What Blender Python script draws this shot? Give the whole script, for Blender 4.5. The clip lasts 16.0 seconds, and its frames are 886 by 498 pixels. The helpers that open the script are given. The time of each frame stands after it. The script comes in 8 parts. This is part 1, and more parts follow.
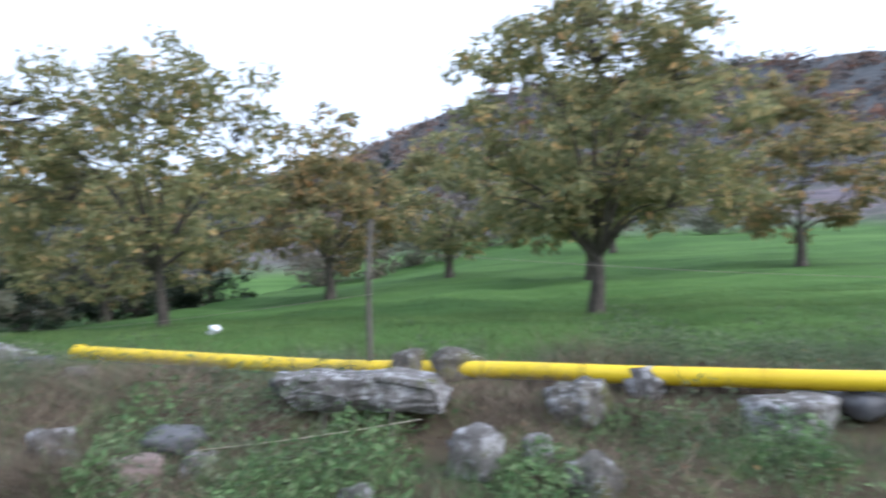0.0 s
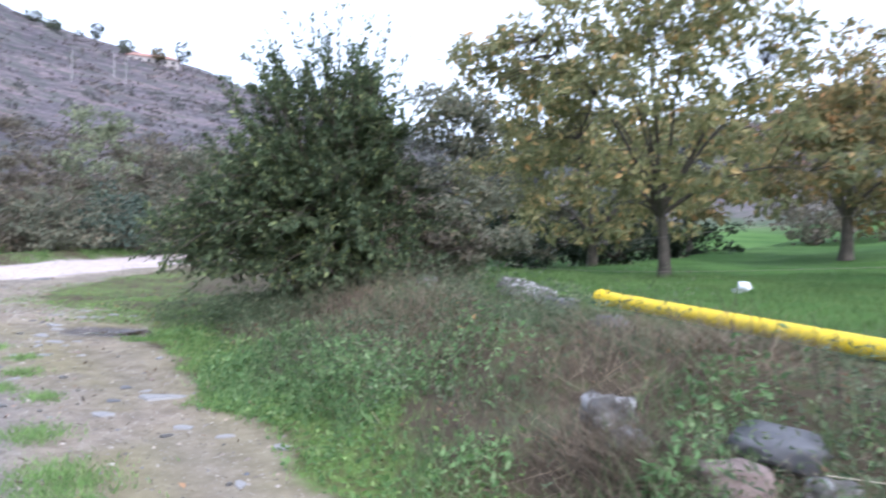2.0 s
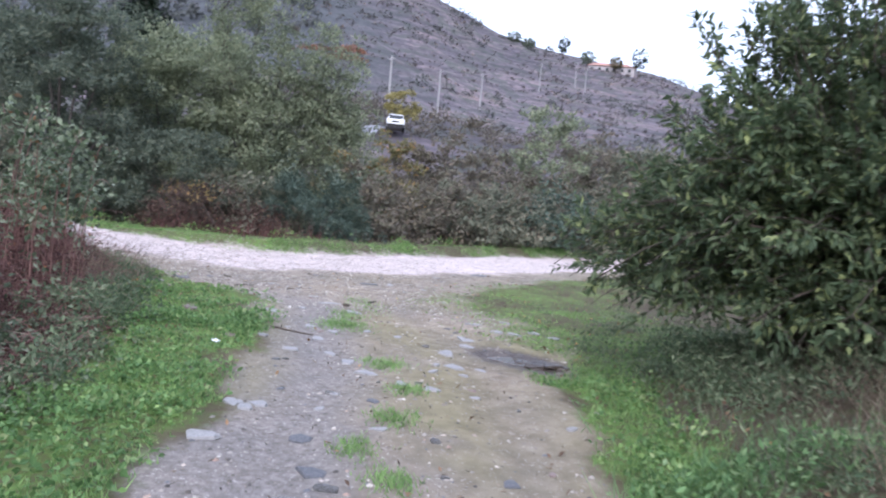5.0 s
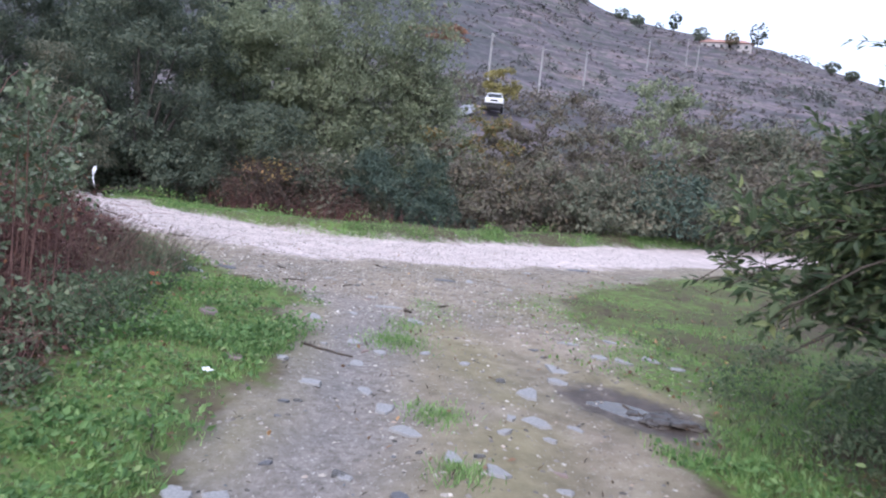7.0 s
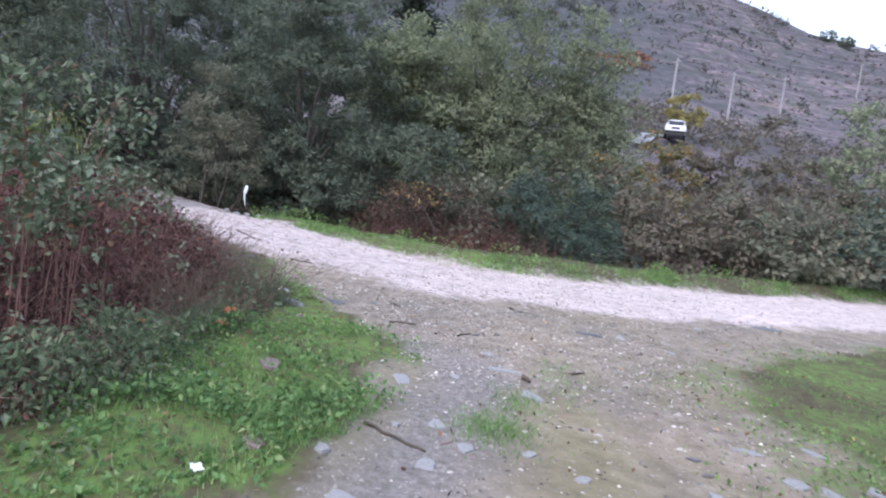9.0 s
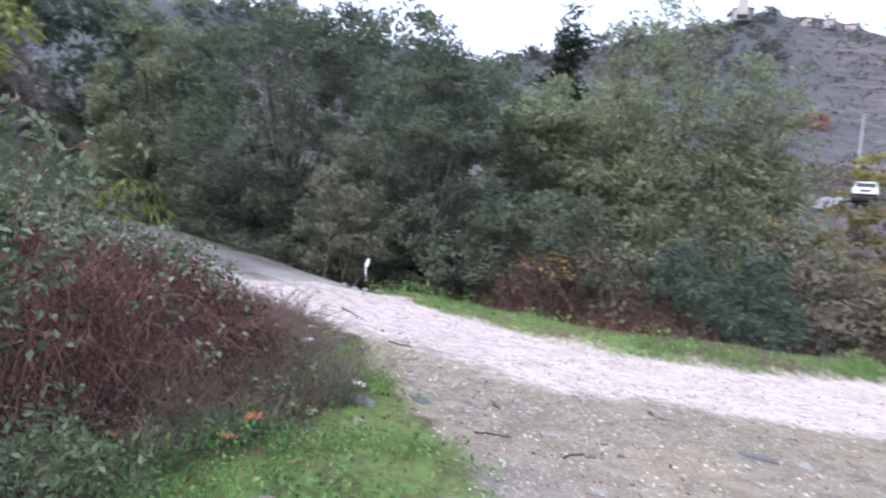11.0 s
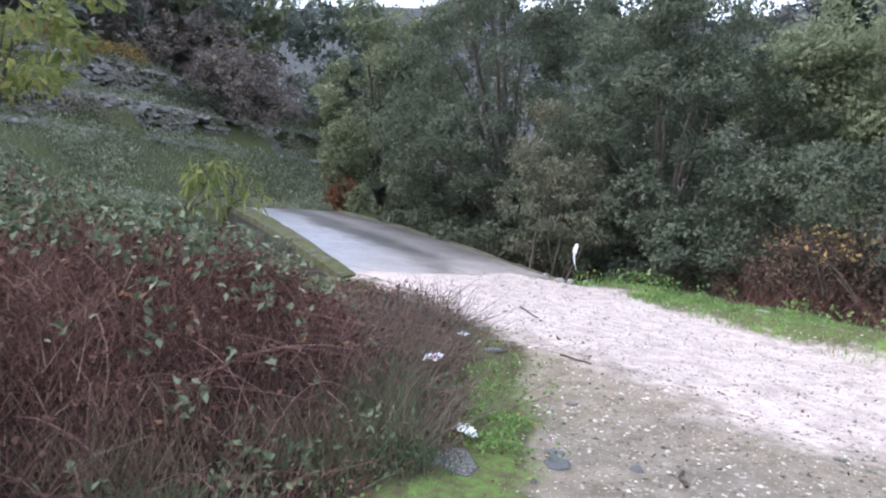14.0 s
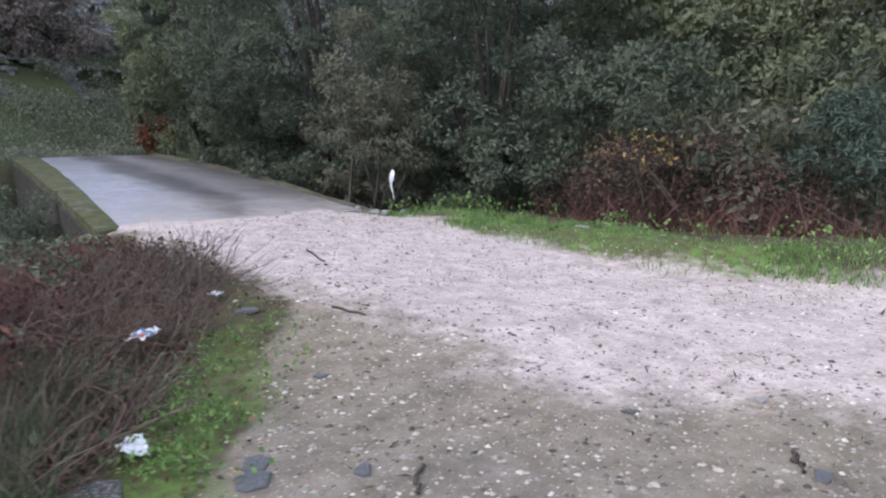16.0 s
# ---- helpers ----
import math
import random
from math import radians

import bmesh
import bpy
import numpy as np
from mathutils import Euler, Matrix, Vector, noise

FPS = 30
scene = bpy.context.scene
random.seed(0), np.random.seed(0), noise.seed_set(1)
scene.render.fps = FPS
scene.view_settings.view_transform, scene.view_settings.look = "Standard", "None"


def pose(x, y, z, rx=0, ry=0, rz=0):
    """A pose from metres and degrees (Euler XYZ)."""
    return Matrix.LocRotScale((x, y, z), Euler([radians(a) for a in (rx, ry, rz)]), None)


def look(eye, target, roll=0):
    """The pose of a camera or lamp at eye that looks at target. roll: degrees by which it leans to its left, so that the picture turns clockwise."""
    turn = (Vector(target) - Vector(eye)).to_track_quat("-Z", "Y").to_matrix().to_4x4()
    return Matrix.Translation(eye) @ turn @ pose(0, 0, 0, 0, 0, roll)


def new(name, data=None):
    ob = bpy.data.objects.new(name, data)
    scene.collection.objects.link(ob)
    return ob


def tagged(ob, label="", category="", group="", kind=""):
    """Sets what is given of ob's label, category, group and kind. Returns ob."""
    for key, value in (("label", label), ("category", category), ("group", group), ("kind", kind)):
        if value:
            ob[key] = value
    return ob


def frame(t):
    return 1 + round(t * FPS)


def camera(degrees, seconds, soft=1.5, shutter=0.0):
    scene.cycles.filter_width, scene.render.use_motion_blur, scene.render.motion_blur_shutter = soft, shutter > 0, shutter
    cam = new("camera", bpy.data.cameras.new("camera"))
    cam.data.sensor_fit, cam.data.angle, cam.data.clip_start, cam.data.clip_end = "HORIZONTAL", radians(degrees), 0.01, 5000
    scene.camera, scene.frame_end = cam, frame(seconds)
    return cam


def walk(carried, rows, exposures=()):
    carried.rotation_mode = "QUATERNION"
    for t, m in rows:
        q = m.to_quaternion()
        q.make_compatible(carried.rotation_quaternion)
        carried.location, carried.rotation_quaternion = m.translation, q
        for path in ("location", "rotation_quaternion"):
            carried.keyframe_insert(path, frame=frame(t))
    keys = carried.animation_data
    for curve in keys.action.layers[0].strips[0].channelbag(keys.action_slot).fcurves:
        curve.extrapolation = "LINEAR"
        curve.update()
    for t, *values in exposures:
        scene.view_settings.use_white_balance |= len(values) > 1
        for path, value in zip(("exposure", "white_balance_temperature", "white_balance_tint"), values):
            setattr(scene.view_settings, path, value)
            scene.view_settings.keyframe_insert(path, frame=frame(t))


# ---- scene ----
# ---------- camera and walk ----------
cam = camera(64.7, 16.0, soft=2.1, shutter=0.4)
METRES, EYE, TILT, LEAN, TURN = 15.0, 1.5, 0.0, 0.0, 0.0
ROWS = [
    (0.0, 0.0, 0.0, 0.0, 0.06, 2.08, 1.61),
    (0.5, -0.0212, 0.0171, -0.0038, 13.15, 0.7, 0.31),
    (1.0, -0.0414, 0.0365, -0.0042, 16.56, -2.02, 0.83),
    (1.5, -0.0608, 0.0613, -0.0027, 26.78, -1.11, -0.27),
    (2.0, -0.0856, 0.0831, -0.0054, 36.14, -1.89, -1.75),
    (2.5, -0.1069, 0.1037, -0.0024, 44.9, -4.65, -1.36),
    (3.0, -0.1313, 0.127, -0.0011, 55.68, -1.26, -3.79),
    (3.5, -0.1575, 0.1456, -0.004, 59.88, -1.01, -5.65),
    (4.0, -0.1894, 0.1671, -0.0061, 60.7, -1.91, -6.5),
    (4.5, -0.2215, 0.1818, -0.006, 66.27, -2.73, -5.87),
    (7.0, -0.3827, 0.2464, -0.0054, 79.31, -5.82, -5.81),
    (7.5, -0.4118, 0.256, -0.0067, 81.06, -5.58, -7.53),
    (8.0, -0.4401, 0.2655, -0.0065, 82.45, -5.05, -7.86),
    (8.5, -0.4657, 0.2782, -0.0041, 88.83, -5.26, -7.84),
    (11.0, -0.6137, 0.3128, -0.0012, 106.54, -0.77, -6.71),
    (11.5, -0.6427, 0.319, -0.0009, 113.91, -0.86, -6.63),
    (12.0, -0.6753, 0.3154, -0.0011, 114.62, -3.08, -6.52),
    (12.5, -0.7033, 0.3144, -0.0021, 120.16, -4.28, -4.6),
    (13.0, -0.7339, 0.3173, 0.0, 127.32, -3.39, -4.42),
    (13.5, -0.7631, 0.3141, -0.0007, 127.11, -3.84, -4.62),
    (14.0, -0.7931, 0.3137, -0.0018, 127.87, -3.77, -3.37),
    (14.5, -0.821, 0.3148, -0.0023, 130.34, -4.03, -3.04),
    (15.0, -0.851, 0.3141, -0.0045, 124.05, -6.03, -1.06),
    (15.5, -0.8745, 0.3163, -0.0069, 117.47, -7.53, 1.11),
    (16.0, -0.9043, 0.3213, -0.0068, 116.82, -9.1, 0.69),
]

walk(cam, [(t, pose(0, 0, EYE, TILT, LEAN, TURN) @ pose(METRES * x, METRES * y, METRES * z, 90 + pitch, roll, yaw)) for t, x, y, z, yaw, pitch, roll in ROWS],
     exposures=[(0.0, 0.50, 5750, 13), (1.0, 0.62, 5700, 14), (1.5, 0.76, 5700, 15), (2.5, 0.72, 5650, 16), (3.5, 0.68, 5650, 17), (7.0, 0.40, 5700, 18), (8.5, 0.42, 5700, 18), (11.0, 0.66, 5850, 16), (12.5, 0.69, 5950, 14), (14.5, 0.66, 5950, 14), (15.3, 0.41, 5950, 15), (16.0, 0.14, 5950, 15)])

# ---------- world and sun: a bright overcast day ----------
world = bpy.data.worlds.new("overcast_sky")
scene.world = world
world.use_nodes = True
wn, wl = world.node_tree.nodes, world.node_tree.links
wn.clear()
sky = wn.new("ShaderNodeTexSky")
sky.sky_type, sky.sun_disc = "NISHITA", False
sky.sun_elevation, sky.sun_rotation = radians(37), radians(120)
sky.air_density, sky.dust_density, sky.ozone_density = 1.0, 4.0, 1.0
blue = wn.new("ShaderNodeBackground")
blue.inputs["Strength"].default_value = 0.06
wl.new(sky.outputs["Color"], blue.inputs["Color"])
cloud = wn.new("ShaderNodeBackground")
cloud.inputs["Color"].default_value = (0.87, 0.94, 1.05, 1)
cloud.inputs["Strength"].default_value = 1.0
both = wn.new("ShaderNodeAddShader")
wl.new(blue.outputs[0], both.inputs[0])
wl.new(cloud.outputs[0], both.inputs[1])
wl.new(both.outputs[0], wn.new("ShaderNodeOutputWorld").inputs["Surface"])

sun = new("sun", bpy.data.lights.new("sun", "SUN"))
sun.data.energy, sun.data.angle, sun.data.color = 1.5, radians(30), (1.0, 0.97, 0.92)
sun.matrix_world = look((0, 0, 0), (-0.70, 0.40, -0.60))


# ---------- small tools ----------
def clamp01(v):
    return np.clip(v, 0.0, 1.0)


def smooth(a, b, v):
    s = clamp01((np.asarray(v, float) - a) / (b - a))
    return s * s * (3 - 2 * s)


def vnoise(x, y, size, seed=0):
    """Value noise from -1 to 1 on a lattice of the given size."""
    x, y = np.asarray(x, float) / size, np.asarray(y, float) / size
    ix, iy = np.floor(x).astype(np.int64), np.floor(y).astype(np.int64)
    fx, fy = x - ix, y - iy
    fx, fy = fx * fx * (3 - 2 * fx), fy * fy * (3 - 2 * fy)

    def h(a, b):
        n = (a * 374761393 + b * 668265263 + seed * 974711) & 0xFFFFFFFF
        n = ((n ^ (n >> 13)) * 1274126177) & 0xFFFFFFFF
        return ((n ^ (n >> 16)) & 0xFFFF) / 32767.5 - 1
    return (h(ix, iy) * (1 - fx) + h(ix + 1, iy) * fx) * (1 - fy) + (h(ix, iy + 1) * (1 - fx) + h(ix + 1, iy + 1) * fx) * fy


def quick_mesh(name, verts, loops, starts, material, smooth_faces=False):
    """A mesh from flat arrays."""
    me = bpy.data.meshes.new(name)
    verts = np.asarray(verts, np.float32)
    me.vertices.add(len(verts))
    me.vertices.foreach_set("co", verts.ravel())
    me.loops.add(len(loops))
    me.loops.foreach_set("vertex_index", np.asarray(loops, np.int32))
    me.polygons.add(len(starts))
    me.polygons.foreach_set("loop_start", np.asarray(starts, np.int32))
    me.polygons.foreach_set("use_smooth", np.full(len(starts), smooth_faces))
    me.update(calc_edges=True)
    if material:
        me.materials.append(material)
    return me


def quads(name, verts, n, material, smooth_faces=False):
    """n loose quads of four vertices each."""
    return quick_mesh(name, verts, np.arange(4 * n), np.arange(0, 4 * n, 4), material, smooth_faces)


def part(name, bm, material, parent, label=""):
    """One bmesh (or mesh) as one mesh object under a thing."""
    if isinstance(bm, bmesh.types.BMesh):
        me = bpy.data.meshes.new(name)
        bm.to_mesh(me)
        bm.free()
        me.materials.append(material)
    else:
        me = bm
    ob = new(name, me)
    ob.parent = parent
    return tagged(ob, label) if label else ob


def thing(name, x, y, z, label, category, group="", rz=0.0):
    ob = new(name)
    ob.empty_display_size = 0.2
    ob.matrix_world = pose(x, y, z, 0, 0, rz)
    return tagged(ob, label, category, group)


def solid(name, bm, material, m, label, category, group="", kind=""):
    """One bmesh as a top-level thing."""
    me = bpy.data.meshes.new(name)
    bm.to_mesh(me)
    bm.free()
    me.materials.append(material)
    ob = new(name, me)
    ob.matrix_world = m
    return tagged(ob, label, category, group, kind)


def box(bm, sx, sy, sz, m=None, bevel=0.0):
    r = bmesh.ops.create_cube(bm, size=1.0, matrix=(m or Matrix()) @ Matrix.Diagonal((sx, sy, sz, 1)))
    if bevel:
        es = list({e for v in r["verts"] for e in v.link_edges})
        bmesh.ops.bevel(bm, geom=es, offset=bevel, segments=2, affect="EDGES", profile=0.6)
    return bm


def rod(bm, r1, r2, length, m=None, n=12):
    bmesh.ops.create_cone(bm, cap_ends=True, segments=n, radius1=r1, radius2=r2, depth=length, matrix=(m or Matrix()) @ pose(0, 0, length / 2))
    return bm


def tubes(paths, sides=5):
    """Tapered tubes along polylines [(points, radii)]: verts, loops, starts."""
    vs, ls, st, base, at = [], [], [], 0, 0
    ang = np.arange(sides) * 2 * math.pi / sides
    for pts, rad in paths:
        p = np.asarray(pts, float)
        r = np.asarray(rad, float)
        d = np.gradient(p, axis=0)
        d /= np.linalg.norm(d, axis=1, keepdims=True) + 1e-9
        ref = np.where(np.abs(d[:, 2:3]) > 0.9, np.array([[1.0, 0, 0]]), np.array([[0, 0, 1.0]]))
        u = np.cross(d, ref)
        u /= np.linalg.norm(u, axis=1, keepdims=True) + 1e-9
        w = np.cross(d, u)
        ring = p[:, None] + r[:, None, None] * (u[:, None] * np.cos(ang)[None, :, None] + w[:, None] * np.sin(ang)[None, :, None])
        vs.append(ring.reshape(-1, 3))
        k = len(p)
        i, j = np.meshgrid(np.arange(k - 1), np.arange(sides), indexing="ij")
        a = base + i * sides + j
        b = base + i * sides + (j + 1) % sides
        f = np.stack([a, a + sides, b + sides, b], -1).reshape(-1)
        ls.append(f)
        n = (k - 1) * sides
        st.append(at + np.arange(n) * 4)
        at += n * 4
        base += k * sides
    return np.concatenate(vs), np.concatenate(ls), np.concatenate(st)


def unit(v):
    return v / (np.linalg.norm(v, axis=-1, keepdims=True) + 1e-9)


def leaf_verts(rng, pts, size, aspect=0.5, droop=0.3, up=0.6, spread=0.35, out=None):
    """Folded four-cornered leaves at pts."""
    n = len(pts)
    a = rng.normal(size=(n, 3))
    a[:, 2] -= droop
    a = unit(a)
    nn = rng.normal(size=(n, 3))
    nn[:, 2] += up * 2
    if out is not None:
        nn += out * 4.5
        a = unit(a + out * 0.5)
    b = unit(np.cross(nn, a))
    nn = unit(np.cross(a, b))
    L = size * (1 + spread * rng.uniform(-1, 1, n))
    L = L[:, None]
    W = L * aspect
    mid = pts + a * L * 0.45
    v = np.stack([pts, mid + b * W * 0.5 + nn * W * 0.12, pts + a * L - nn * L * 0.1, mid - b * W * 0.5 + nn * W * 0.12], 1)
    return v.reshape(-1, 3)


def blade_mesh(name, rng, base, height, width, lean, material):
    """Grass blades: a slender triangle each."""
    n = len(base)
    az = rng.uniform(0, 2 * math.pi, n)
    side = np.stack([np.cos(az), np.sin(az), np.zeros(n)], -1)
    az2 = rng.uniform(0, 2 * math.pi, n)
    out = np.stack([np.cos(az2), np.sin(az2), np.zeros(n)], -1) * (lean * rng.uniform(0.2, 1.2, n) * height)[:, None]
    h = np.zeros((n, 3))
    h[:, 2] = height
    w = (width * rng.uniform(0.6, 1.3, n))[:, None] * side
    v = np.stack([base - w * 0.5, base + w * 0.5, base + h * rng.uniform(0.75, 1.0, n)[:, None] + out], 1).reshape(-1, 3)
    return quick_mesh(name, v, np.arange(3 * n), np.arange(0, 3 * n, 3), material)


# ---------- materials ----------
def material(name):
    m = bpy.data.materials.new(name)
    m.use_nodes = True
    nt = m.node_tree
    return m, nt, nt.nodes["Principled BSDF"]


def node(nt, kind, **values):
    n = nt.nodes.new(kind)
    for k, v in values.items():
        n.inputs[k].default_value = v
    return n


def mixed(nt, fac, a, b, blend="MIX"):
    """A colour mix; a and b are colours or sockets, fac a number or a socket."""
    n = nt.nodes.new("ShaderNodeMix")
    n.data_type, n.blend_type = "RGBA", blend
    for sock, v in ((n.inputs[0], fac), (n.inputs[6], a), (n.inputs[7], b)):
        if isinstance(v, bpy.types.NodeSocket):
            nt.links.new(v, sock)
        elif isinstance(v, tuple):
            sock.default_value = (*v, 1)
        else:
            sock.default_value = v
    return n.outputs[2]


def ramp(nt, src, stops):
    r = nt.nodes.new("ShaderNodeValToRGB")
    nt.links.new(src, r.inputs[0])
    while len(r.color_ramp.elements) < len(stops):
        r.color_ramp.elements.new(0.5)
    for e, (p, c) in zip(r.color_ramp.elements, stops):
        e.position = p
        e.color = (*c, 1) if isinstance(c, tuple) else (c, c, c, 1)
    return r.outputs[0]


def tex(nt, scale, detail=4.0, rough=0.6, kind="noise"):
    co = nt.nodes.new("ShaderNodeTexCoord").outputs["Object"]
    if kind == "noise":
        n = node(nt, "ShaderNodeTexNoise", Scale=scale, Detail=detail, Roughness=rough)
        out = n.outputs["Fac"]
    else:
        n = node(nt, "ShaderNodeTexVoronoi", Scale=scale)
        out = n.outputs["Distance"] if kind == "cells" else n.outputs["Color"]
    nt.links.new(co, n.inputs["Vector"])
    return out


def bump(nt, bsdf, src, strength, dist):
    b = node(nt, "ShaderNodeBump", Strength=strength, Distance=dist)
    nt.links.new(src, b.inputs["Height"])
    nt.links.new(b.outputs[0], bsdf.inputs["Normal"])


def leaf_material(name, stops, translucent=0.3, rough=0.55, gain=1.55, patch_scale=0.9):
    """Leaves in several tints, one for each leaf, letting some light through."""
    m, nt, p = material(name)
    rnd = nt.nodes.new("ShaderNodeNewGeometry").outputs["Random Per Island"]
    col = ramp(nt, rnd, [(p0, tuple(min(0.8, gain * (0.86 * v + 0.14 * (c[0] + c[1]) / 2)) for v in c)) for p0, c in stops])
    patch = tex(nt, patch_scale, 4)
    col = mixed(nt, 0.6, col, ramp(nt, patch, [(0.3, (0.45, 0.45, 0.42)), (0.7, (1.35, 1.3, 1.2))]), "MULTIPLY")
    nt.links.new(col, p.inputs["Base Color"])
    p.inputs["Roughness"].default_value = rough
    p.inputs["Specular IOR Level"].default_value = 0.16
    t = nt.nodes.new("ShaderNodeBsdfTranslucent")
    nt.links.new(col, t.inputs["Color"])
    mx = node(nt, "ShaderNodeMixShader", Fac=translucent)
    nt.links.new(p.outputs[0], mx.inputs[1])
    nt.links.new(t.outputs[0], mx.inputs[2])
    nt.links.new(mx.outputs[0], nt.nodes["Material Output"].inputs["Surface"])
    return m


def rough_material(name, c1, c2, scale, bump_scale, strength=0.4, dist=0.01, rough=0.85, extra=None):
    m, nt, p = material(name)
    col = ramp(nt, tex(nt, scale, 6), [(0.3, c1), (0.7, c2)])
    if extra:
        col = mixed(nt, ramp(nt, tex(nt, extra[1], 5), [(extra[2], 0.0), (extra[2] + 0.12, 1.0)]), col, extra[0])
    nt.links.new(col, p.inputs["Base Color"])
    p.inputs["Roughness"].default_value = rough
    bump(nt, p, tex(nt, bump_scale, 8, 0.7), strength, dist)
    return m


WALNUT = leaf_material("walnut_leaves", [(0.0, (0.068, 0.08, 0.036)), (0.5, (0.102, 0.106, 0.046)), (0.82, (0.14, 0.13, 0.056)), (0.94, (0.19, 0.15, 0.06)), (1.0, (0.32, 0.17, 0.06))], 0.5, 0.5, 2.8)
WALNUT_GOLD = leaf_material("golden_walnut_leaves", [(0.0, (0.08, 0.085, 0.038)), (0.5, (0.13, 0.12, 0.052)), (0.85, (0.20, 0.15, 0.06)), (1.0, (0.32, 0.17, 0.06))], 0.5, 0.5, 2.1)
BUSH_LEAF = leaf_material("dark_bush_leaves", [(0.0, (0.026, 0.042, 0.022)), (0.5, (0.042, 0.062, 0.03)), (0.85, (0.06, 0.08, 0.038)), (1.0, (0.12, 0.14, 0.05))], 0.4, 0.4, 2.55)
OAK = leaf_material("dark_stream_tree_leaves", [(0.0, (0.037, 0.05, 0.038)), (0.5, (0.052, 0.066, 0.047)), (0.9, (0.068, 0.08, 0.056)), (1.0, (0.09, 0.10, 0.066))], 0.42, 0.5, 2.7)
WILLOW = leaf_material("grey_green_willow_leaves", [(0.0, (0.064, 0.078, 0.048)), (0.5, (0.084, 0.10, 0.06)), (0.9, (0.108, 0.122, 0.072)), (1.0, (0.125, 0.13, 0.08))], 0.42, 0.5, 2.95)
CEDAR = leaf_material("blue_green_shrub_leaves", [(0.0, (0.03, 0.05, 0.04)), (0.6, (0.05, 0.075, 0.06)), (1.0, (0.08, 0.10, 0.07))], 0.25, 0.5, 1.9)
BROWNLEAF = leaf_material("brown_thicket_leaves", [(0.0, (0.06, 0.045, 0.03)), (0.4, (0.085, 0.07, 0.045)), (0.75, (0.07, 0.085, 0.04)), (1.0, (0.17, 0.11, 0.05))], 0.35, 0.6, 2.3)
HAZYBROWN = leaf_material("soft_grey_brown_leaves", [(0.0, (0.075, 0.066, 0.056)), (0.5, (0.095, 0.083, 0.066)), (0.8, (0.085, 0.088, 0.06)), (1.0, (0.13, 0.10, 0.07))], 0.4, 0.7, 2.2)
DULLGREEN = leaf_material("dull_grey_green_leaves", [(0.0, (0.055, 0.062, 0.045)), (0.5, (0.075, 0.083, 0.058)), (0.85, (0.10, 0.10, 0.072)), (1.0, (0.13, 0.11, 0.075))], 0.4, 0.6, 2.5)
YELLOWLEAF = leaf_material("yellow_leaves", [(0.0, (0.26, 0.20, 0.06)), (0.6, (0.37, 0.27, 0.08)), (1.0, (0.42, 0.25, 0.08))], 0.35, 0.55, 1.15)
ORANGELEAF = leaf_material("rust_red_leaves", [(0.0, (0.15, 0.05, 0.025)), (1.0, (0.26, 0.095, 0.035))], 0.3, 0.6, 1.1)
CONIFER = leaf_material("dark_conifer_needles", [(0.0, (0.012, 0.022, 0.014)), (1.0, (0.03, 0.045, 0.026))], 0.1)
BRAMBLE_LEAF = leaf_material("bramble_leaves", [(0.0, (0.05, 0.075, 0.04)), (0.5, (0.09, 0.12, 0.07)), (0.75, (0.13, 0.16, 0.10)), (0.92, (0.17, 0.20, 0.14)), (0.97, (0.09, 0.06, 0.035)), (1.0, (0.2, 0.09, 0.04))], 0.25, 0.35, 1.8)
WEED = leaf_material("weed_leaves", [(0.0, (0.05, 0.10, 0.025)), (0.5, (0.08, 0.15, 0.035)), (1.0, (0.14, 0.20, 0.065))], 0.35, 0.5, 2.2, 3.5)
DULLWEED = leaf_material("dull_weed_leaves", [(0.0, (0.05, 0.078, 0.042)), (0.6, (0.084, 0.12, 0.064)), (1.0, (0.15, 0.175, 0.105))], 0.35, 0.5, 1.75, 2.4)
LUSHWEED = leaf_material("lush_broad_weed_leaves", [(0.0, (0.04, 0.085, 0.026)), (0.5, (0.066, 0.13, 0.038)), (0.9, (0.10, 0.17, 0.056)), (1.0, (0.17, 0.21, 0.085))], 0.35, 0.45, 2.1, 2.5)
BANKWEED = leaf_material("bank_weed_leaves", [(0.0, (0.045, 0.09, 0.034)), (0.6, (0.075, 0.14, 0.05)), (1.0, (0.13, 0.19, 0.085))], 0.35, 0.5, 2.3, 3.0)
GRAVEL = leaf_material("mixed_gravel", [(0.0, (0.08, 0.075, 0.072)), (0.3, (0.19, 0.165, 0.145)), (0.55, (0.27, 0.245, 0.225)), (0.8, (0.36, 0.325, 0.295)), (0.93, (0.56, 0.52, 0.47)), (1.0, (0.34, 0.22, 0.17))], 0.0, 0.85, 1.0, 6.0)
ROADGRAVEL = leaf_material("pale_road_gravel", [(0.0, (0.20, 0.175, 0.165)), (0.3, (0.36, 0.32, 0.31)), (0.7, (0.55, 0.50, 0.48)), (1.0, (0.72, 0.68, 0.65))], 0.0, 0.85, 1.0, 6.0)
GRASS = leaf_material("fresh_grass", [(0.0, (0.06, 0.12, 0.034)), (0.6, (0.10, 0.182, 0.05)), (1.0, (0.16, 0.23, 0.08))], 0.35, 0.5, 2.1, 3.5)
FIELDGRASS = leaf_material("meadow_grass", [(0.0, (0.055, 0.105, 0.028)), (0.7, (0.09, 0.16, 0.045)), (1.0, (0.135, 0.20, 0.06))], 0.3)
DRY = leaf_material("dry_stems", [(0.0, (0.04, 0.032, 0.026)), (0.5, (0.085, 0.068, 0.052)), (0.85, (0.15, 0.12, 0.09)), (1.0, (0.30, 0.25, 0.18))], 0.2, 0.8, 1.7)
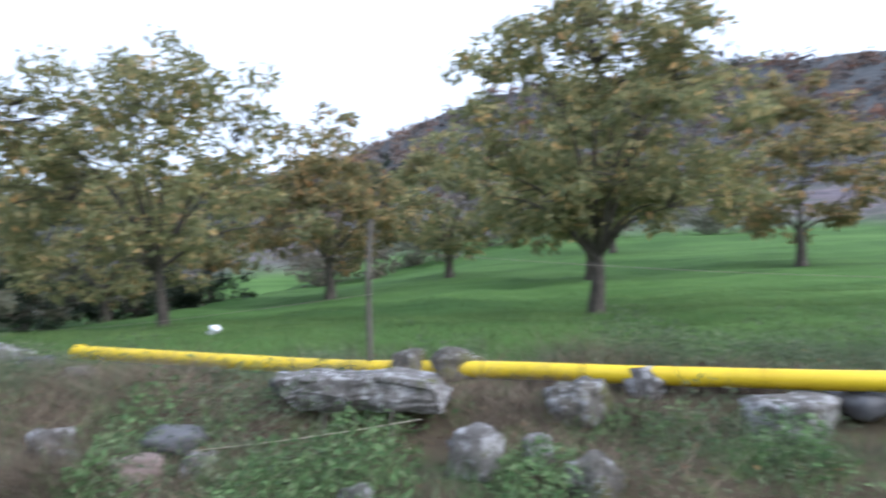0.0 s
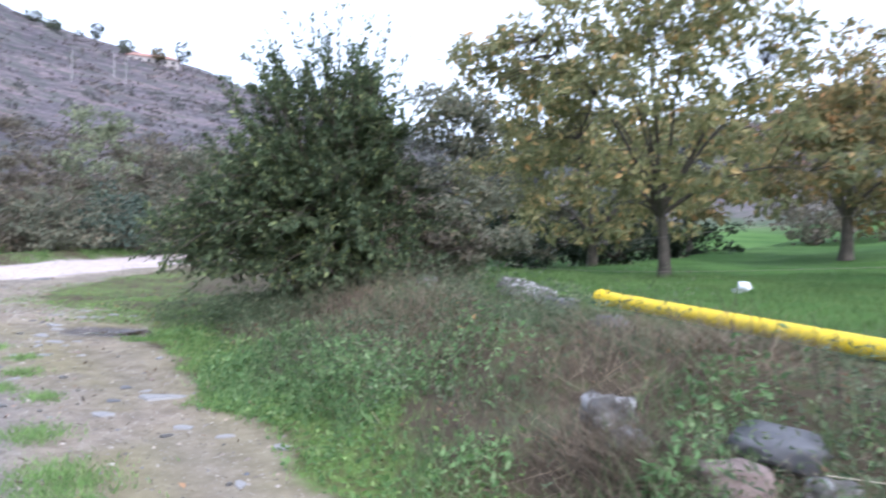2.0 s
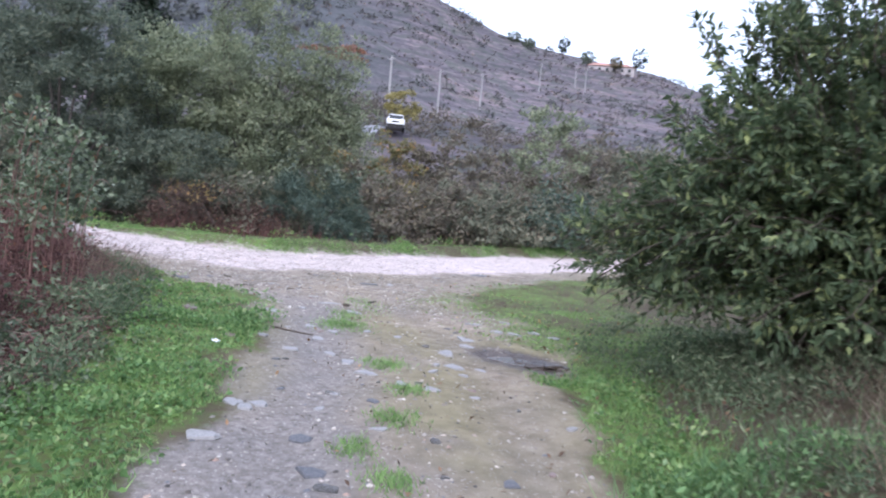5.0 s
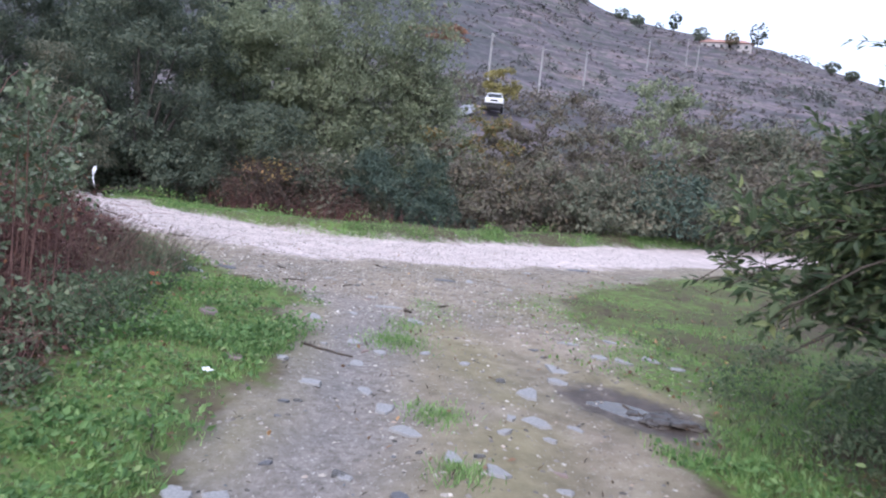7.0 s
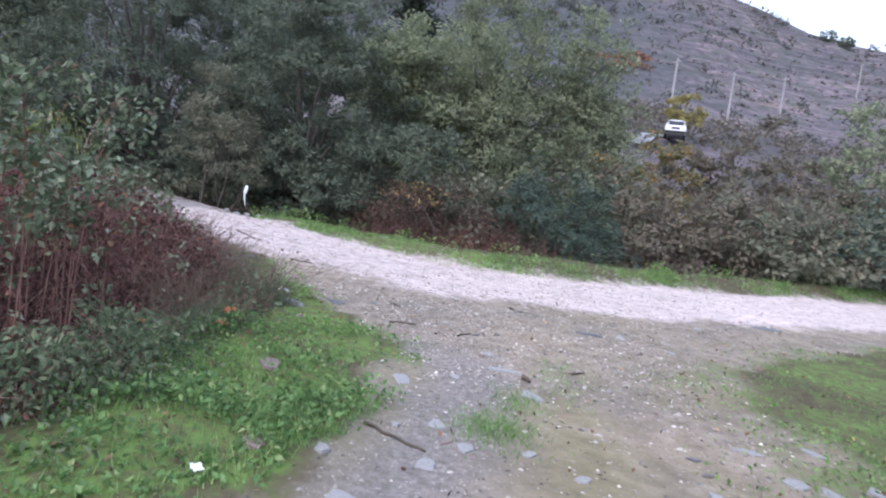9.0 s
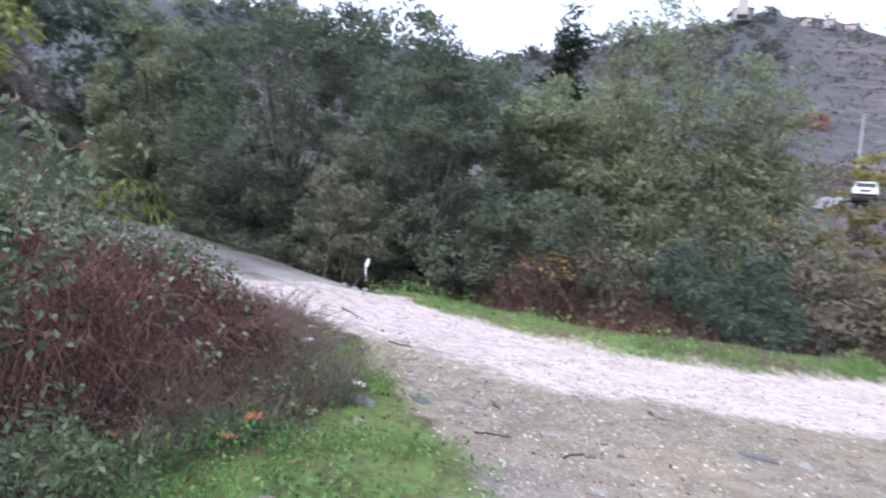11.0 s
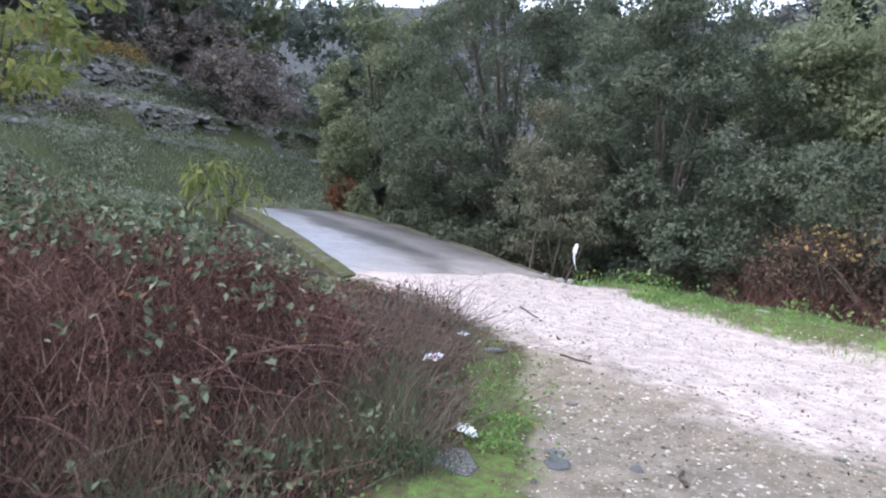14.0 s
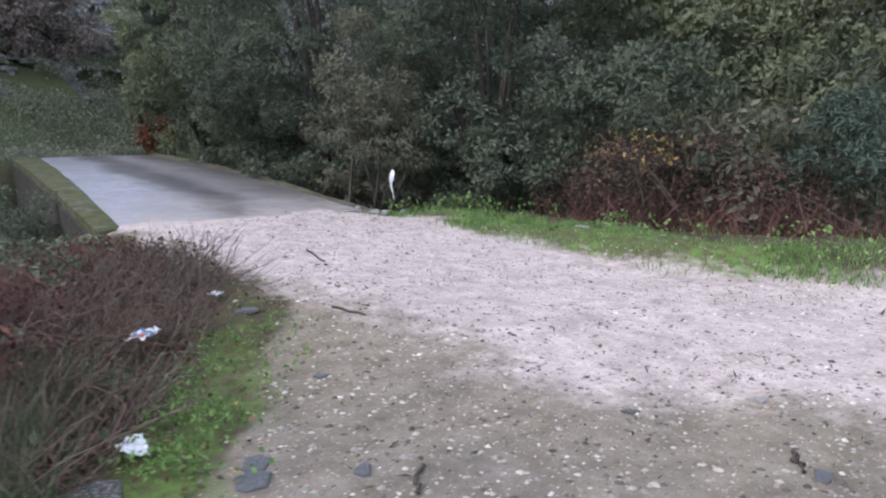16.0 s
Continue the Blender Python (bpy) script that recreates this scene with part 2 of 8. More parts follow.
REDDRY = leaf_material("red_brown_cane_stems", [(0.0, (0.055, 0.022, 0.022)), (0.5, (0.10, 0.043, 0.039)), (0.9, (0.14, 0.067, 0.057)), (1.0, (0.24, 0.15, 0.125))], 0.2, 0.8, 1.45)
BARK = rough_material("grey_bark", (0.05, 0.043, 0.036), (0.125, 0.107, 0.09), 6, 24, 0.8, 0.03)
TWIG = rough_material("dark_twig_bark", (0.05, 0.04, 0.032), (0.11, 0.085, 0.065), 8, 30, 0.5, 0.01)


def stone_material(name, dark, mid, lichen, moss, lichen_at=0.54, moss_at=0.60):
    """Weathered stone: dark and grey mottling, crisp white lichen, some moss."""
    m, nt, p = material(name)
    col = ramp(nt, tex(nt, 5, 10, 0.75), [(0.32, dark), (0.5, mid), (0.68, tuple(min(0.6, v * 1.6) for v in mid))])
    col = mixed(nt, ramp(nt, tex(nt, 8.5, 8, 0.7), [(lichen_at, 0.0), (lichen_at + 0.05, 0.9)]), col, lichen)
    col = mixed(nt, ramp(nt, tex(nt, 3.1, 7, 0.7), [(moss_at, 0.0), (moss_at + 0.06, 0.9)]), col, moss)
    nt.links.new(col, p.inputs["Base Color"])
    p.inputs["Roughness"].default_value = 0.95
    bump(nt, p, tex(nt, 14, 10, 0.75), 1.0, 0.06)
    return m


STONE = stone_material("lichen_grey_stone", (0.075, 0.07, 0.064), (0.22, 0.21, 0.20), (0.56, 0.56, 0.57), (0.13, 0.14, 0.04), 0.515)
MOSSROCK = stone_material("mossy_boulder", (0.06, 0.055, 0.045), (0.19, 0.178, 0.155), (0.50, 0.50, 0.50), (0.13, 0.13, 0.045), 0.53, 0.52)
DARKSTONE = rough_material("dark_slate", (0.07, 0.072, 0.08), (0.16, 0.16, 0.17), 5, 18, 0.5, 0.01, 0.6)
PALESTONE = rough_material("pale_slate_slab", (0.20, 0.195, 0.192), (0.36, 0.35, 0.345), 6, 25, 0.4, 0.006, 0.7)
PINKSTONE = rough_material("brownish_pink_stone", (0.16, 0.12, 0.11), (0.30, 0.23, 0.21), 6, 25, 0.4, 0.006, 0.8)
PIPE_YELLOW = rough_material("worn_yellow_plastic", (0.72, 0.50, 0.012), (0.85, 0.63, 0.02), 1.6, 30, 0.15, 0.003, 0.45, ((0.35, 0.24, 0.05), 3.5, 0.60))
WOODPOST = rough_material("weathered_wood_post", (0.07, 0.065, 0.055), (0.17, 0.155, 0.13), 9, 40, 0.6, 0.008)


def deck_material():
    """Worn concrete, with pale road dust and grit carried onto its near end, dark wheel tracks, and sky sheen painted
    pale blue on its left.
    """
    m, nt, p = material("worn_concrete_deck")
    co = nt.nodes.new("ShaderNodeTexCoord").outputs["Object"]

    def along(v):
        d = nt.nodes.new("ShaderNodeVectorMath")
        d.operation = "DOT_PRODUCT"
        d.inputs[1].default_value = v
        nt.links.new(co, d.inputs[0])
        return d.outputs["Value"]

    def calc(op, a, b):
        n = nt.nodes.new("ShaderNodeMath")
        n.operation = op
        for s, v in ((n.inputs[0], a), (n.inputs[1], b)):
            if isinstance(v, bpy.types.NodeSocket):
                nt.links.new(v, s)
            else:
                s.default_value = v
        return n.outputs[0]

    col = ramp(nt, tex(nt, 0.9, 7), [(0.3, (0.24, 0.24, 0.255)), (0.7, (0.39, 0.388, 0.41))])
    col = mixed(nt, 0.7, col, ramp(nt, tex(nt, 5.5, 9, 0.75), [(0.36, (0.6, 0.59, 0.58)), (0.62, (1.15, 1.15, 1.16))]), "MULTIPLY")
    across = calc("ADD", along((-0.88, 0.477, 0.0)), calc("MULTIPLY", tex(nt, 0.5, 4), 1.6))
    # the first two stops paint the sky's bluish sheen; the dark ones are wheel tracks
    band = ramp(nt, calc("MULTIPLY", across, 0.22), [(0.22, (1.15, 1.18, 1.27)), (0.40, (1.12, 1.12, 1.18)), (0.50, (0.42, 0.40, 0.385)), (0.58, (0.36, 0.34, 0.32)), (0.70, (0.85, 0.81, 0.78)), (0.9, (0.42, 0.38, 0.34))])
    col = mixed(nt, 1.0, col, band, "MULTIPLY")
    dust = ramp(nt, tex(nt, 6, 6), [(0.3, (0.34, 0.295, 0.275)), (0.7, (0.54, 0.48, 0.455))])
    run = calc("ADD", along((-0.035, -0.095, 0.0)), calc("MULTIPLY", tex(nt, 1.4, 6, 0.7), 0.8))
    col = mixed(nt, ramp(nt, run, [(0.34, 0.95), (0.50, 0.35), (0.72, 0.0)]), col, dust)
    nt.links.new(col, p.inputs["Base Color"])
    p.inputs["Roughness"].default_value = 0.38
    bump(nt, p, tex(nt, 35, 6), 0.3, 0.01)
    return m


CONCRETE = deck_material()
EDGE_SOIL = rough_material("mossy_edge_soil", (0.07, 0.062, 0.045), (0.17, 0.16, 0.12), 4, 30, 0.8, 0.02, 0.95, ((0.12, 0.14, 0.04), 2.0, 0.52))
# stains, plus the shade below the deck put into a near-black colour
DARKCONCRETE = rough_material("stained_shaded_concrete_face", (0.022, 0.021, 0.018), (0.075, 0.068, 0.058), 2.0, 14, 0.5, 0.02, 0.9)
MOSS = rough_material("yellow_green_moss", (0.06, 0.068, 0.03), (0.155, 0.165, 0.06), 5, 60, 1.0, 0.04, 0.95, ((0.17, 0.16, 0.14), 3.0, 0.50))
POLE = rough_material("pale_concrete_pole", (0.30, 0.29, 0.29), (0.40, 0.39, 0.38), 2, 20, 0.2, 0.01, 0.8)
PLASTIC_WHITE = rough_material("white_plastic", (0.74, 0.76, 0.8), (0.84, 0.85, 0.88), 8, 30, 0.1, 0.002, 0.35)
WRAPPER_BLUE = rough_material("blue_print", (0.05, 0.16, 0.45), (0.12, 0.28, 0.6), 30, 60, 0.1, 0.001, 0.4)
WRAPPER_RED = rough_material("red_print", (0.5, 0.05, 0.04), (0.6, 0.1, 0.08), 30, 60, 0.1, 0.001, 0.4)
WIRE = rough_material("rusty_wire", (0.18, 0.15, 0.12), (0.35, 0.31, 0.27), 40, 80, 0.1, 0.001, 0.6)
PLASTER = rough_material("cream_house_plaster", (0.38, 0.35, 0.35), (0.46, 0.43, 0.42), 0.6, 8, 0.1, 0.01, 0.9)
ROOFTILE = rough_material("terracotta_roof", (0.36, 0.20, 0.16), (0.46, 0.27, 0.22), 0.8, 4, 0.3, 0.05, 0.9)
GLASSDARK = rough_material("dark_window_glass", (0.03, 0.035, 0.04), (0.05, 0.055, 0.06), 2, 4, 0.0, 0.01, 0.15)
CARPAINT = rough_material("white_car_paint", (0.72, 0.73, 0.75), (0.80, 0.81, 0.82), 2, 4, 0.0, 0.01, 0.25)
RUBBER = rough_material("black_rubber", (0.015, 0.015, 0.015), (0.03, 0.03, 0.03), 10, 30, 0.2, 0.005, 0.85)
ASPHALT = rough_material("pale_wet_asphalt", (0.16, 0.16, 0.175), (0.25, 0.25, 0.27), 1.2, 20, 0.2, 0.01, 0.35)

# ---------- the lie of the land ----------
LEFT_X = [-22.0, -19.1, -18.0, -17.2, -15.7, -15.1, -13.8, -12.6, -11.6, -9.7, -7.4, -6.5, -3.0, 0.0, 12.0]
LEFT_Y = [-0.9, -0.4, 1.2, 1.6, 2.7, 3.1, 3.85, 3.7, 3.6, 3.3, 2.7, 2.4, 1.0, -0.8, -8.0]
RIGHT_X = [-22.0, -19.5, -18.2, -16.5, -15.0, -13.6, -11.4, -10.0, -8.3, -6.6, -5.6, -4.8, -4.2, 0.0, 12.0]
RIGHT_Y = [15.0, 11.6, 9.9, 8.0, 6.4, 6.2, 6.2, 6.2, 5.7, 5.0, 4.6, 4.3, 3.9, 2.0, -4.0]
ROAD = np.array([(-62, 70), (-44, 46), (-31, 27.5), (-26.3, 19.5), (-23.4, 13.7), (-20.9, 9), (-19.6, 6), (-19.45, 3.6), (-20.25, 1.5), (-20.9, -0.4), (-21.2, -2.2)], float)
DECK = np.array([(-19.6, -2.8), (-22.8, -1.3), (-29.6, -14.0), (-26.8, -15.3)], float)  # left near, right near, right far, left far
END, AHEAD = np.array((-28.0, -15.0)), np.array((0.25, -0.968))  # the bridge's far end, and uphill over the terraces
HILL_YAW = [-180, -120, -60, -31, -23, -5, 3, 8, 20, 33, 45, 52, 59, 67, 75, 84, 95, 106, 125, 150, 180]
HILL_EL = [9, 9, 12, 14.6, 14.8, 14.2, 11.5, 9.5, 6.5, 6.0, 8.0, 10.3, 12.0, 13.4, 17.0, 19.0, 16.5, 14.3, 15.5, 13, 9]
HILL_R = [0, 45, 68, 95, 128, 165, 230, 330, 420, 600]
HILL_G = [0.0, 0.0, 0.315, 0.40, 0.455, 0.57, 0.76, 1.0, 0.98, 0.8]


def to_polyline(x, y, line):
    best = np.full(np.shape(x), 1e9)
    for (ax, ay), (bx, by) in zip(line[:-1], line[1:]):
        dx, dy = bx - ax, by - ay
        s = clamp01(((x - ax) * dx + (y - ay) * dy) / (dx * dx + dy * dy))
        best = np.minimum(best, np.hypot(x - ax - s * dx, y - ay - s * dy))
    return best


def in_deck(x, y):
    """Metres inside the deck's outline (negative outside), and the way along it from 0 to 1."""
    inside = np.full(np.shape(x), 1e9)
    for i in range(4):
        a, b = DECK[i], DECK[(i + 1) % 4]
        d = (b - a) / np.linalg.norm(b - a)
        inside = np.minimum(inside, (x - a[0]) * d[1] - (y - a[1]) * d[0])
    mid0, mid1 = (DECK[0] + DECK[1]) / 2, (DECK[2] + DECK[3]) / 2
    w = mid1 - mid0
    return inside, ((x - mid0[0]) * w[0] + (y - mid0[1]) * w[1]) / (w @ w)


def road_side(x, y):
    """How far a place lies beyond the pale road, on its stream side."""
    line = ROAD[:, 0]
    order = np.argsort(ROAD[:, 1])
    return np.interp(y, ROAD[order, 1], line[order]) - x


BR_X = [-20.0, -18.7, -17.4, -16.2, -15.4, -13.8, -12.5, -11.5, -9.7, -8.8, -7.0, -5.0, 0.0]
BR_Y = [-2.2, -0.2, 0.75, 1.65, 2.15, 2.2, 2.0, 2.15, 2.1, 1.75, 0.7, -0.9, -3.5]


POOL = (-10.35, 6.15)  # the puddle


def bank_line(x):
    """Where the bank north of the track begins."""
    return np.where(x < -4.2, np.interp(x, RIGHT_X, RIGHT_Y), np.interp(x, [-4.2, -1.5, 2, 12], [3.9, 3.25, 3.3, 2.6]))


def verge_mask(x, y):
    """Bright low growth beside the track, and beyond the road."""
    wob = 0.3 * vnoise(x, y, 0.8, 31) + 0.15 * vnoise(x, y, 0.3, 32)
    d, e = y - np.interp(x, RIGHT_X, RIGHT_Y), np.interp(x, LEFT_X, LEFT_Y) - y
    wide = 0.8 + 3.2 * smooth(-9.3, -11.0, x)
    right = smooth(-0.15 - 0.4 * smooth(-9.5, -11, x), 0.2 + 0.9 * smooth(-9.5, -11, x), d + wob) * (1 - smooth(wide - 0.5, wide + 0.3, d + wob)) * smooth(-19.5, -18, x)
    left = smooth(-0.15, 0.25, e + wob) * smooth(-0.15, 0.3, y - np.interp(x, BR_X, BR_Y)) * smooth(-19, -18, x) * (1 - 0.55 * smooth(-16.0, -17.0, x + wob))
    s = to_polyline(x, y, ROAD)
    far = smooth(1.6, 2.0, s + 0.4 * wob) * (1 - smooth(2.6, 3.5, s + wob + 0.5 * smooth(3, 6, y))) * (road_side(x, y) > 0) * smooth(-1.6, -0.4, y)
    dry = smooth(0.35, 0.7, np.hypot((x - POOL[0]) * 0.7, y - POOL[1]))
    return np.maximum(np.maximum(right, left) * (1 - smooth(2.3, 1.7, s)) * dry, far)


def zones(x, y):
    """Masks: pale road, dirt track, meadow, far hill, moss and grass."""
    wob = 0.22 * vnoise(x, y, 0.9, 3) + 0.12 * vnoise(x, y, 0.3, 4)
    road = 1 - smooth(0.6, 2.95, to_polyline(x, y, ROAD) + wob * 1.3)
    yl, yr = np.interp(x, LEFT_X, LEFT_Y), np.interp(x, RIGHT_X, RIGHT_Y)
    track = smooth(-0.25, 0.35, y - yl + wob) * smooth(-0.5 - 0.9 * smooth(-9.5, -11, x), 0.25 - 0.5 * smooth(-9.5, -11, x), yr - y + wob) * smooth(-0.8, 0.4, 1.9 - road_side(x, y)) * smooth(-24, -21, x)
    edge = y - bank_line(x)
    meadow = smooth(3.0, 4.2, edge + wob) * smooth(-12.0, -8.0, x + 10 * smooth(12, 20, y))
    r = np.hypot(x + 5, y - 3)
    hill = smooth(48, 66, r) * (1 - meadow * (1 - smooth(56, 62, r)))
    return road, track, meadow, hill


def height(x, y):
    x, y = np.asarray(x, float), np.asarray(y, float)
    yr = np.interp(x, RIGHT_X, RIGHT_Y)
    yl = np.interp(x, LEFT_X, LEFT_Y)
    d = y - bank_line(x)
    z = np.full(np.shape(x), -0.12)
    # bank up to the meadow, north of the track
    up = smooth(-11.0, -7.0, x)
    bank = 0.34 * smooth(0.2, 1.2, d) + 0.38 * smooth(1.3, 2.4, d)
    field = 0.02 * np.clip(x + 5, 0, 30) * smooth(7.5, 11, y) + (0.05 * np.clip(y - 12, 0, None) + 0.05 * np.clip(y - 25, 0, None)) * (0.3 + 0.7 * smooth(-8, 4, x)) * (y > 12)
    field = field + smooth(3.4, 5.0, d) * (0.10 * vnoise(x, y, 2.2, 61) * np.sin(x * 0.2 + 2) + 0.09 * vnoise(x * 0.12, y, 1.5, 62))
    z = z + up * (bank + field)
    z = z + 0.05 * smooth(0.0, 1.0, yl - y)
    # road: it climbs to the bridge
    side = road_side(x, y)
    climb = 0.37 * smooth(4.0, -2.0, y) * smooth(3.2, 1.5, to_polyline(x, y, ROAD))
    z = z + climb * (y > -6)
    berm = to_polyline(x, y, ROAD)
    z = z + 0.26 * smooth(1.7, 2.6, berm) * smooth(4.6, 3.4, berm) * (side > 0) * smooth(-1.5, -0.2, y)
    # the stream's gully behind the verge and beside the bridge
    later = 2.2 * smooth(7.0, 5.0, y) * smooth(0.2, 1.6, y)
    gully = smooth(3.3 + later, 6.5 + later, side) * smooth(45, 20, y)
    left_gully = smooth(-3.6, -6.5, y) * smooth(-6, -14, x)
    g = np.maximum(gully, left_gully)
    inside, along = in_deck(x, y)
    g = np.maximum(g, smooth(0.02, 0.12, along) * (1 - smooth(0.92, 1.0, along)) * smooth(-9, 0.2, inside))
    z = z - 1.9 * g
    # terraces past the bridge
    s = (x - END[0]) * AHEAD[0] + (y - END[1]) * AHEAD[1]
    lat = (x - END[0]) * AHEAD[1] - (y - END[1]) * AHEAD[0]  # grows towards the stream's wood
    tw = smooth(-1.5, 0.3, s) * smooth(40, 24, lat) * smooth(-40, -20, lat) * smooth(60, 25, s)
    zt = 0.86 + 2.5 * smooth(1.5, 6.5, s) + 1.3 * smooth(6.8, 7.0, s) + 0.4 * smooth(7.0, 9.0, s) + 1.4 * smooth(9.2, 9.4, s) + 0.5 * smooth(9.5, 13, s) + 0.4 * np.clip(s - 13, 0, None)
    # far hills
    ox, oy = x + 5, y - 3
    r, yaw = np.hypot(ox, oy), np.degrees(np.arctan2(-ox, oy))
    el = np.interp(yaw, HILL_YAW, HILL_EL) * np.interp(r, HILL_R, HILL_G)
    el = el + 0.25 * vnoise(yaw, r * 0.1, 2.2, 8) * smooth(90, 300, r) + 0.35 * vnoise(yaw, r * 0.08, 5.0, 9) * smooth(60, 200, r)
    zh = 1.5 + r * np.tan(np.radians(el)) + 0.7 * vnoise(x, y, 6.0, 10) * smooth(60, 100, r)
    wh = smooth(44, 68, r)
    z = z * (1 - wh) + zh * wh
    z = z * (1 - tw) + np.maximum(zt, z) * tw
    # earth under the brambles
    dd = np.interp(x, BR_X, BR_Y) - y
    z = z + 0.35 * smooth(0.25, 1.9, dd) * smooth(5.5, 3.5, dd) * smooth(-18.6, -16.5, x) * smooth(2, -6, x)
    # unevenness
    road, track, meadow, hill = zones(x, y)
    soft = 1 - 0.75 * np.maximum(road, track)
    near = smooth(60, 30, r)
    z = z + near * soft * (0.05 * vnoise(x, y, 1.1, 11) + 0.03 * vnoise(x, y, 0.4, 12)) + near * 0.012 * vnoise(x, y, 0.35, 13)
    # a hollow that holds a puddle
    px, py = (x - POOL[0]) * 0.9 + (y - POOL[1]) * 0.42, -(x - POOL[0]) * 0.42 + (y - POOL[1]) * 0.9
    z = z - 0.05 * np.exp(-((px / 0.55) ** 2 + (py / 0.24) ** 2))
    # two wheel ruts along the track
    mid = (np.interp(x, LEFT_X, LEFT_Y) + np.interp(x, RIGHT_X, RIGHT_Y)) / 2
    rut = np.exp(-((np.abs(y - mid) - 0.75) / 0.3) ** 2)
    z = z - 0.035 * rut * track * smooth(-15, -12, x)
    return z


def ground_at(x, y):
    return float(height(np.array([x]), np.array([y]))[0])


def grown(a, b, step, far, ratio=1.13):
    """Grid lines: even from a to b, wider and wider outside."""
    out, lo, hi, w = list(np.arange(a, b + 1e-6, step)), a, b, step
    while hi < far or lo > -far:
        w *= ratio
        hi, lo = hi + w, lo - w
        out += [hi]
        out.insert(0, lo)
    return np.array(out)


def ground_material():
    m, nt, p = material("ground")
    zone = {}
    for key in ("road", "track", "meadow", "hill", "moss", "verge", "wood", "wet", "worn", "litter"):
        a = nt.nodes.new("ShaderNodeAttribute")
        a.attribute_name = key
        zone[key] = a.outputs["Fac"]
    def ragged(mask, scale, start=0.66, width=0.34):
        """A mask whose soft edge breaks up into patches."""
        n = nt.nodes.new("ShaderNodeMath")
        n.operation = "MULTIPLY_ADD"
        n.inputs[1].default_value = 0.8
        nt.links.new(tex(nt, scale, 9, 0.72), n.inputs[0])
        nt.links.new(mask, n.inputs[2])
        return ramp(nt, n.outputs[0], [(start, 0.0), (start + width, 1.0)])

    grit = tex(nt, 38, 6, 0.7)
    mid = tex(nt, 5, 6, 0.65)
    big = tex(nt, 0.7, 5)
    cells = ramp(nt, tex(nt, 26, kind="cells"), [(0.1, (0.75, 0.74, 0.73)), (0.6, (1.1, 1.08, 1.07))])
    # soil and low growth
    col = ramp(nt, mid, [(0.28, (0.06, 0.044, 0.034)), (0.5, (0.095, 0.078, 0.052)), (0.72, (0.08, 0.115, 0.04))])
    lush = ramp(nt, tex(nt, 9, 6, 0.7), [(0.3, (0.085, 0.07, 0.05)), (0.44, (0.12, 0.13, 0.055)), (0.54, (0.128, 0.188, 0.056)), (0.70, (0.152, 0.25, 0.07))])
    # leaf mould, with the shade under brambles and bush put into its near-black colour
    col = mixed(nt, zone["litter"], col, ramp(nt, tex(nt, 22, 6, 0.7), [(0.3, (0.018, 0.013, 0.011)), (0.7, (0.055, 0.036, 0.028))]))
    # meadow
    green = mixed(nt, 0.6, ramp(nt, tex(nt, 14, 6), [(0.3, (0.038, 0.085, 0.022)), (0.7, (0.085, 0.16, 0.045))]),
                  ramp(nt, tex(nt, 0.22, 5), [(0.35, (0.05, 0.105, 0.028)), (0.65, (0.10, 0.185, 0.052))]))
    run = nt.nodes.new("ShaderNodeMapping")
    run.inputs["Scale"].default_value = (0.10, 0.75, 0.5)
    run.inputs["Rotation"].default_value = (0, 0, radians(8))
    nt.links.new(nt.nodes.new("ShaderNodeTexCoord").outputs["Object"], run.inputs["Vector"])
    rows = node(nt, "ShaderNodeTexNoise", Scale=1.0, Detail=7.0, Roughness=0.65)
    nt.links.new(run.outputs[0], rows.inputs["Vector"])
    green = mixed(nt, 0.8, green, ramp(nt, rows.outputs["Fac"], [(0.36, (0.55, 0.60, 0.55)), (0.5, (0.95, 0.97, 0.92)), (0.64, (1.3, 1.22, 1.2))]), "MULTIPLY")
    col = mixed(nt, zone["meadow"], col, green)
    # heath hill: brown, violet-grey and dull green
    heath = ramp(nt, tex(nt, 0.055, 8, 0.7), [(0.30, (0.07, 0.072, 0.068)), (0.45, (0.105, 0.097, 0.10)), (0.6, (0.128, 0.115, 0.108)), (0.75, (0.085, 0.094, 0.078))])
    heath = mixed(nt, 0.7, heath, ramp(nt, tex(nt, 0.5, 7, 0.75), [(0.38, (0.28, 0.30, 0.30)), (0.62, (1.3, 1.22, 1.2))]), "MULTIPLY")
    heath = mixed(nt, ramp(nt, tex(nt, 0.16, 9, 0.72), [(0.5, 0.0), (0.56, 0.75)]), heath, (0.055, 0.066, 0.05))
    heath = mixed(nt, ramp(nt, tex(nt, 0.09, 9, 0.7), [(0.60, 0.0), (0.68, 0.6)]), heath, (0.17, 0.125, 0.10))
    co = nt.nodes.new("ShaderNodeTexCoord").outputs["Object"]
    lay = nt.nodes.new("ShaderNodeMapping")
    lay.inputs["Scale"].default_value = (0.02, 0.02, 0.42)
    nt.links.new(co, lay.inputs["Vector"])
    strata = node(nt, "ShaderNodeTexNoise", Scale=1.0, Detail=6.0, Roughness=0.65)
    nt.links.new(lay.outputs[0], strata.inputs["Vector"])
    heath = mixed(nt, 0.75, heath, ramp(nt, strata.outputs["Fac"], [(0.36, (0.5, 0.52, 0.5)), (0.5, (0.88, 0.87, 0.87)), (0.62, (1.3, 1.2, 1.14))]), "MULTIPLY")
    # haze over the far hill, put into the colour: lifted and tinted blue
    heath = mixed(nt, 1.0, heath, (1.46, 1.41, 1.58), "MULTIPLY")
    heath = mixed(nt, zone["wood"], heath, ramp(nt, tex(nt, 0.25, 8, 0.7), [(0.35, (0.05, 0.055, 0.06)), (0.65, (0.095, 0.10, 0.104))]))
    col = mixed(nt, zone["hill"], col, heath)
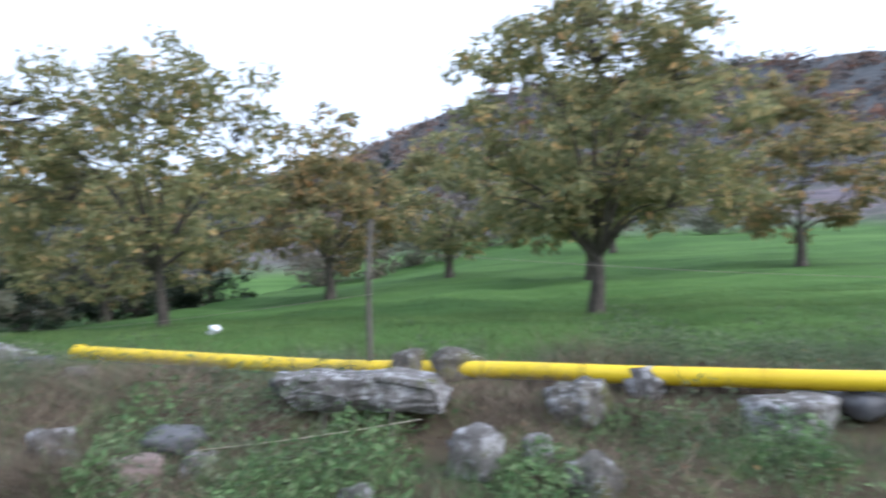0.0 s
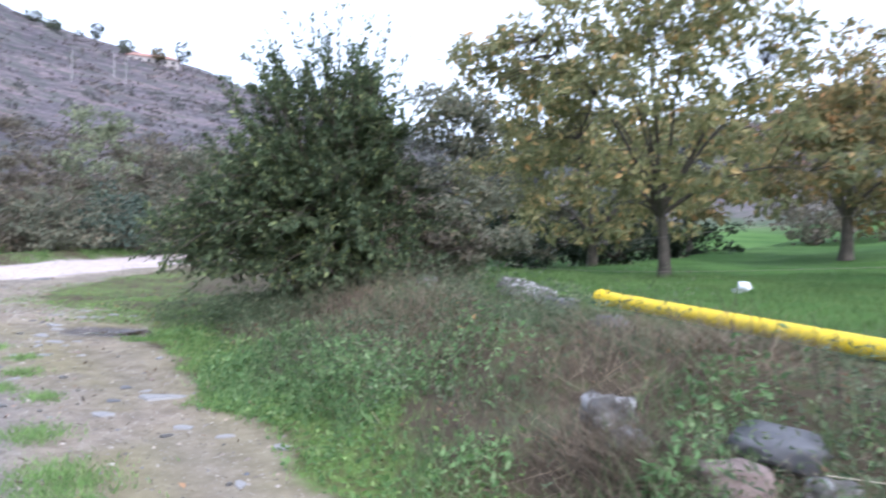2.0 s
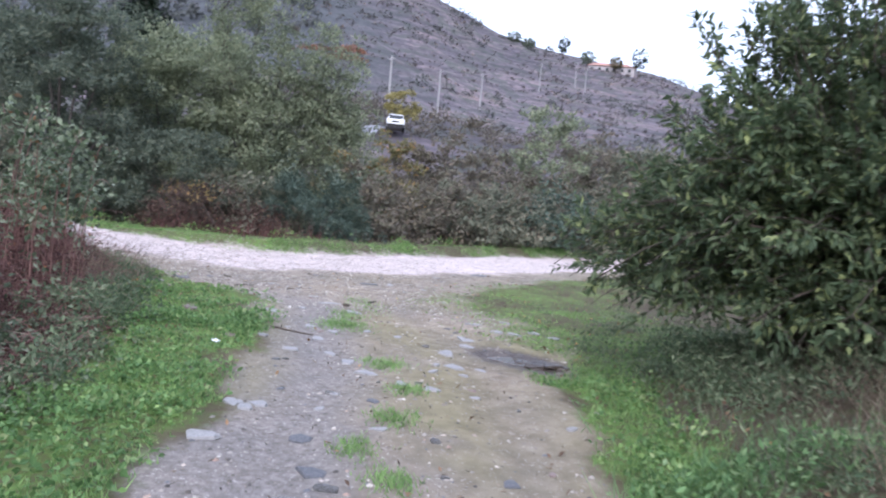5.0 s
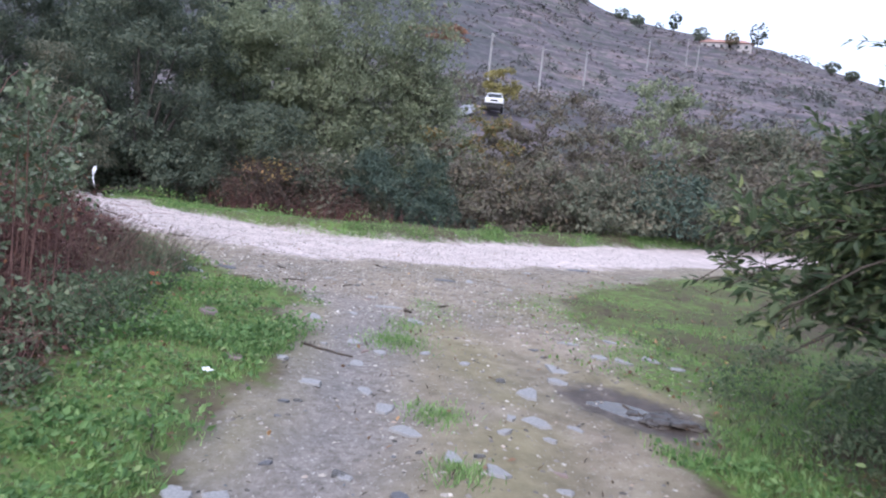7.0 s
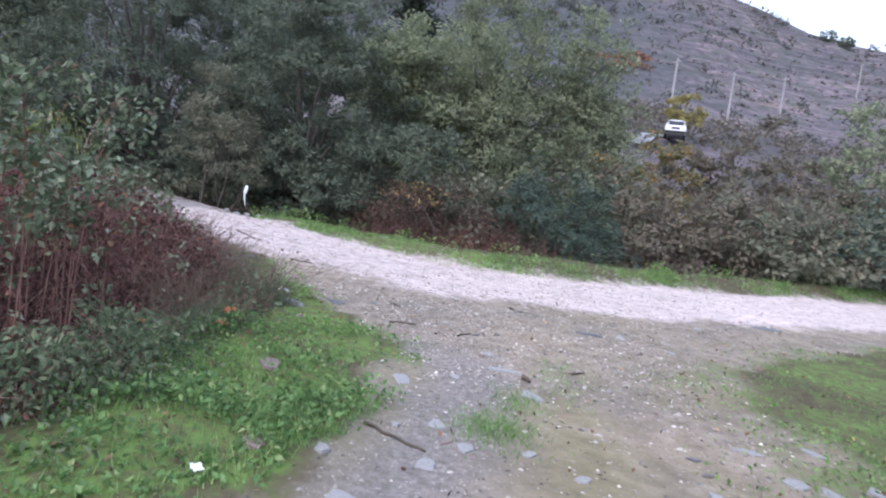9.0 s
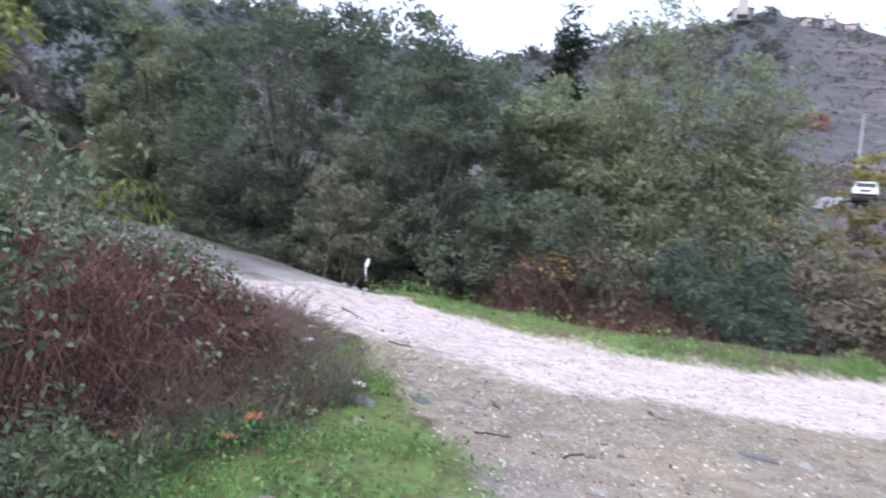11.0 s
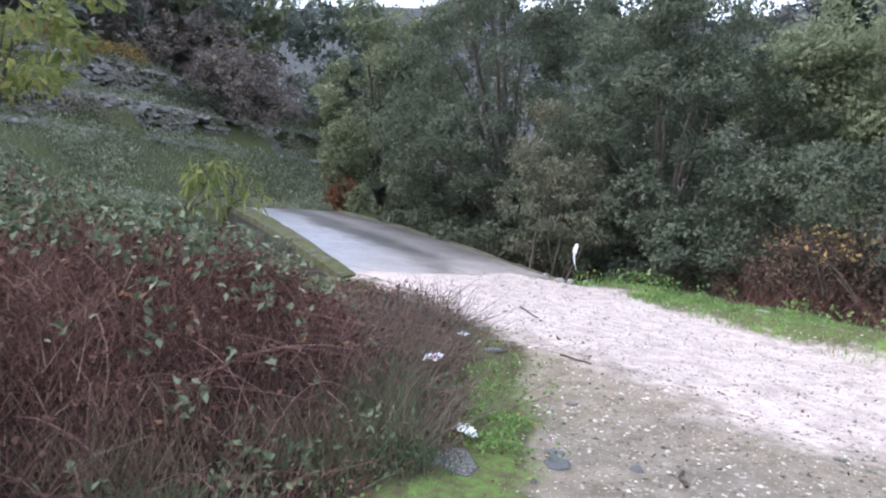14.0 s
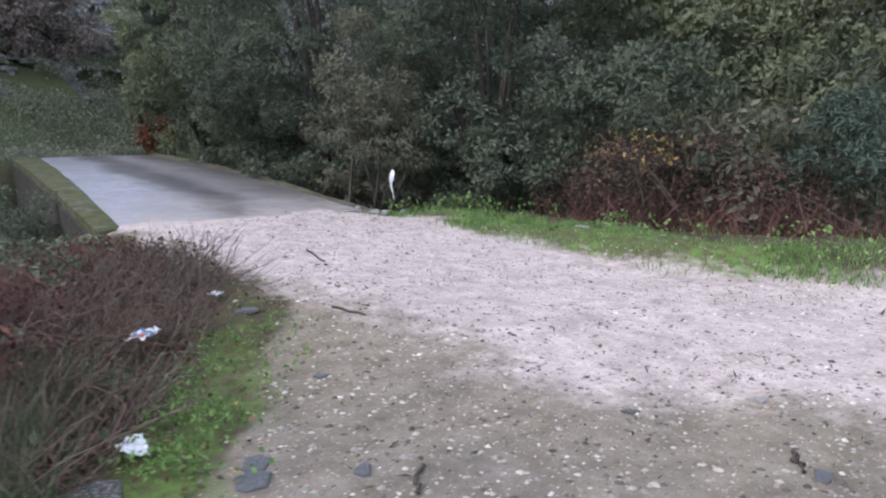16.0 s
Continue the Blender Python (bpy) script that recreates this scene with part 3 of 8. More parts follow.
    # damp brown track with pale grit
    dirt = ramp(nt, mid, [(0.3, (0.175, 0.148, 0.118)), (0.52, (0.258, 0.222, 0.18)), (0.75, (0.34, 0.298, 0.25))])
    stony = ramp(nt, tex(nt, 16, 8, 0.75), [(0.3, (0.125, 0.112, 0.102)), (0.5, (0.22, 0.20, 0.185)), (0.7, (0.34, 0.315, 0.295))])
    dirt = mixed(nt, ragged(zone["worn"], 3.0, 0.62, 0.6), dirt, stony)
    dirt = mixed(nt, 0.6, dirt, ramp(nt, big, [(0.35, (0.7, 0.72, 0.75)), (0.65, (1.2, 1.13, 1.06))]), "MULTIPLY")
    dirt = mixed(nt, ramp(nt, grit, [(0.60, 0.0), (0.66, 0.75)]), dirt, (0.62, 0.59, 0.56))
    dirt = mixed(nt, ramp(nt, tex(nt, 60, 4), [(0.30, 0.7), (0.38, 0.0)]), dirt, (0.10, 0.085, 0.07))
    col = mixed(nt, ragged(zone["track"], 6.0), col, dirt)
    # moss film on the track
    col = mixed(nt, zone["moss"], col, ramp(nt, mid, [(0.3, (0.175, 0.152, 0.09)), (0.7, (0.285, 0.25, 0.15))]))
    col = mixed(nt, ragged(zone["verge"], 4.5, 0.6, 0.45), col, lush)
    # pale crushed stone
    pale = ramp(nt, mid, [(0.3, (0.45, 0.38, 0.36)), (0.7, (0.68, 0.59, 0.565))])
    pale = mixed(nt, 0.5, pale, ramp(nt, big, [(0.3, (0.78, 0.76, 0.75)), (0.6, (1.08, 1.06, 1.06))]), "MULTIPLY")
    pale = mixed(nt, 0.6, pale, cells, "MULTIPLY")
    pale = mixed(nt, ramp(nt, tex(nt, 4.5, 9, 0.78), [(0.40, 0.5), (0.56, 0.0)]), pale, ramp(nt, mid, [(0.3, (0.26, 0.22, 0.20)), (0.7, (0.42, 0.37, 0.345))]))
    pale = mixed(nt, ramp(nt, grit, [(0.32, 0.8), (0.39, 0.0)]), pale, (0.24, 0.21, 0.20))
    col = mixed(nt, ragged(zone["road"], 7.0, 0.72, 0.5), col, pale)
    # wet mud round the puddle
    wet = ragged(zone["wet"], 9.0, 0.75)
    col = mixed(nt, wet, col, ramp(nt, mid, [(0.3, (0.05, 0.04, 0.034)), (0.7, (0.13, 0.105, 0.09))]))
    nt.links.new(col, p.inputs["Base Color"])
    nt.links.new(ramp(nt, wet, [(0.0, 0.9), (1.0, 0.3)]), p.inputs["Roughness"])
    p.inputs["Specular IOR Level"].default_value = 0.1
    bump(nt, p, grit, 0.55, 0.02)
    return m


GROUND = ground_material()


def build_ground():
    gx, gy = grown(-33.0, 6.0, 0.17, 1500), grown(-8.0, 20.0, 0.17, 1500)
    x, y = np.meshgrid(gx, gy)
    z = height(x, y)
    road, track, meadow, hill = zones(x, y)
    up, lat = (x - END[0]) * AHEAD[0] + (y - END[1]) * AHEAD[1], (x - END[0]) * AHEAD[1] - (y - END[1]) * AHEAD[0]
    turf = 0.42 * smooth(-1.0, 0.5, up) * smooth(26, 16, up) * smooth(30, 20, np.abs(lat)) * (0.55 + 0.45 * smooth(-0.3, 0.3, vnoise(x, y, 1.4, 76)))
    meadow, hill = np.maximum(meadow, turf), hill * (1 - turf)
    # moss along the crown of the track and towards its edges
    mid = (np.interp(x, LEFT_X, LEFT_Y) + np.interp(x, RIGHT_X, RIGHT_Y)) / 2
    half = (np.interp(x, RIGHT_X, RIGHT_Y) - np.interp(x, LEFT_X, LEFT_Y)) / 2
    q = np.abs(y - mid) / np.maximum(half, 0.3)
    film = np.exp(-(((y - mid) / np.maximum(half, 0.3) - 0.22) / 0.34) ** 2)
    mossy = track * (1 - road) * np.clip(film * 1.0 + smooth(0.6, 1.05, q), 0, 1) * smooth(-0.55, 0.25, vnoise(x, y, 1.3, 21) + 0.5 * vnoise(x, y, 0.35, 22))
    v = np.stack([x, y, z], -1).reshape(-1, 3)
    ny, nx = x.shape
    i, j = np.meshgrid(np.arange(ny - 1), np.arange(nx - 1), indexing="ij")
    a = (i * nx + j).ravel()
    face = np.stack([a, a + 1, a + nx + 1, a + nx], -1)
    kind = np.zeros(len(face), int)
    fx, fy = x.ravel()[face].mean(1), y.ravel()[face].mean(1)
    to_road = to_polyline(fx, fy, ROAD)
    kind[(fy > np.interp(fx, LEFT_X, LEFT_Y)) & (fy < np.interp(fx, RIGHT_X, RIGHT_Y)) & (fx > -22) & (fx < 12) & (road_side(fx, fy) < 1.0)] = 1
    kind[to_road < 1.8] = 2
    far, around = np.hypot(x + 5, y - 3), np.degrees(np.arctan2(-(x + 5), y - 3))
    wood = smooth(90, 150, far) * smooth(74, 84, around + 3 * vnoise(x, y, 25, 73)) + smooth(55, 70, far) * smooth(110, 118, np.abs(around)) + smooth(80, 110, far) * smooth(40, 30, around)
    under = np.interp(x, BR_X, BR_Y) - y
    # litter also paints the shade below the bush; its last spot is bare earth
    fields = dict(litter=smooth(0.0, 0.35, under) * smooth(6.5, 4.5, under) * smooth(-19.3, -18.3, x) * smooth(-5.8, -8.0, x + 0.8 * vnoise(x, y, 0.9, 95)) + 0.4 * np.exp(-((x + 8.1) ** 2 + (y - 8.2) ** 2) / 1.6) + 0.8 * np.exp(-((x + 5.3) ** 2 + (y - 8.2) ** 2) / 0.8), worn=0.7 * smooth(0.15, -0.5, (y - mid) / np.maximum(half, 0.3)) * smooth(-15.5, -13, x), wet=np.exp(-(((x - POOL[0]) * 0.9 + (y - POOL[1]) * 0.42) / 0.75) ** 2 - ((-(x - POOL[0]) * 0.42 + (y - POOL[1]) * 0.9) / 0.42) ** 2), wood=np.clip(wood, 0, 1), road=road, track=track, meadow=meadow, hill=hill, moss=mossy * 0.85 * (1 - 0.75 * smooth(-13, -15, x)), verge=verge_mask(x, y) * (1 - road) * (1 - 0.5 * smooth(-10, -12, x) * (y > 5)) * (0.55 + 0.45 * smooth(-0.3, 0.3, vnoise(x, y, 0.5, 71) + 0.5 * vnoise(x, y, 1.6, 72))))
    for k, (name, label, cat) in enumerate((("ground", "grassy and weedy earth rising to brown heath hills", "ground"), ("dirt_track", "damp brown gritty dirt track with mossy patches", "dirt track"), ("road", "pale crushed-stone gravel road", "road"))):
        f = face[kind == k]
        used, back = np.unique(f, return_inverse=True)
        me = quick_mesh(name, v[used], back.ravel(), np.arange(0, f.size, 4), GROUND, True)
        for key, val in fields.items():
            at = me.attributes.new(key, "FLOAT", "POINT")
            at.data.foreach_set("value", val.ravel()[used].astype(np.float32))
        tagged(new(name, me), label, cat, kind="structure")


build_ground()


def build_bridge():
    """A concrete ramp bridge with a mossy raised kerb along one side."""
    bridge = thing("bridge", DECK[0][0], DECK[0][1], 0.0, "worn grey concrete ramp bridge with mossy edge", "bridge")
    inv = bridge.matrix_world.inverted()
    n = 40

    def strip(name, a0, a1, b0, b1, top0, top1, thick, mat, label="", wob=0.0):
        """A slab between two long edges, a (left) and b (right)."""
        bm = bmesh.new()
        rows = []
        for k in range(n + 1):
            s = k / n
            la, lb = a0.lerp(a1, s), b0.lerp(b1, s)
            zt = top0 + (top1 - top0) * s + 0.10 * math.sin(math.pi * s)
            w = wob * noise.noise(Vector((s * 9, 3, 1)))
            row = []
            for u, dz in ((0, -thick), (0, 0), (0.5, 0.02), (1, 0), (1, -thick)):
                p = la.lerp(lb, u)
                row.append(bm.verts.new(inv @ Vector((p.x, p.y, zt + dz + (w if dz >= 0 else 0)))))
            rows.append(row)
        for r, q in zip(rows[:-1], rows[1:]):
            for i in range(5):
                bm.faces.new((r[i], r[(i + 1) % 5], q[(i + 1) % 5], q[i]))
        bm.faces.new(rows[0])
        bm.faces.new(list(reversed(rows[-1])))
        bmesh.ops.recalc_face_normals(bm, faces=bm.faces)
        return part(name, bm, mat, bridge, label)

    c = [Vector((*p, 0)) for p in DECK]
    out = (c[0] - c[1]).normalized()
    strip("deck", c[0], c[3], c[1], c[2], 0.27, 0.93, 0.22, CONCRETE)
    strip("kerb", c[0] + out * 0.30, c[3] + out * 0.75, c[0] + out * 0.003, c[3] + out * 0.003, 0.275, 0.945, 0.15, MOSS, "moss-covered kerb", 0.03)
    strip("side_wall", c[0] + out * 0.34, c[3] + out * 0.79, c[0] + out * 0.1, c[3] + out * 0.1, 0.135, 0.81, 1.9, DARKCONCRETE, "stained side wall, darkened for shade")
    strip("verge_edge", c[1] - out * 0.003, c[2] - out * 0.003, c[1] - out * 0.5, c[2] - out * 0.5, 0.17, 0.95, 1.6, EDGE_SOIL, "mossy earth edge", 0.05)


build_bridge()


# ---------- trees and shrubs ----------
def woody(name, x, y, tall, blobs, leaves, leaf, mat, label, category, fork=0.25, limbs=6, trunk=0.12, clusters=300, bark=None, lean=(0, 0), seed=1, group="",
          aspect=0.5, droop=0.3, radius=0.28, shell=0.55, stems=1, twigs=True, base=None, up=0.6, lobes=0, lobe=0.8, bare=0.0, squat=0.62):
    """A tree or shrub: tapered trunk and limbs, twigs, and a crown of single leaves in clusters. blobs: (dx, dy, z, rx, ry, rz) in metres from the foot."""
    rng = np.random.default_rng(seed)
    z0 = ground_at(x, y) if base is None else base
    ob = thing(name, x, y, z0, label, category, group)
    vol = np.array([b[3] * b[4] * b[5] for b in blobs])
    pick = rng.choice(len(blobs), clusters, p=vol / vol.sum())
    B = np.array(blobs, float)[pick]
    d = unit(rng.normal(size=(clusters, 3)))
    rad = rng.uniform(shell, 1.0, clusters) ** 0.6 * (1 + 0.10 * rng.normal(size=clusters))
    c = B[:, :3] + d * B[:, 3:] * rad[:, None]
    c = c[c[:, 2] > 0.12]
    heart = np.mean(c, axis=0)
    hub, grow = c, unit(c - heart)
    if lobes:
        # leaves gather in domed pads at the ends of branches, with dark gaps between
        hub = c[rng.choice(len(c), min(lobes, len(c)), replace=False)]
        lr = lobe * rng.uniform(0.5, 1.25, len(hub))
        h = rng.integers(0, len(hub), clusters)
        o = unit(rng.normal(size=(clusters, 3)))
        o[:, 2] = np.abs(o[:, 2]) * 1.1 - 0.25 * squat / 0.62
        o = unit(o + 0.45 * unit(hub[h] - heart))
        c = hub[h] + o * np.array([1.0, 1.0, squat]) * (lr[h] * rng.uniform(0.55, 1.05, clusters) ** 0.6)[:, None]
        grow = o
        ok = c[:, 2] > 0.08
        c, grow = c[ok], grow[ok]
    # trunk and limbs
    top = np.array([lean[0], lean[1], tall * fork])
    paths, spots = [], []
    for k in range(stems):
        foot = np.array([0.0, 0, 0]) if stems == 1 else np.array([*rng.normal(0, 0.22, 2), 0])
        head = top if stems == 1 else foot + np.array([*rng.normal(0, 0.35, 2), tall * fork])
        s = np.linspace(0, 1, 6)[:, None]
        p = foot + (head - foot) * s + np.array([[0.03 * math.sin(4 * q + k), 0.03 * math.cos(5 * q + k), 0] for q in s[:, 0]]) * trunk * 5
        p[0, 2] = -0.25
        r = trunk * (1.35 - 0.55 * s[:, 0])
        r[0] *= 1.35
        paths.append((p, r if stems == 1 else r * 0.6))
    heads = [q[0][-1] for q in paths]
    ends = hub[rng.choice(len(hub), min(limbs, len(hub)), replace=False)]
    for k, e in enumerate(ends):
        h0 = heads[k % len(heads)]
        start = h0 * rng.uniform(0.8, 1.0)
        end = start + (e - start) * rng.uniform(0.8, 0.95)
        s = np.linspace(0, 1, 8)[:, None]
        bend = np.array([0, 0, 1.0]) * 0.16 * np.linalg.norm(end - start)
        p = start + (end - start) * s + bend * (np.sin(math.pi * s) * 0.8) + 0.06 * np.cumsum(rng.normal(0, 0.4, (8, 3)), 0) * s
        paths.append((p, np.maximum(trunk * 0.5 * (1 - 0.85 * s[:, 0]) ** 1.2, 0.008)))
        spots.append(p[1:])
    spots = np.concatenate(spots) if spots else np.array(heads)
    tw = []
    if twigs:
        few = c[rng.choice(len(c), min(len(c), int(bare * len(c))), replace=False)] if bare else c[:0]
        for e in np.concatenate([hub, few]):
            i = np.argmin(((spots - e) ** 2).sum(1) + 3.0 * np.clip(spots[:, 2] - e[2], 0, None) ** 2)
            a = spots[i]
            m = (a + e) / 2 + np.array([0, 0, 0.08]) * np.linalg.norm(e - a) + rng.normal(0, 0.04, 3)
            tw.append((np.stack([a, m, e]), np.array([0.010, 0.007, 0.003]) * (0.6 + trunk * 3)))
    v, l, st = tubes(paths, 7 if trunk > 0.07 else 5)
    if tw:
        v2, l2, st2 = tubes(tw, 3)
        v, l, st = np.concatenate([v, v2]), np.concatenate([l, l2 + len(v)]), np.concatenate([st, st2 + len(l)])
    part("trunk" if stems == 1 else "branchwork", quick_mesh("trunk", v, l, st, bark or BARK, True), None, ob)
    per = rng.integers(0, len(c), leaves)
    d = unit(rng.normal(size=(leaves, 3)) + 0.5 * grow[per])
    pts = c[per] + d * (radius * rng.uniform(0.25, 1.0, leaves) ** 0.6)[:, None] * np.array([1.0, 1.0, 0.7])
    out = d * 0.5 + grow[per] * 0.7
    ok = pts[:, 2] > 0.05
    pts, out = pts[ok], out[ok]
    part("crown", quads("crown", leaf_verts(rng, pts, leaf, aspect, droop, up, out=out), len(pts), mat), None, ob)
    return ob


# walnut trees of the meadow
ORCHARD = "walnut trees in the meadow"
woody("walnut_tree", -5.1, 12.7, 4.8, [(-0.6, 0, 2.8, 2.4, 2.2, 1.6), (0.4, 0, 4.0, 1.7, 1.6, 1.2), (-1.5, -0.2, 3.7, 1.7, 1.5, 1.2), (1.2, 0.2, 1.9, 1.7, 1.6, 0.8), (-2.5, -0.6, 3.0, 1.3, 1.3, 1.3), (-3.1, -0.9, 3.2, 0.8, 0.8, 0.9), (0.1, 0, 5.1, 0.8, 0.8, 0.6)], 9800, 0.155, WALNUT,
      "walnut tree with thinning green and orange autumn leaves", "tree", 0.24, 16, 0.085, 1100, seed=11, group=ORCHARD, lean=(-0.12, 0.1), droop=0.6, lobes=230, lobe=0.36, radius=0.2, bare=0.15)
woody("walnut_tree", 2.5, 11.7, 6.2, [(0.1, 0, 3.4, 2.1, 2.1, 1.7), (0.4, 0, 5.0, 1.6, 1.7, 1.6), (1.3, 0.3, 3.0, 1.6, 1.6, 1.2), (-0.9, -0.2, 2.1, 1.4, 1.3, 0.7), (1.6, 0, 2.0, 1.3, 1.2, 0.6)], 13000, 0.155, WALNUT,
      "large green walnut tree with a forked trunk", "tree", 0.17, 16, 0.115, 1200, seed=12, group=ORCHARD, lean=(0.1, 0), droop=0.6, lobes=260, lobe=0.38, radius=0.2, bare=0.15)
woody("walnut_tree", -3.4, 20.9, 5.6, [(0, 0, 2.7, 2.2, 2.1, 1.7), (0.2, 0, 4.4, 1.3, 1.3, 1.1)], 5500, 0.22, WALNUT_GOLD, "walnut tree with golden autumn leaves", "tree", 0.2, 7, 0.13, 420, seed=13, group=ORCHARD, droop=0.6, lobes=90, lobe=0.5, radius=0.28)
woody("walnut_tree", 4.3, 20.5, 5.6, [(0, 0, 2.8, 2.5, 2.3, 1.8), (0.2, 0, 4.6, 1.5, 1.5, 1.1)], 5500, 0.22, WALNUT, "green and brown walnut tree", "tree", 0.2, 7, 0.14, 420, seed=14, group=ORCHARD, droop=0.6, lobes=90, lobe=0.5, radius=0.28)
woody("walnut_tree", -9.2, 19.0, 5.4, [(0, 0, 2.7, 2.5, 2.2, 1.8), (0.3, 0, 4.4, 1.4, 1.4, 1.1)], 5500, 0.22, WALNUT, "walnut tree with yellowing leaves", "tree", 0.2, 7, 0.13, 420, seed=15, group=ORCHARD, droop=0.6, lobes=90, lobe=0.5, radius=0.28)
woody("walnut_tree", 0.2, 26.0, 5.6, [(0, 0, 2.7, 2.4, 2.2, 1.7), (0.2, 0, 4.2, 1.5, 1.5, 1.1)], 4000, 0.26, WALNUT, "walnut tree with green and brown leaves", "tree", 0.22, 6, 0.13, 360, seed=16, group=ORCHARD, droop=0.6, lobes=90, lobe=0.5, radius=0.28)
woody("walnut_tree", 11.5, 22.5, 6.2, [(0, 0, 3.0, 3.0, 2.8, 2.0), (0.2, 0, 5.0, 1.7, 1.7, 1.2)], 5500, 0.25, WALNUT_GOLD, "broad golden-brown walnut tree", "tree", 0.2, 7, 0.14, 420, seed=17, group=ORCHARD, droop=0.6, lobes=90, lobe=0.5, radius=0.28)
woody("walnut_tree", 8.0, 33.0, 6.0, [(0, 0, 3.4, 2.8, 2.6, 1.9)], 3500, 0.3, WALNUT_GOLD, "walnut tree at the top of the meadow", "tree", 0.22, 6, 0.13, 140, seed=18, group=ORCHARD, droop=0.6, lobes=90, lobe=0.5, radius=0.28)
woody("walnut_tree", -9.0, 27.0, 6.0, [(0, 0, 3.4, 2.6, 2.4, 1.9)], 3500, 0.3, WALNUT_GOLD, "walnut tree with orange leaves", "tree", 0.22, 6, 0.13, 140, seed=19, group=ORCHARD, droop=0.6, lobes=90, lobe=0.5, radius=0.28)
woody("walnut_tree", -15.0, 25.0, 6.0, [(0, 0, 3.4, 2.9, 2.6, 1.9)], 3500, 0.3, WALNUT, "green walnut tree behind the bush", "tree", 0.22, 6, 0.13, 140, seed=20, group=ORCHARD, droop=0.6, lobes=90, lobe=0.5, radius=0.28)

# the dark bush beside the track
def bush(x, y):
    """A broad bush of many arching leafy branches that fan out from its foot."""
    rng = np.random.default_rng(31)
    ob = thing("bush", x, y, ground_at(x, y), "dense dark green bush with upright shoots", "bush")
    wood, sprays, seats, ways = [], [], [], []

    def reach(z):
        return np.interp(z, [0.0, 0.35, 0.9, 1.6, 2.4, 3.1, 3.8, 4.3], [1.6, 1.9, 1.9, 1.7, 1.32, 0.85, 0.5, 0.3])

    s = np.linspace(0, 1, 7)[:, None]
    for k in range(495):
        high = 3.25 * rng.uniform(0.05, 1) ** 1.2
        ang = rng.uniform(0, 2 * math.pi)
        if k >= 450:
            high, ang = rng.uniform(0.2, 1.1), rng.normal(3.9, 0.8)
        r = float(reach(high)) * rng.uniform(0.6, 1.04) * (1 + 0.12 * math.sin(3 * ang + 1) + 0.1 * (math.cos(ang + 2.3)))
        side = math.cos(ang - 0.56)
        r *= 1 - 0.38 * max(0.0, side) * min(1.0, high / 2.7) ** 2 + 0.2 * max(0.0, -side) ** 2 * max(0.0, 1 - high / 1.6)
        foot = np.array([*rng.normal(0, 0.28, 2), 0.0])
        tip = np.array([-0.1 + r * math.cos(ang) + 0.05 * (high / 4) ** 1.5, -0.1 + r * math.sin(ang) + 0.25 * (high / 4) ** 1.5, high])
        arch = np.array([0, 0, 1.0]) * (0.5 * (1 - high / 4.4) * r) + 0.25 * unit(rng.normal(size=3))
        p = foot + (tip - foot) * s + arch * np.sin(math.pi * s) * 0.7
        wood.append((p, 0.013 * (1 - 0.85 * s[:, 0]) + 0.0015))
        # side sprays along the outer half
        for q in np.sort(rng.uniform(0.38, 1.0, 11)):
            at = p[min(5, int(q * 6))] + (p[min(6, int(q * 6) + 1)] - p[min(5, int(q * 6))]) * (q * 6 % 1)
            fwd = unit(p[min(6, int(q * 6) + 1)] - p[max(0, int(q * 6) - 1)])
            way = unit(fwd + 0.6 * rng.normal(size=3) + np.array([0, 0, 0.1]))
            long = rng.uniform(0.18, 0.42)
            end = at + way * long
            if end[2] < 0.1:
                continue
            sprays.append((np.stack([at, (at + end) / 2 + np.array([0, 0, 0.02]), end]), np.array([0.004, 0.003, 0.0015])))
            m = int(long * 60)
            f = rng.uniform(0.1, 1.05, m)[:, None]
            seats.append(at + (end - at) * f + rng.normal(0, 0.012, (m, 3)))
            ways.append(np.repeat(way[None], m, 0))
    # slender shoots rising out of the crown
    for k in range(48):
        ang, r = rng.uniform(0, 2 * math.pi), 1.05 * rng.uniform() ** 0.7
        foot = np.array([r * math.cos(ang) - 0.15, r * math.sin(ang) + 0.05, 2.75 - 0.5 * r])
        tip = foot + np.array([0.22 * math.cos(ang) + rng.normal(0, 0.1), 0.22 * math.sin(ang) + rng.normal(0, 0.1), rng.uniform(0.7, 1.55) * (1.15 - 0.4 * r)])
        wood.append((foot + (tip - foot) * s, 0.007 * (1 - 0.8 * s[:, 0])))
        m = 30
        f = rng.uniform(0.0, 1.02, m)[:, None]
        seats.append(foot + (tip - foot) * f + rng.normal(0, 0.015, (m, 3)))
        ways.append(np.repeat(unit(tip - foot)[None], m, 0))
    v, l, st = tubes(wood, 4)
    v2, l2, st2 = tubes(sprays, 3)
    v, l, st = np.concatenate([v, v2]), np.concatenate([l, l2 + len(v)]), np.concatenate([st, st2 + len(l)])
    part("branchwork", quick_mesh("branchwork", v, l, st, TWIG, True), None, ob)
    seats, ways = np.concatenate(seats), np.concatenate(ways)
    n = len(seats)
    a = unit(ways + 0.9 * unit(rng.normal(size=(n, 3))) + np.array([0, 0, -0.15]))
    b = unit(np.cross(a, unit(np.array([0, 0, 1.0]) + 0.5 * rng.normal(size=(n, 3)))))
    up = np.cross(b, a)
    L = (0.084 * rng.uniform(0.6, 1.35, n))[:, None]
    mid = seats + a * L * 0.42
    leaf = np.stack([seats, mid + b * L * 0.22 + up * L * 0.06, seats + a * L - up * L * 0.08, mid - b * L * 0.22 + up * L * 0.06], 1)
    part("foliage", quads("foliage", leaf.reshape(-1, 3), n, BUSH_LEAF), None, ob)


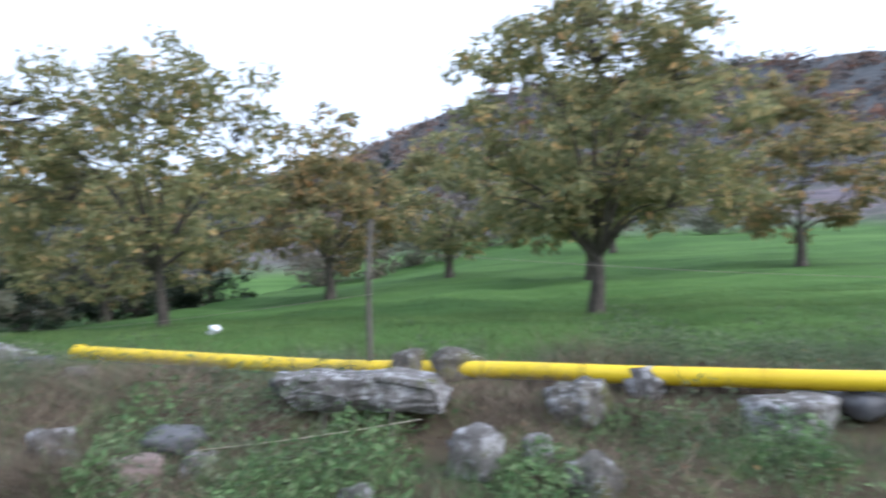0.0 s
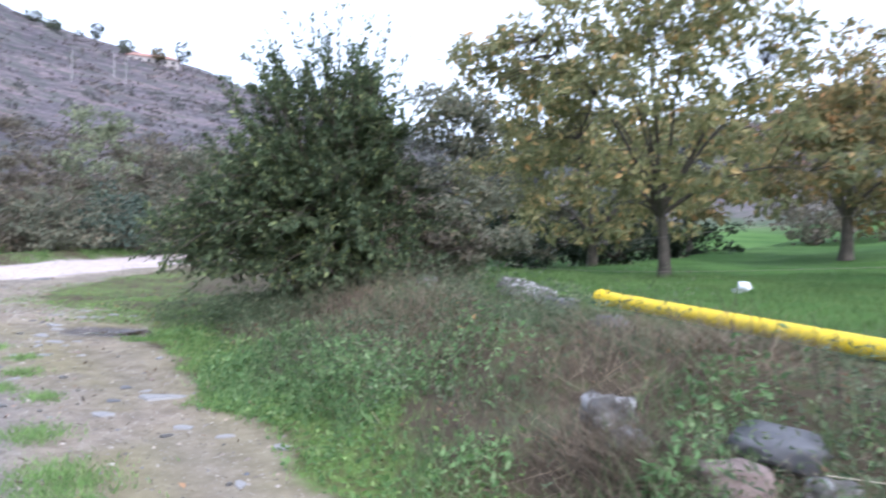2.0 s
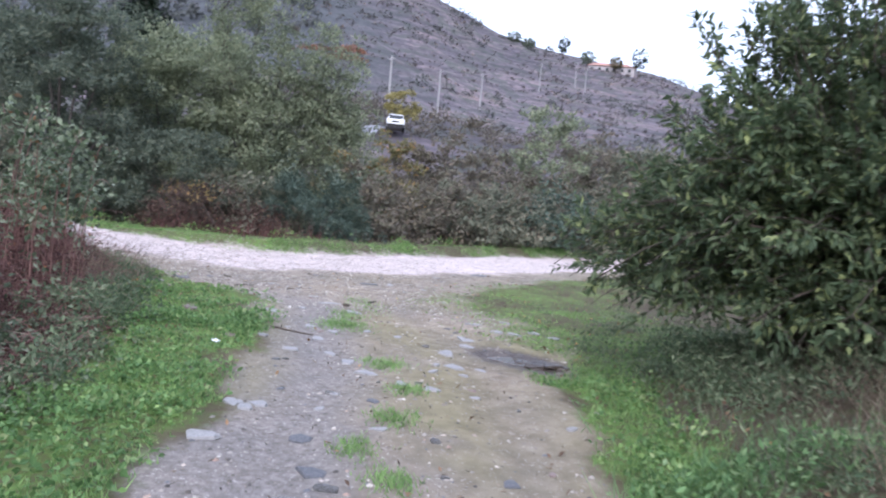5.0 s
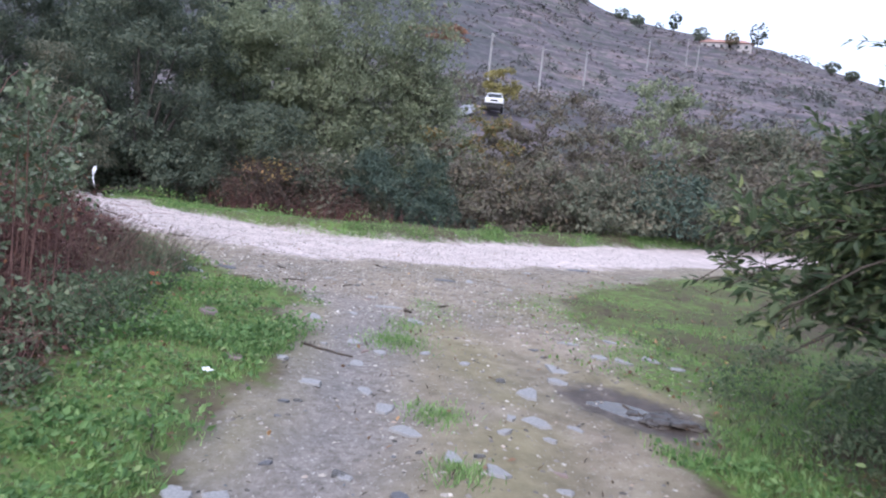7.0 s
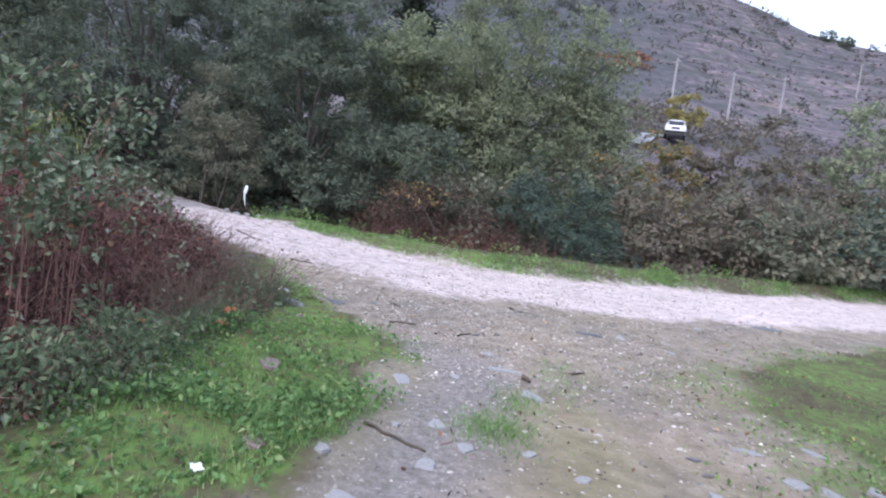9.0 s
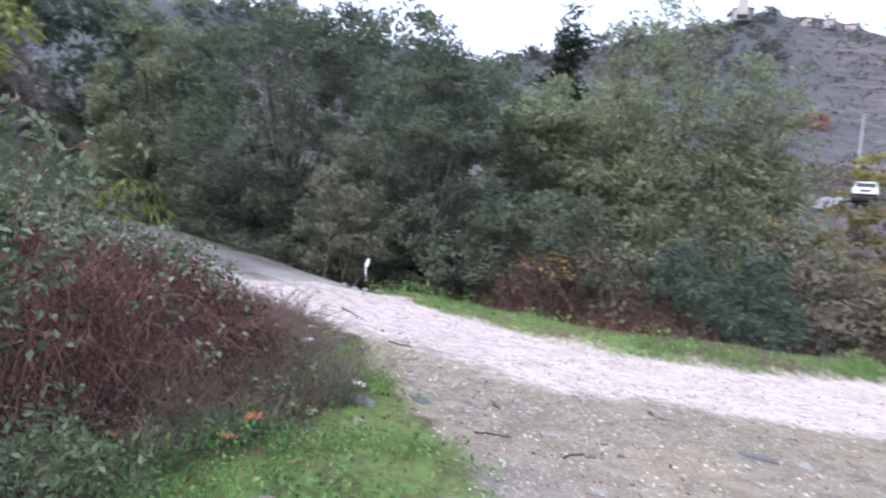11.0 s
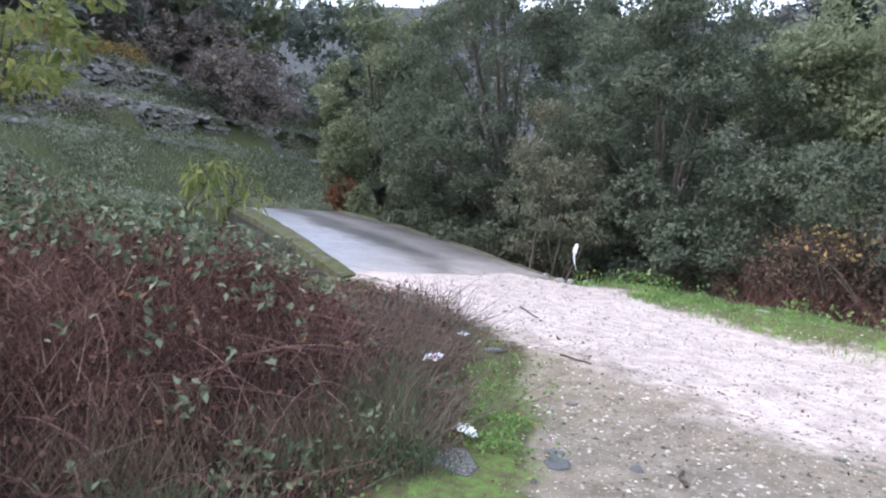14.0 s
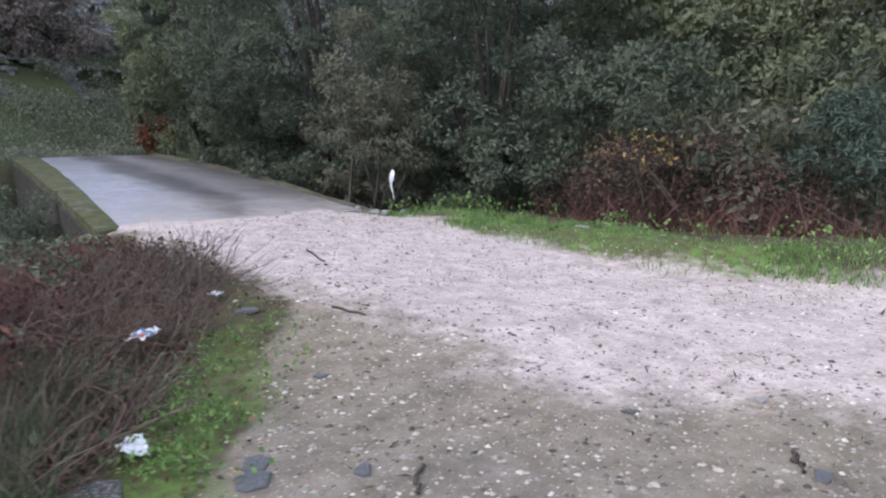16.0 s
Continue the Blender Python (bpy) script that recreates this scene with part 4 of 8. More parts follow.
bush(-8.25, 8.3)
woody("shrub", -7.0, 9.3, 2.8, [(0, 0, 1.5, 0.7, 0.65, 1.0), (-0.15, 0.1, 2.2, 0.55, 0.5, 0.55), (0.3, -0.15, 0.8, 0.65, 0.6, 0.6)], 9000, 0.078, DULLGREEN, "thin grey-green shrub beside the dark bush", "shrub", 0.3, 14, 0.03, 260, bark=TWIG,
      seed=56, stems=5, radius=0.17, lobes=50, lobe=0.26, squat=0.9, bare=0.4)

woody("shrub", -7.25, 8.5, 1.5, [(0, 0, 0.75, 0.5, 0.45, 0.55), (0.5, 0.2, 0.5, 0.5, 0.4, 0.4)], 2200, 0.07, HAZYBROWN, "withered brown brushwood under the bush", "shrub", 0.3, 16, 0.025, 160, bark=TWIG,
      seed=57, stems=6, radius=0.15, lobes=30, lobe=0.2, bare=0.8)

# trees along the stream behind the road
STREAM = "trees along the stream"
woody("tree", -29.0, -6.4, 12.6, [(0, 0, 6.4, 3.3, 3.2, 4.0), (0.3, 0.2, 9.8, 2.6, 2.5, 2.4), (1.0, 0.6, 4.2, 2.5, 2.6, 2.6), (0.6, -1.6, 4.4, 1.9, 1.9, 2.4), (0.3, 0.6, 3.0, 2.2, 2.4, 1.3), (-0.8, -2.6, 2.9, 1.7, 1.7, 1.5)], 58000, 0.112, OAK, "tall dense dark green tree beside the bridge", "tree", 0.25, 22, 0.2, 1500, seed=41, group=STREAM, radius=0.26, lobes=210, lobe=0.68, squat=1.05)
woody("tree", -28.0, -1.3, 8.8, [(0, 0, 5.0, 2.7, 2.6, 3.0), (0.1, 0.2, 7.0, 2.2, 2.2, 1.8), (0.7, 0.6, 3.2, 2.2, 2.2, 2.0), (0.6, 0.8, 2.4, 2.0, 2.4, 1.2)], 46000, 0.112, OAK, "dense grey-green tree behind the gravel road", "tree", 0.25, 20, 0.18, 1300, seed=42, group=STREAM, radius=0.26, lobes=180, lobe=0.64, squat=1.05)
woody("tree", -31.5, 1.6, 8.8, [(0, 0, 5.0, 2.6, 2.4, 2.8), (0, 0, 7.0, 1.9, 1.9, 1.8), (1.2, 0, 2.4, 2.2, 2.4, 1.8)], 26000, 0.15, WILLOW, "olive-green tree above the stream", "tree", 0.25, 14, 0.16, 600, seed=43, group=STREAM, radius=0.36, lobes=90, lobe=0.68, squat=1.05)
woody("willow_tree", -30.8, 4.4, 12.2, [(0, 0, 4.6, 2.1, 2.1, 3.6), (0.1, -0.1, 8.4, 1.9, 1.9, 3.2), (0.3, -1.2, 5.2, 1.6, 1.6, 3.2), (0.2, 1.2, 5.0, 1.6, 1.6, 3.2), (1.2, 0.2, 2.2, 2.0, 2.4, 1.8)], 39000, 0.135, WILLOW, "feathery grey-green willow with upright branches", "willow", 0.14, 36, 0.10, 900, seed=44, group=STREAM, aspect=0.44, droop=-0.5, radius=0.42, shell=0.25, stems=4)
woody("willow_tree", -31.6, 7.4, 10.4, [(0, 0, 4.6, 2.0, 2.0, 3.6), (0, -0.3, 7.6, 1.6, 1.6, 2.4), (0.8, 0.6, 2.4, 1.9, 2.1, 1.8)], 28000, 0.142, WILLOW, "smaller feathery willow with olive leaves", "willow", 0.14, 28, 0.09, 640, seed=53, group=STREAM, aspect=0.44, droop=-0.5, radius=0.42, shell=0.25, stems=4)
for k, (sx, sy, sh, sw) in enumerate(((-30.6, -9.2, 4.6, 2.0), (-31.2, -4.6, 4.8, 2.2), (-30.2, 0.2, 4.8, 2.2), (-32.6, 4.2, 5.0, 2.4), (-28.6, 6.4, 4.4, 1.9), (-33.4, -7.2, 6.0, 2.4), (-29.6, -9.0, 4.4, 1.7))):
    woody("shrub", sx, sy, sh, [(0, 0, sh * 0.5, sw, sw, sh * 0.5)], 4600, 0.18, OAK, "dark green undergrowth beneath the stream's trees", "shrub", 0.3, 12, 0.05, 400, bark=TWIG, seed=130 + k, group="undergrowth along the stream", radius=0.3, stems=4, lobes=40, lobe=0.6, squat=1.05)
woody("tree", -32.4, -14.4, 12.5, [(0, 0, 7.0, 2.6, 2.4, 3.6), (0, 0.3, 10.0, 1.8, 1.8, 1.8), (0.4, 0.8, 4.6, 1.9, 1.9, 2.0)], 29000, 0.15, WILLOW, "pale olive-green tree at the bridge's far end", "tree", 0.3, 16, 0.15, 800, seed=52, group=STREAM, radius=0.3, lobes=80, lobe=0.75, squat=1.05)
woody("tree", -34.5, -3.0, 10.6, [(0, 0, 6.0, 3.4, 3.2, 3.8)], 14000, 0.22, OAK, "dark tree in the second row above the stream", "tree", 0.25, 10, 0.18, 340, seed=45, group=STREAM, radius=0.45, lobes=70, lobe=0.8, squat=1.05)
woody("tree", -33.5, -10.5, 12.0, [(0, 0, 7.0, 3.4, 3.4, 4.4)], 15000, 0.2, OAK, "dark green tree past the bridge", "tree", 0.25, 10, 0.18, 360, seed=46, group=STREAM, radius=0.42, lobes=74, lobe=0.8, squat=1.05)
woody("tree", -36.5, 2.6, 10.0, [(0, 0, 5.4, 3.4, 3.2, 4.4)], 9000, 0.25, WILLOW, "olive-green tree in the second row above the stream", "tree", 0.25, 10, 0.16, 380, seed=54, group=STREAM, radius=0.45, lobes=74, lobe=0.8, squat=1.05)
woody("tree", -37.0, -7.0, 13.2, [(0, 0, 6.4, 3.6, 3.4, 5.2), (0.2, 0.4, 10.6, 2.2, 2.2, 2.2)], 9000, 0.27, OAK, "dark tree in the second row above the stream", "tree", 0.25, 10, 0.16, 380, seed=55, group=STREAM, radius=0.45, lobes=74, lobe=0.8, squat=1.05)
woody("conifer", -45.0, -0.5, 16.4, [(0, 0, 5, 2.2, 2.2, 4.0), (0, 0, 9.5, 1.6, 1.6, 3.6), (0.2, 0, 13.6, 0.9, 0.9, 2.6)], 16000, 0.34, CONIFER, "tall dark conifer rising over the other trees", "conifer", 0.8, 14, 0.2, 900, seed=47, radius=0.5, aspect=0.34, droop=0.8, shell=0.2)
woody("shrub", -25.6, 6.3, 3.7, [(0, 0, 2.0, 1.35, 1.4, 1.6), (0.3, 0.3, 0.9, 1.4, 1.5, 0.9)], 20000, 0.11, CEDAR, "blue-green feathery shrub on the verge", "shrub", 0.2, 14, 0.05, 500, seed=48, radius=0.2, stems=4, aspect=0.32, lobes=60, lobe=0.45, squat=1.05)
woody("shrub", -25.0, -2.5, 4.3, [(0, 0, 2.9, 0.95, 0.9, 1.1), (0.2, 0.2, 1.6, 0.9, 0.9, 1.0)], 8000, 0.10, DULLGREEN, "grey-green shrub overhanging the road's edge", "shrub", 0.3, 12, 0.05, 320, seed=49, radius=0.22, stems=4, aspect=0.34, droop=0.9, lobes=34, lobe=0.42, squat=1.05)
woody("shrub", -26.2, 2.3, 3.4, [(0, 0, 2.0, 1.3, 1.4, 1.2)], 9000, 0.10, OAK, "glossy dark green shrub behind the verge", "shrub", 0.3, 12, 0.05, 320, seed=50, radius=0.22, stems=4, lobes=34, lobe=0.42, squat=1.05)
woody("shrub", -26.4, -0.2, 3.2, [(0, 0, 1.8, 1.5, 1.5, 1.3)], 8000, 0.11, OAK, "dark green undergrowth shrub behind the verge", "shrub", 0.3, 12, 0.05, 300, seed=51, radius=0.22, stems=4, lobes=34, lobe=0.45, squat=1.05)

THICKET = "thicket along the stream"
FRONT_SHRUBS = [
    (-26.7, 8.6, 3.8, 1.1, BROWNLEAF, "brown half-bare shrub above the stream"),
    (-26.9, 9.8, 3.3, 1.1, BROWNLEAF, "brown half-bare shrub above the stream"),
    (-27.0, 11.1, 3.3, 1.2, BROWNLEAF, "red-brown thicket shrub above the stream"),
    (-27.0, 12.6, 2.3, 1.3, OAK, "dull green shrub above the stream"),
    (-26.9, 14.0, 1.8, 1.4, OAK, "low dull green shrub on the verge"),
    (-27.2, 15.6, 2.0, 1.4, CEDAR, "low grey-green shrub on the verge"),
    (-27.7, 17.5, 2.1, 1.5, OAK, "dull green thicket shrub on the verge"),
    (-28.4, 19.5, 2.6, 1.6, BROWNLEAF, "brown thicket shrub by the road"),
    (-29.7, 22.5, 2.8, 2.1, OAK, "dull green thicket shrub by the road"),
    (-31.0, 26.2, 3.2, 2.4, BROWNLEAF, "brown thicket shrub by the road"),
    (-26.4, 4.6, 2.8, 1.5, OAK, "dull green shrub above the stream"),
    (-27.6, -4.6, 2.8, 1.5, OAK, "dark green undergrowth shrub"),
    (-29.0, 3.0, 3.4, 1.8, OAK, "dark undergrowth shrub above the stream"),
]
BACK_SHRUBS = [
    (-32.4, 10.2, 5.6, 1.4, WALNUT_GOLD, "olive-yellow shrub below the hill road"),
    (-33.0, 11.9, 5.6, 1.5, BROWNLEAF, "brown half-bare shrub above the stream"),
    (-32.5, 13.4, 7.0, 1.2, BROWNLEAF, "tall dark brown half-bare tree above the stream"),
    (-32.8, 15.3, 5.4, 1.6, BROWNLEAF, "brown leafy shrub above the stream"),
    (-34.7, 18.3, 8.6, 2.2, WILLOW, "pale green rounded young poplar below the hill"),
    (-35.0, 21.9, 7.6, 2.2, BROWNLEAF, "hazy brown small tree below the hill"),
    (-33.0, 19.5, 5.8, 1.7, BROWNLEAF, "brown leafy shrub below the hill"),
    (-35.2, 25.1, 6.5, 2.3, BROWNLEAF, "brown leafy small tree below the hill"),
    (-35.4, 28.2, 5.2, 2.8, OAK, "grey-green small tree below the hill"),
    (-36.0, 31.6, 5.6, 3.1, BROWNLEAF, "brown leafy small tree below the hill"),
    (-30.0, 9.0, 4.4, 1.6, BROWNLEAF, "brown half-bare shrub above the stream"),
    (-29.8, 12.4, 4.2, 1.7, OAK, "dull green tall shrub above the stream"),
    (-30.4, 16.6, 4.6, 1.8, BROWNLEAF, "brown leafy shrub above the stream"),
    (-31.4, 21.6, 4.6, 2.0, OAK, "dull green tall shrub above the stream"),
]
FAR_SHRUBS = [
    (-46.0, 17.1, 6.0, 3.1, BROWNLEAF, "brown leafy small tree below the hill"),
    (-41.0, 13.0, 5.0, 2.6, BROWNLEAF, "brown leafy small tree below the hill"),
    (-45.2, 21.9, 6.6, 3.3, BROWNLEAF, "brown leafy small tree below the hill"),
    (-44.9, 26.7, 6.5, 3.5, OAK, "dull green small tree below the hill"),
    (-45.2, 31.8, 5.8, 3.7, BROWNLEAF, "brown leafy small tree below the hill"),
    (-44.2, 37.0, 5.4, 4.2, BROWNLEAF, "brown thicket shrub by the road"),
    (-16.0, 27.0, 2.8, 2.2, OAK, "dark shrub at the orchard's edge"),
    (-13.0, 29.5, 3.0, 2.4, OAK, "dark shrub at the orchard's edge"),
    (-20.0, 23.5, 3.2, 2.4, OAK, "dark shrub at the orchard's edge"),
    (-6.0, 34.0, 3.2, 2.6, BROWNLEAF, "brown shrub at the orchard's edge"),
    (-1.5, 38.0, 3.2, 2.6, OAK, "dark shrub at the orchard's edge"),
    (3.0, 43.0, 3.4, 2.8, BROWNLEAF, "brown shrub at the orchard's edge"),
    (10.0, 47.0, 3.4, 2.8, BROWNLEAF, "brown shrub at the orchard's edge"),
    (18.0, 48.0, 3.6, 3.0, OAK, "dark shrub at the orchard's edge"),
    (-40.0, 9.6, 5.4, 1.7, YELLOWLEAF, "bright yellow shrub below the hill road"),
]
for k, (sx, sy, sh, sw, sm, sl) in enumerate(FRONT_SHRUBS + BACK_SHRUBS + FAR_SHRUBS):
    sm = HAZYBROWN if sm == BROWNLEAF else DULLGREEN if sm == OAK else sm
    off = math.hypot(sx + 12, sy - 5)
    leaf = 0.075 + 0.0056 * off
    sh *= 1.08
    woody("shrub", sx, sy, sh, [(0, 0, sh * 0.52, sw, sw, sh * 0.48), (0.3 * sw, -0.3 * sw, sh * 0.32, sw * 0.9, sw * 0.9, sh * 0.32)], int(min(5200, 18 * sw * sh / (leaf * leaf))), leaf, sm, sl, "shrub",
          0.3, 16, 0.045, 420, bark=TWIG, seed=100 + k, group=THICKET, radius=0.14 + 0.06 * sw, stems=4, shell=0.35, lobes=60, lobe=0.27 * sw, squat=0.9, bare=0.3 if sm == HAZYBROWN else 0.0)


# Distance haze is painted into these leaf colours: paler, greyer, mostly bluer.
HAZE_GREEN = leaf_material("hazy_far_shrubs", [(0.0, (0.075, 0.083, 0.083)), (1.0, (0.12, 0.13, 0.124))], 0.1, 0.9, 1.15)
HAZE_WOOD = leaf_material("hazy_slope_wood", [(0.0, (0.15, 0.165, 0.172)), (1.0, (0.22, 0.232, 0.228))], 0.1, 0.9, 1.0)
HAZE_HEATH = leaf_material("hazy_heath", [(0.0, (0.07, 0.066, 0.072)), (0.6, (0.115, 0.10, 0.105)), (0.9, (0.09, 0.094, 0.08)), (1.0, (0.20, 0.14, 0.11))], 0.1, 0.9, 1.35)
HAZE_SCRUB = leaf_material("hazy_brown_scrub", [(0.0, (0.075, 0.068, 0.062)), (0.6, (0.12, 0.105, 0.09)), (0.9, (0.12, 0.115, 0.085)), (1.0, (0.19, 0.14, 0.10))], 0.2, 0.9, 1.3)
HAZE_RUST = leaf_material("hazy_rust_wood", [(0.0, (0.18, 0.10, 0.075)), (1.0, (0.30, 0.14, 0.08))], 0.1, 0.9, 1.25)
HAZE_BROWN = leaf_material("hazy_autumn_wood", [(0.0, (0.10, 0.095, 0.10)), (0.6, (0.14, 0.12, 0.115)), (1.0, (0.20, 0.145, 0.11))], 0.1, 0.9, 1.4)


# ---------- far things: hill, poles, house, car, walls ----------
def polar(yaw, r):
    return -5 - r * math.sin(radians(yaw)), 3 + r * math.cos(radians(yaw))


def hill_growth():
    """Heath shrubs and tufts on the slopes, autumn woods on the northern hill."""
    rng = np.random.default_rng(9)

    def scatter(name, n, yaw0, yaw1, r0, r1, per, size, spread, mat, label, category, keep=None, tall=1.0):
        yaw, r = np.radians(rng.uniform(yaw0, yaw1, n)), np.sqrt(rng.uniform(r0 * r0, r1 * r1, n))
        x, y = -5 - r * np.sin(yaw), 3 + r * np.cos(yaw)
        if keep is not None:
            ok = keep(x, y)
            x, y, r = x[ok], y[ok], r[ok]
        s = rng.uniform(0.5, 1.3, len(x)) * (0.6 + r / 250)
        z = height(x, y)
        c = np.stack([x, y, z], -1)
        off = unit(rng.normal(size=(len(x), per, 3))) * rng.uniform(0.4, 1, (len(x), per, 1))
        off[..., 2] = np.abs(off[..., 2]) * tall
        pts = (c[:, None] + off * (s * spread)[:, None, None]).reshape(-1, 3)
        me = quads(name, leaf_verts(rng, pts, np.repeat(s * size, per), 0.7, 0.0, 0.4), len(pts), mat)
        tagged(new(name, me), label, category, kind="stuff")

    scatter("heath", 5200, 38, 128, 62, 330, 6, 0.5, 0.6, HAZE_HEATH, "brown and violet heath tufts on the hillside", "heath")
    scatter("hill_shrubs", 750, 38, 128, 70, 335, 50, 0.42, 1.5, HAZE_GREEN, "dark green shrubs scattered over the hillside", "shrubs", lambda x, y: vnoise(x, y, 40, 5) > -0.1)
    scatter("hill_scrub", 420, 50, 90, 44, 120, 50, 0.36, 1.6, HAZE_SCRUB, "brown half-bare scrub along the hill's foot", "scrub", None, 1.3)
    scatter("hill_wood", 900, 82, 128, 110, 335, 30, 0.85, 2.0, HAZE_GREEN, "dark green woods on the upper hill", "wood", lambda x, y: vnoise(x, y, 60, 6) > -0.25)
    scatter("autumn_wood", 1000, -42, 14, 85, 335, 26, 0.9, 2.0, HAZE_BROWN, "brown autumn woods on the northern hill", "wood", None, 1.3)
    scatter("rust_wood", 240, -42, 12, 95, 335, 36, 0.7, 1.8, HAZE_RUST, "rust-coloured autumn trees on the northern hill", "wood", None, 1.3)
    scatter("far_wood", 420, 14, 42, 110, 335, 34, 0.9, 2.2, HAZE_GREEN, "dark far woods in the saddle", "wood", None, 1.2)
    scatter("slope_wood", 520, 112, 170, 52, 160, 80, 0.55, 3.6, HAZE_WOOD, "dark woods above the terraces", "wood", None, 1.6)
    # rust-red vine rows
    pts = []
    for yaw, r, n, length in ((81.0, 178, 900, 15), (80.0, 168, 500, 9)):
        cx, cy = polar(yaw, r)
        a = rng.uniform(-0.5, 0.5, n) * length
        x, y = cx + a * math.cos(radians(yaw)) + rng.normal(0, 0.7, n), cy + a * math.sin(radians(yaw)) + rng.normal(0, 0.7, n)
        pts.append(np.stack([x, y, height(x, y) + rng.uniform(0.1, 1.1, n)], -1))
    pts = np.concatenate(pts)
    tagged(new("vines", quads("vines", leaf_verts(rng, pts, 0.6, 0.8, 0, 0.3), len(pts), HAZE_RUST)), "rust-red vine rows on the hillside", "vines", kind="stuff")


hill_growth()

POLES = [(76.2, 95, 8.2), (72.2, 127, 8.2), (68.8, 160, 8.2), (64.2, 222, 9.0), (61.4, 262, 8.6), (60.6, 255, 8.6)]
for k, (yaw, r, tall) in enumerate(POLES):
    x, y = polar(yaw, r)
    ob = thing("utility_pole", x, y, ground_at(x, y), "pale concrete utility pole on the hillside", "pole", "utility poles on the hill", rz=20)
    part("shaft", rod(bmesh.new(), 0.17, 0.10, tall + 0.5, pose(0, 0, -0.5), 8), POLE, ob)
    part("crossarm", box(bmesh.new(), 1.5, 0.12, 0.12, pose(0, 0, tall - 0.4), 0.02), POLE, ob)
    for q in (-0.6, 0, 0.6):
        part("insulator", rod(bmesh.new(), 0.05, 0.03, 0.22, pose(q, 0, tall - 0.34), 8), GLASSDARK, ob)


def house(x, y, rz, lx, ly, storey, roof, label, tower=False):
    ob = thing("house", x, y, ground_at(x, y) - 2.2, label, "house", rz=rz)
    w = box(bmesh.new(), lx, ly, storey + 1, pose(0, 0, storey / 2 - 0.5))
    part("wall", w, PLASTER, ob)
    bm = bmesh.new()
    o = 0.6
    a = [bm.verts.new(p) for p in ((-lx / 2 - o, -ly / 2 - o, storey), (lx / 2 + o, -ly / 2 - o, storey), (lx / 2 + o, ly / 2 + o, storey), (-lx / 2 - o, ly / 2 + o, storey))]
    b = [bm.verts.new(p) for p in ((-lx / 2 + ly * 0.35, 0, storey + roof), (lx / 2 - ly * 0.35, 0, storey + roof))]
    for f in ((a[0], a[1], b[1], b[0]), (a[2], a[3], b[0], b[1]), (a[1], a[2], b[1]), (a[3], a[0], b[0]), (a[3], a[2], a[1], a[0])):
        bm.faces.new(f)
    part("roof", bm, ROOFTILE, ob)
    for k in range(int(lx // 3.2)):
        wx = -lx / 2 + 1.8 + k * 3.2
        win = part("window", box(bmesh.new(), 1.2, 0.12, 1.4, pose(wx, -ly / 2 - 0.02, storey * 0.55)), GLASSDARK, ob)
        part("sill", box(bmesh.new(), 1.4, 0.2, 0.1, pose(wx, -ly / 2 - 0.08, storey * 0.55 - 0.78)), PLASTER, win)
    if tower:
        part("tower", box(bmesh.new(), 4.0, 4.0, storey * 1.9, pose(-lx / 2 - 1.8, 0, storey)), PLASTER, ob)
    part("chimney", box(bmesh.new(), 0.8, 0.8, 1.6, pose(lx * 0.2, 0, storey + roof)), PLASTER, ob)
    return ob


hx, hy = polar(58.8, 322)
house(hx, hy, 64, 20, 9, 3.4, 2.2, "cream house with terracotta roof on the ridge")
hx, hy = polar(85.2, 322)
house(hx, hy, 175, 13, 7, 4.0, 1.8, "pale house with a square tower on the hilltop", True)
for yaw, lx in ((80.8, 5), (79.4, 6), (78.0, 5)):
    hx, hy = polar(yaw, 324)
    house(hx, hy, 170, lx, 4, 2.4, 0.8, "small white building on the hilltop")

RIDGE = "trees on the ridge"
for k, (yaw, r, tall, wid, mat, lab) in enumerate([(62.6, 320, 9.5, 2.6, CONIFER, "dark pine on the ridge"), (60.6, 320, 6.5, 3.4, OAK, "round dark tree on the ridge"), (56.6, 318, 12, 3.6, CONIFER, "tall conifer beside the ridge house"),
                                                 (58.4, 316, 7.0, 2.6, BROWNLEAF, "bare brown tree before the ridge house"), (51.5, 320, 5, 2.8, OAK, "round dark tree on the ridge"), (50.2, 320, 4.5, 2.4, OAK, "round dark tree on the ridge"),
                                                 (66.6, 322, 6, 3.4, OAK, "dark tree on the ridge"), (65.4, 322, 5, 3.2, OAK, "dark tree on the ridge"), (75.0, 322, 8, 4.6, OAK, "umbrella-shaped tree on the ridge"),
                                                 (93.5, 322, 7, 4, OAK, "dark tree on the hilltop"), (91.0, 322, 8, 4, OAK, "dark tree on the hilltop"), (98.0, 322, 7, 4, OAK, "dark tree on the hilltop"), (-24.0, 300, 16, 4, CONIFER, "tall dark conifer on the northern hill"),
                                                 (5.5, 120, 9, 3.2, WALNUT_GOLD, "golden tree at the foot of the hill"), (2.0, 105, 9, 3.2, CONIFER, "dark conifer at the foot of the hill")]):
    x, y = polar(yaw, r)
    sc = tall
    woody("ridge_tree", x, y, tall, [(0, 0, tall * 0.62, wid, wid, tall * 0.38)], 1300, 0.6, mat, lab, "tree", 0.4, 5, 0.25, 60, seed=300 + k, group=RIDGE, radius=0.5, twigs=False)


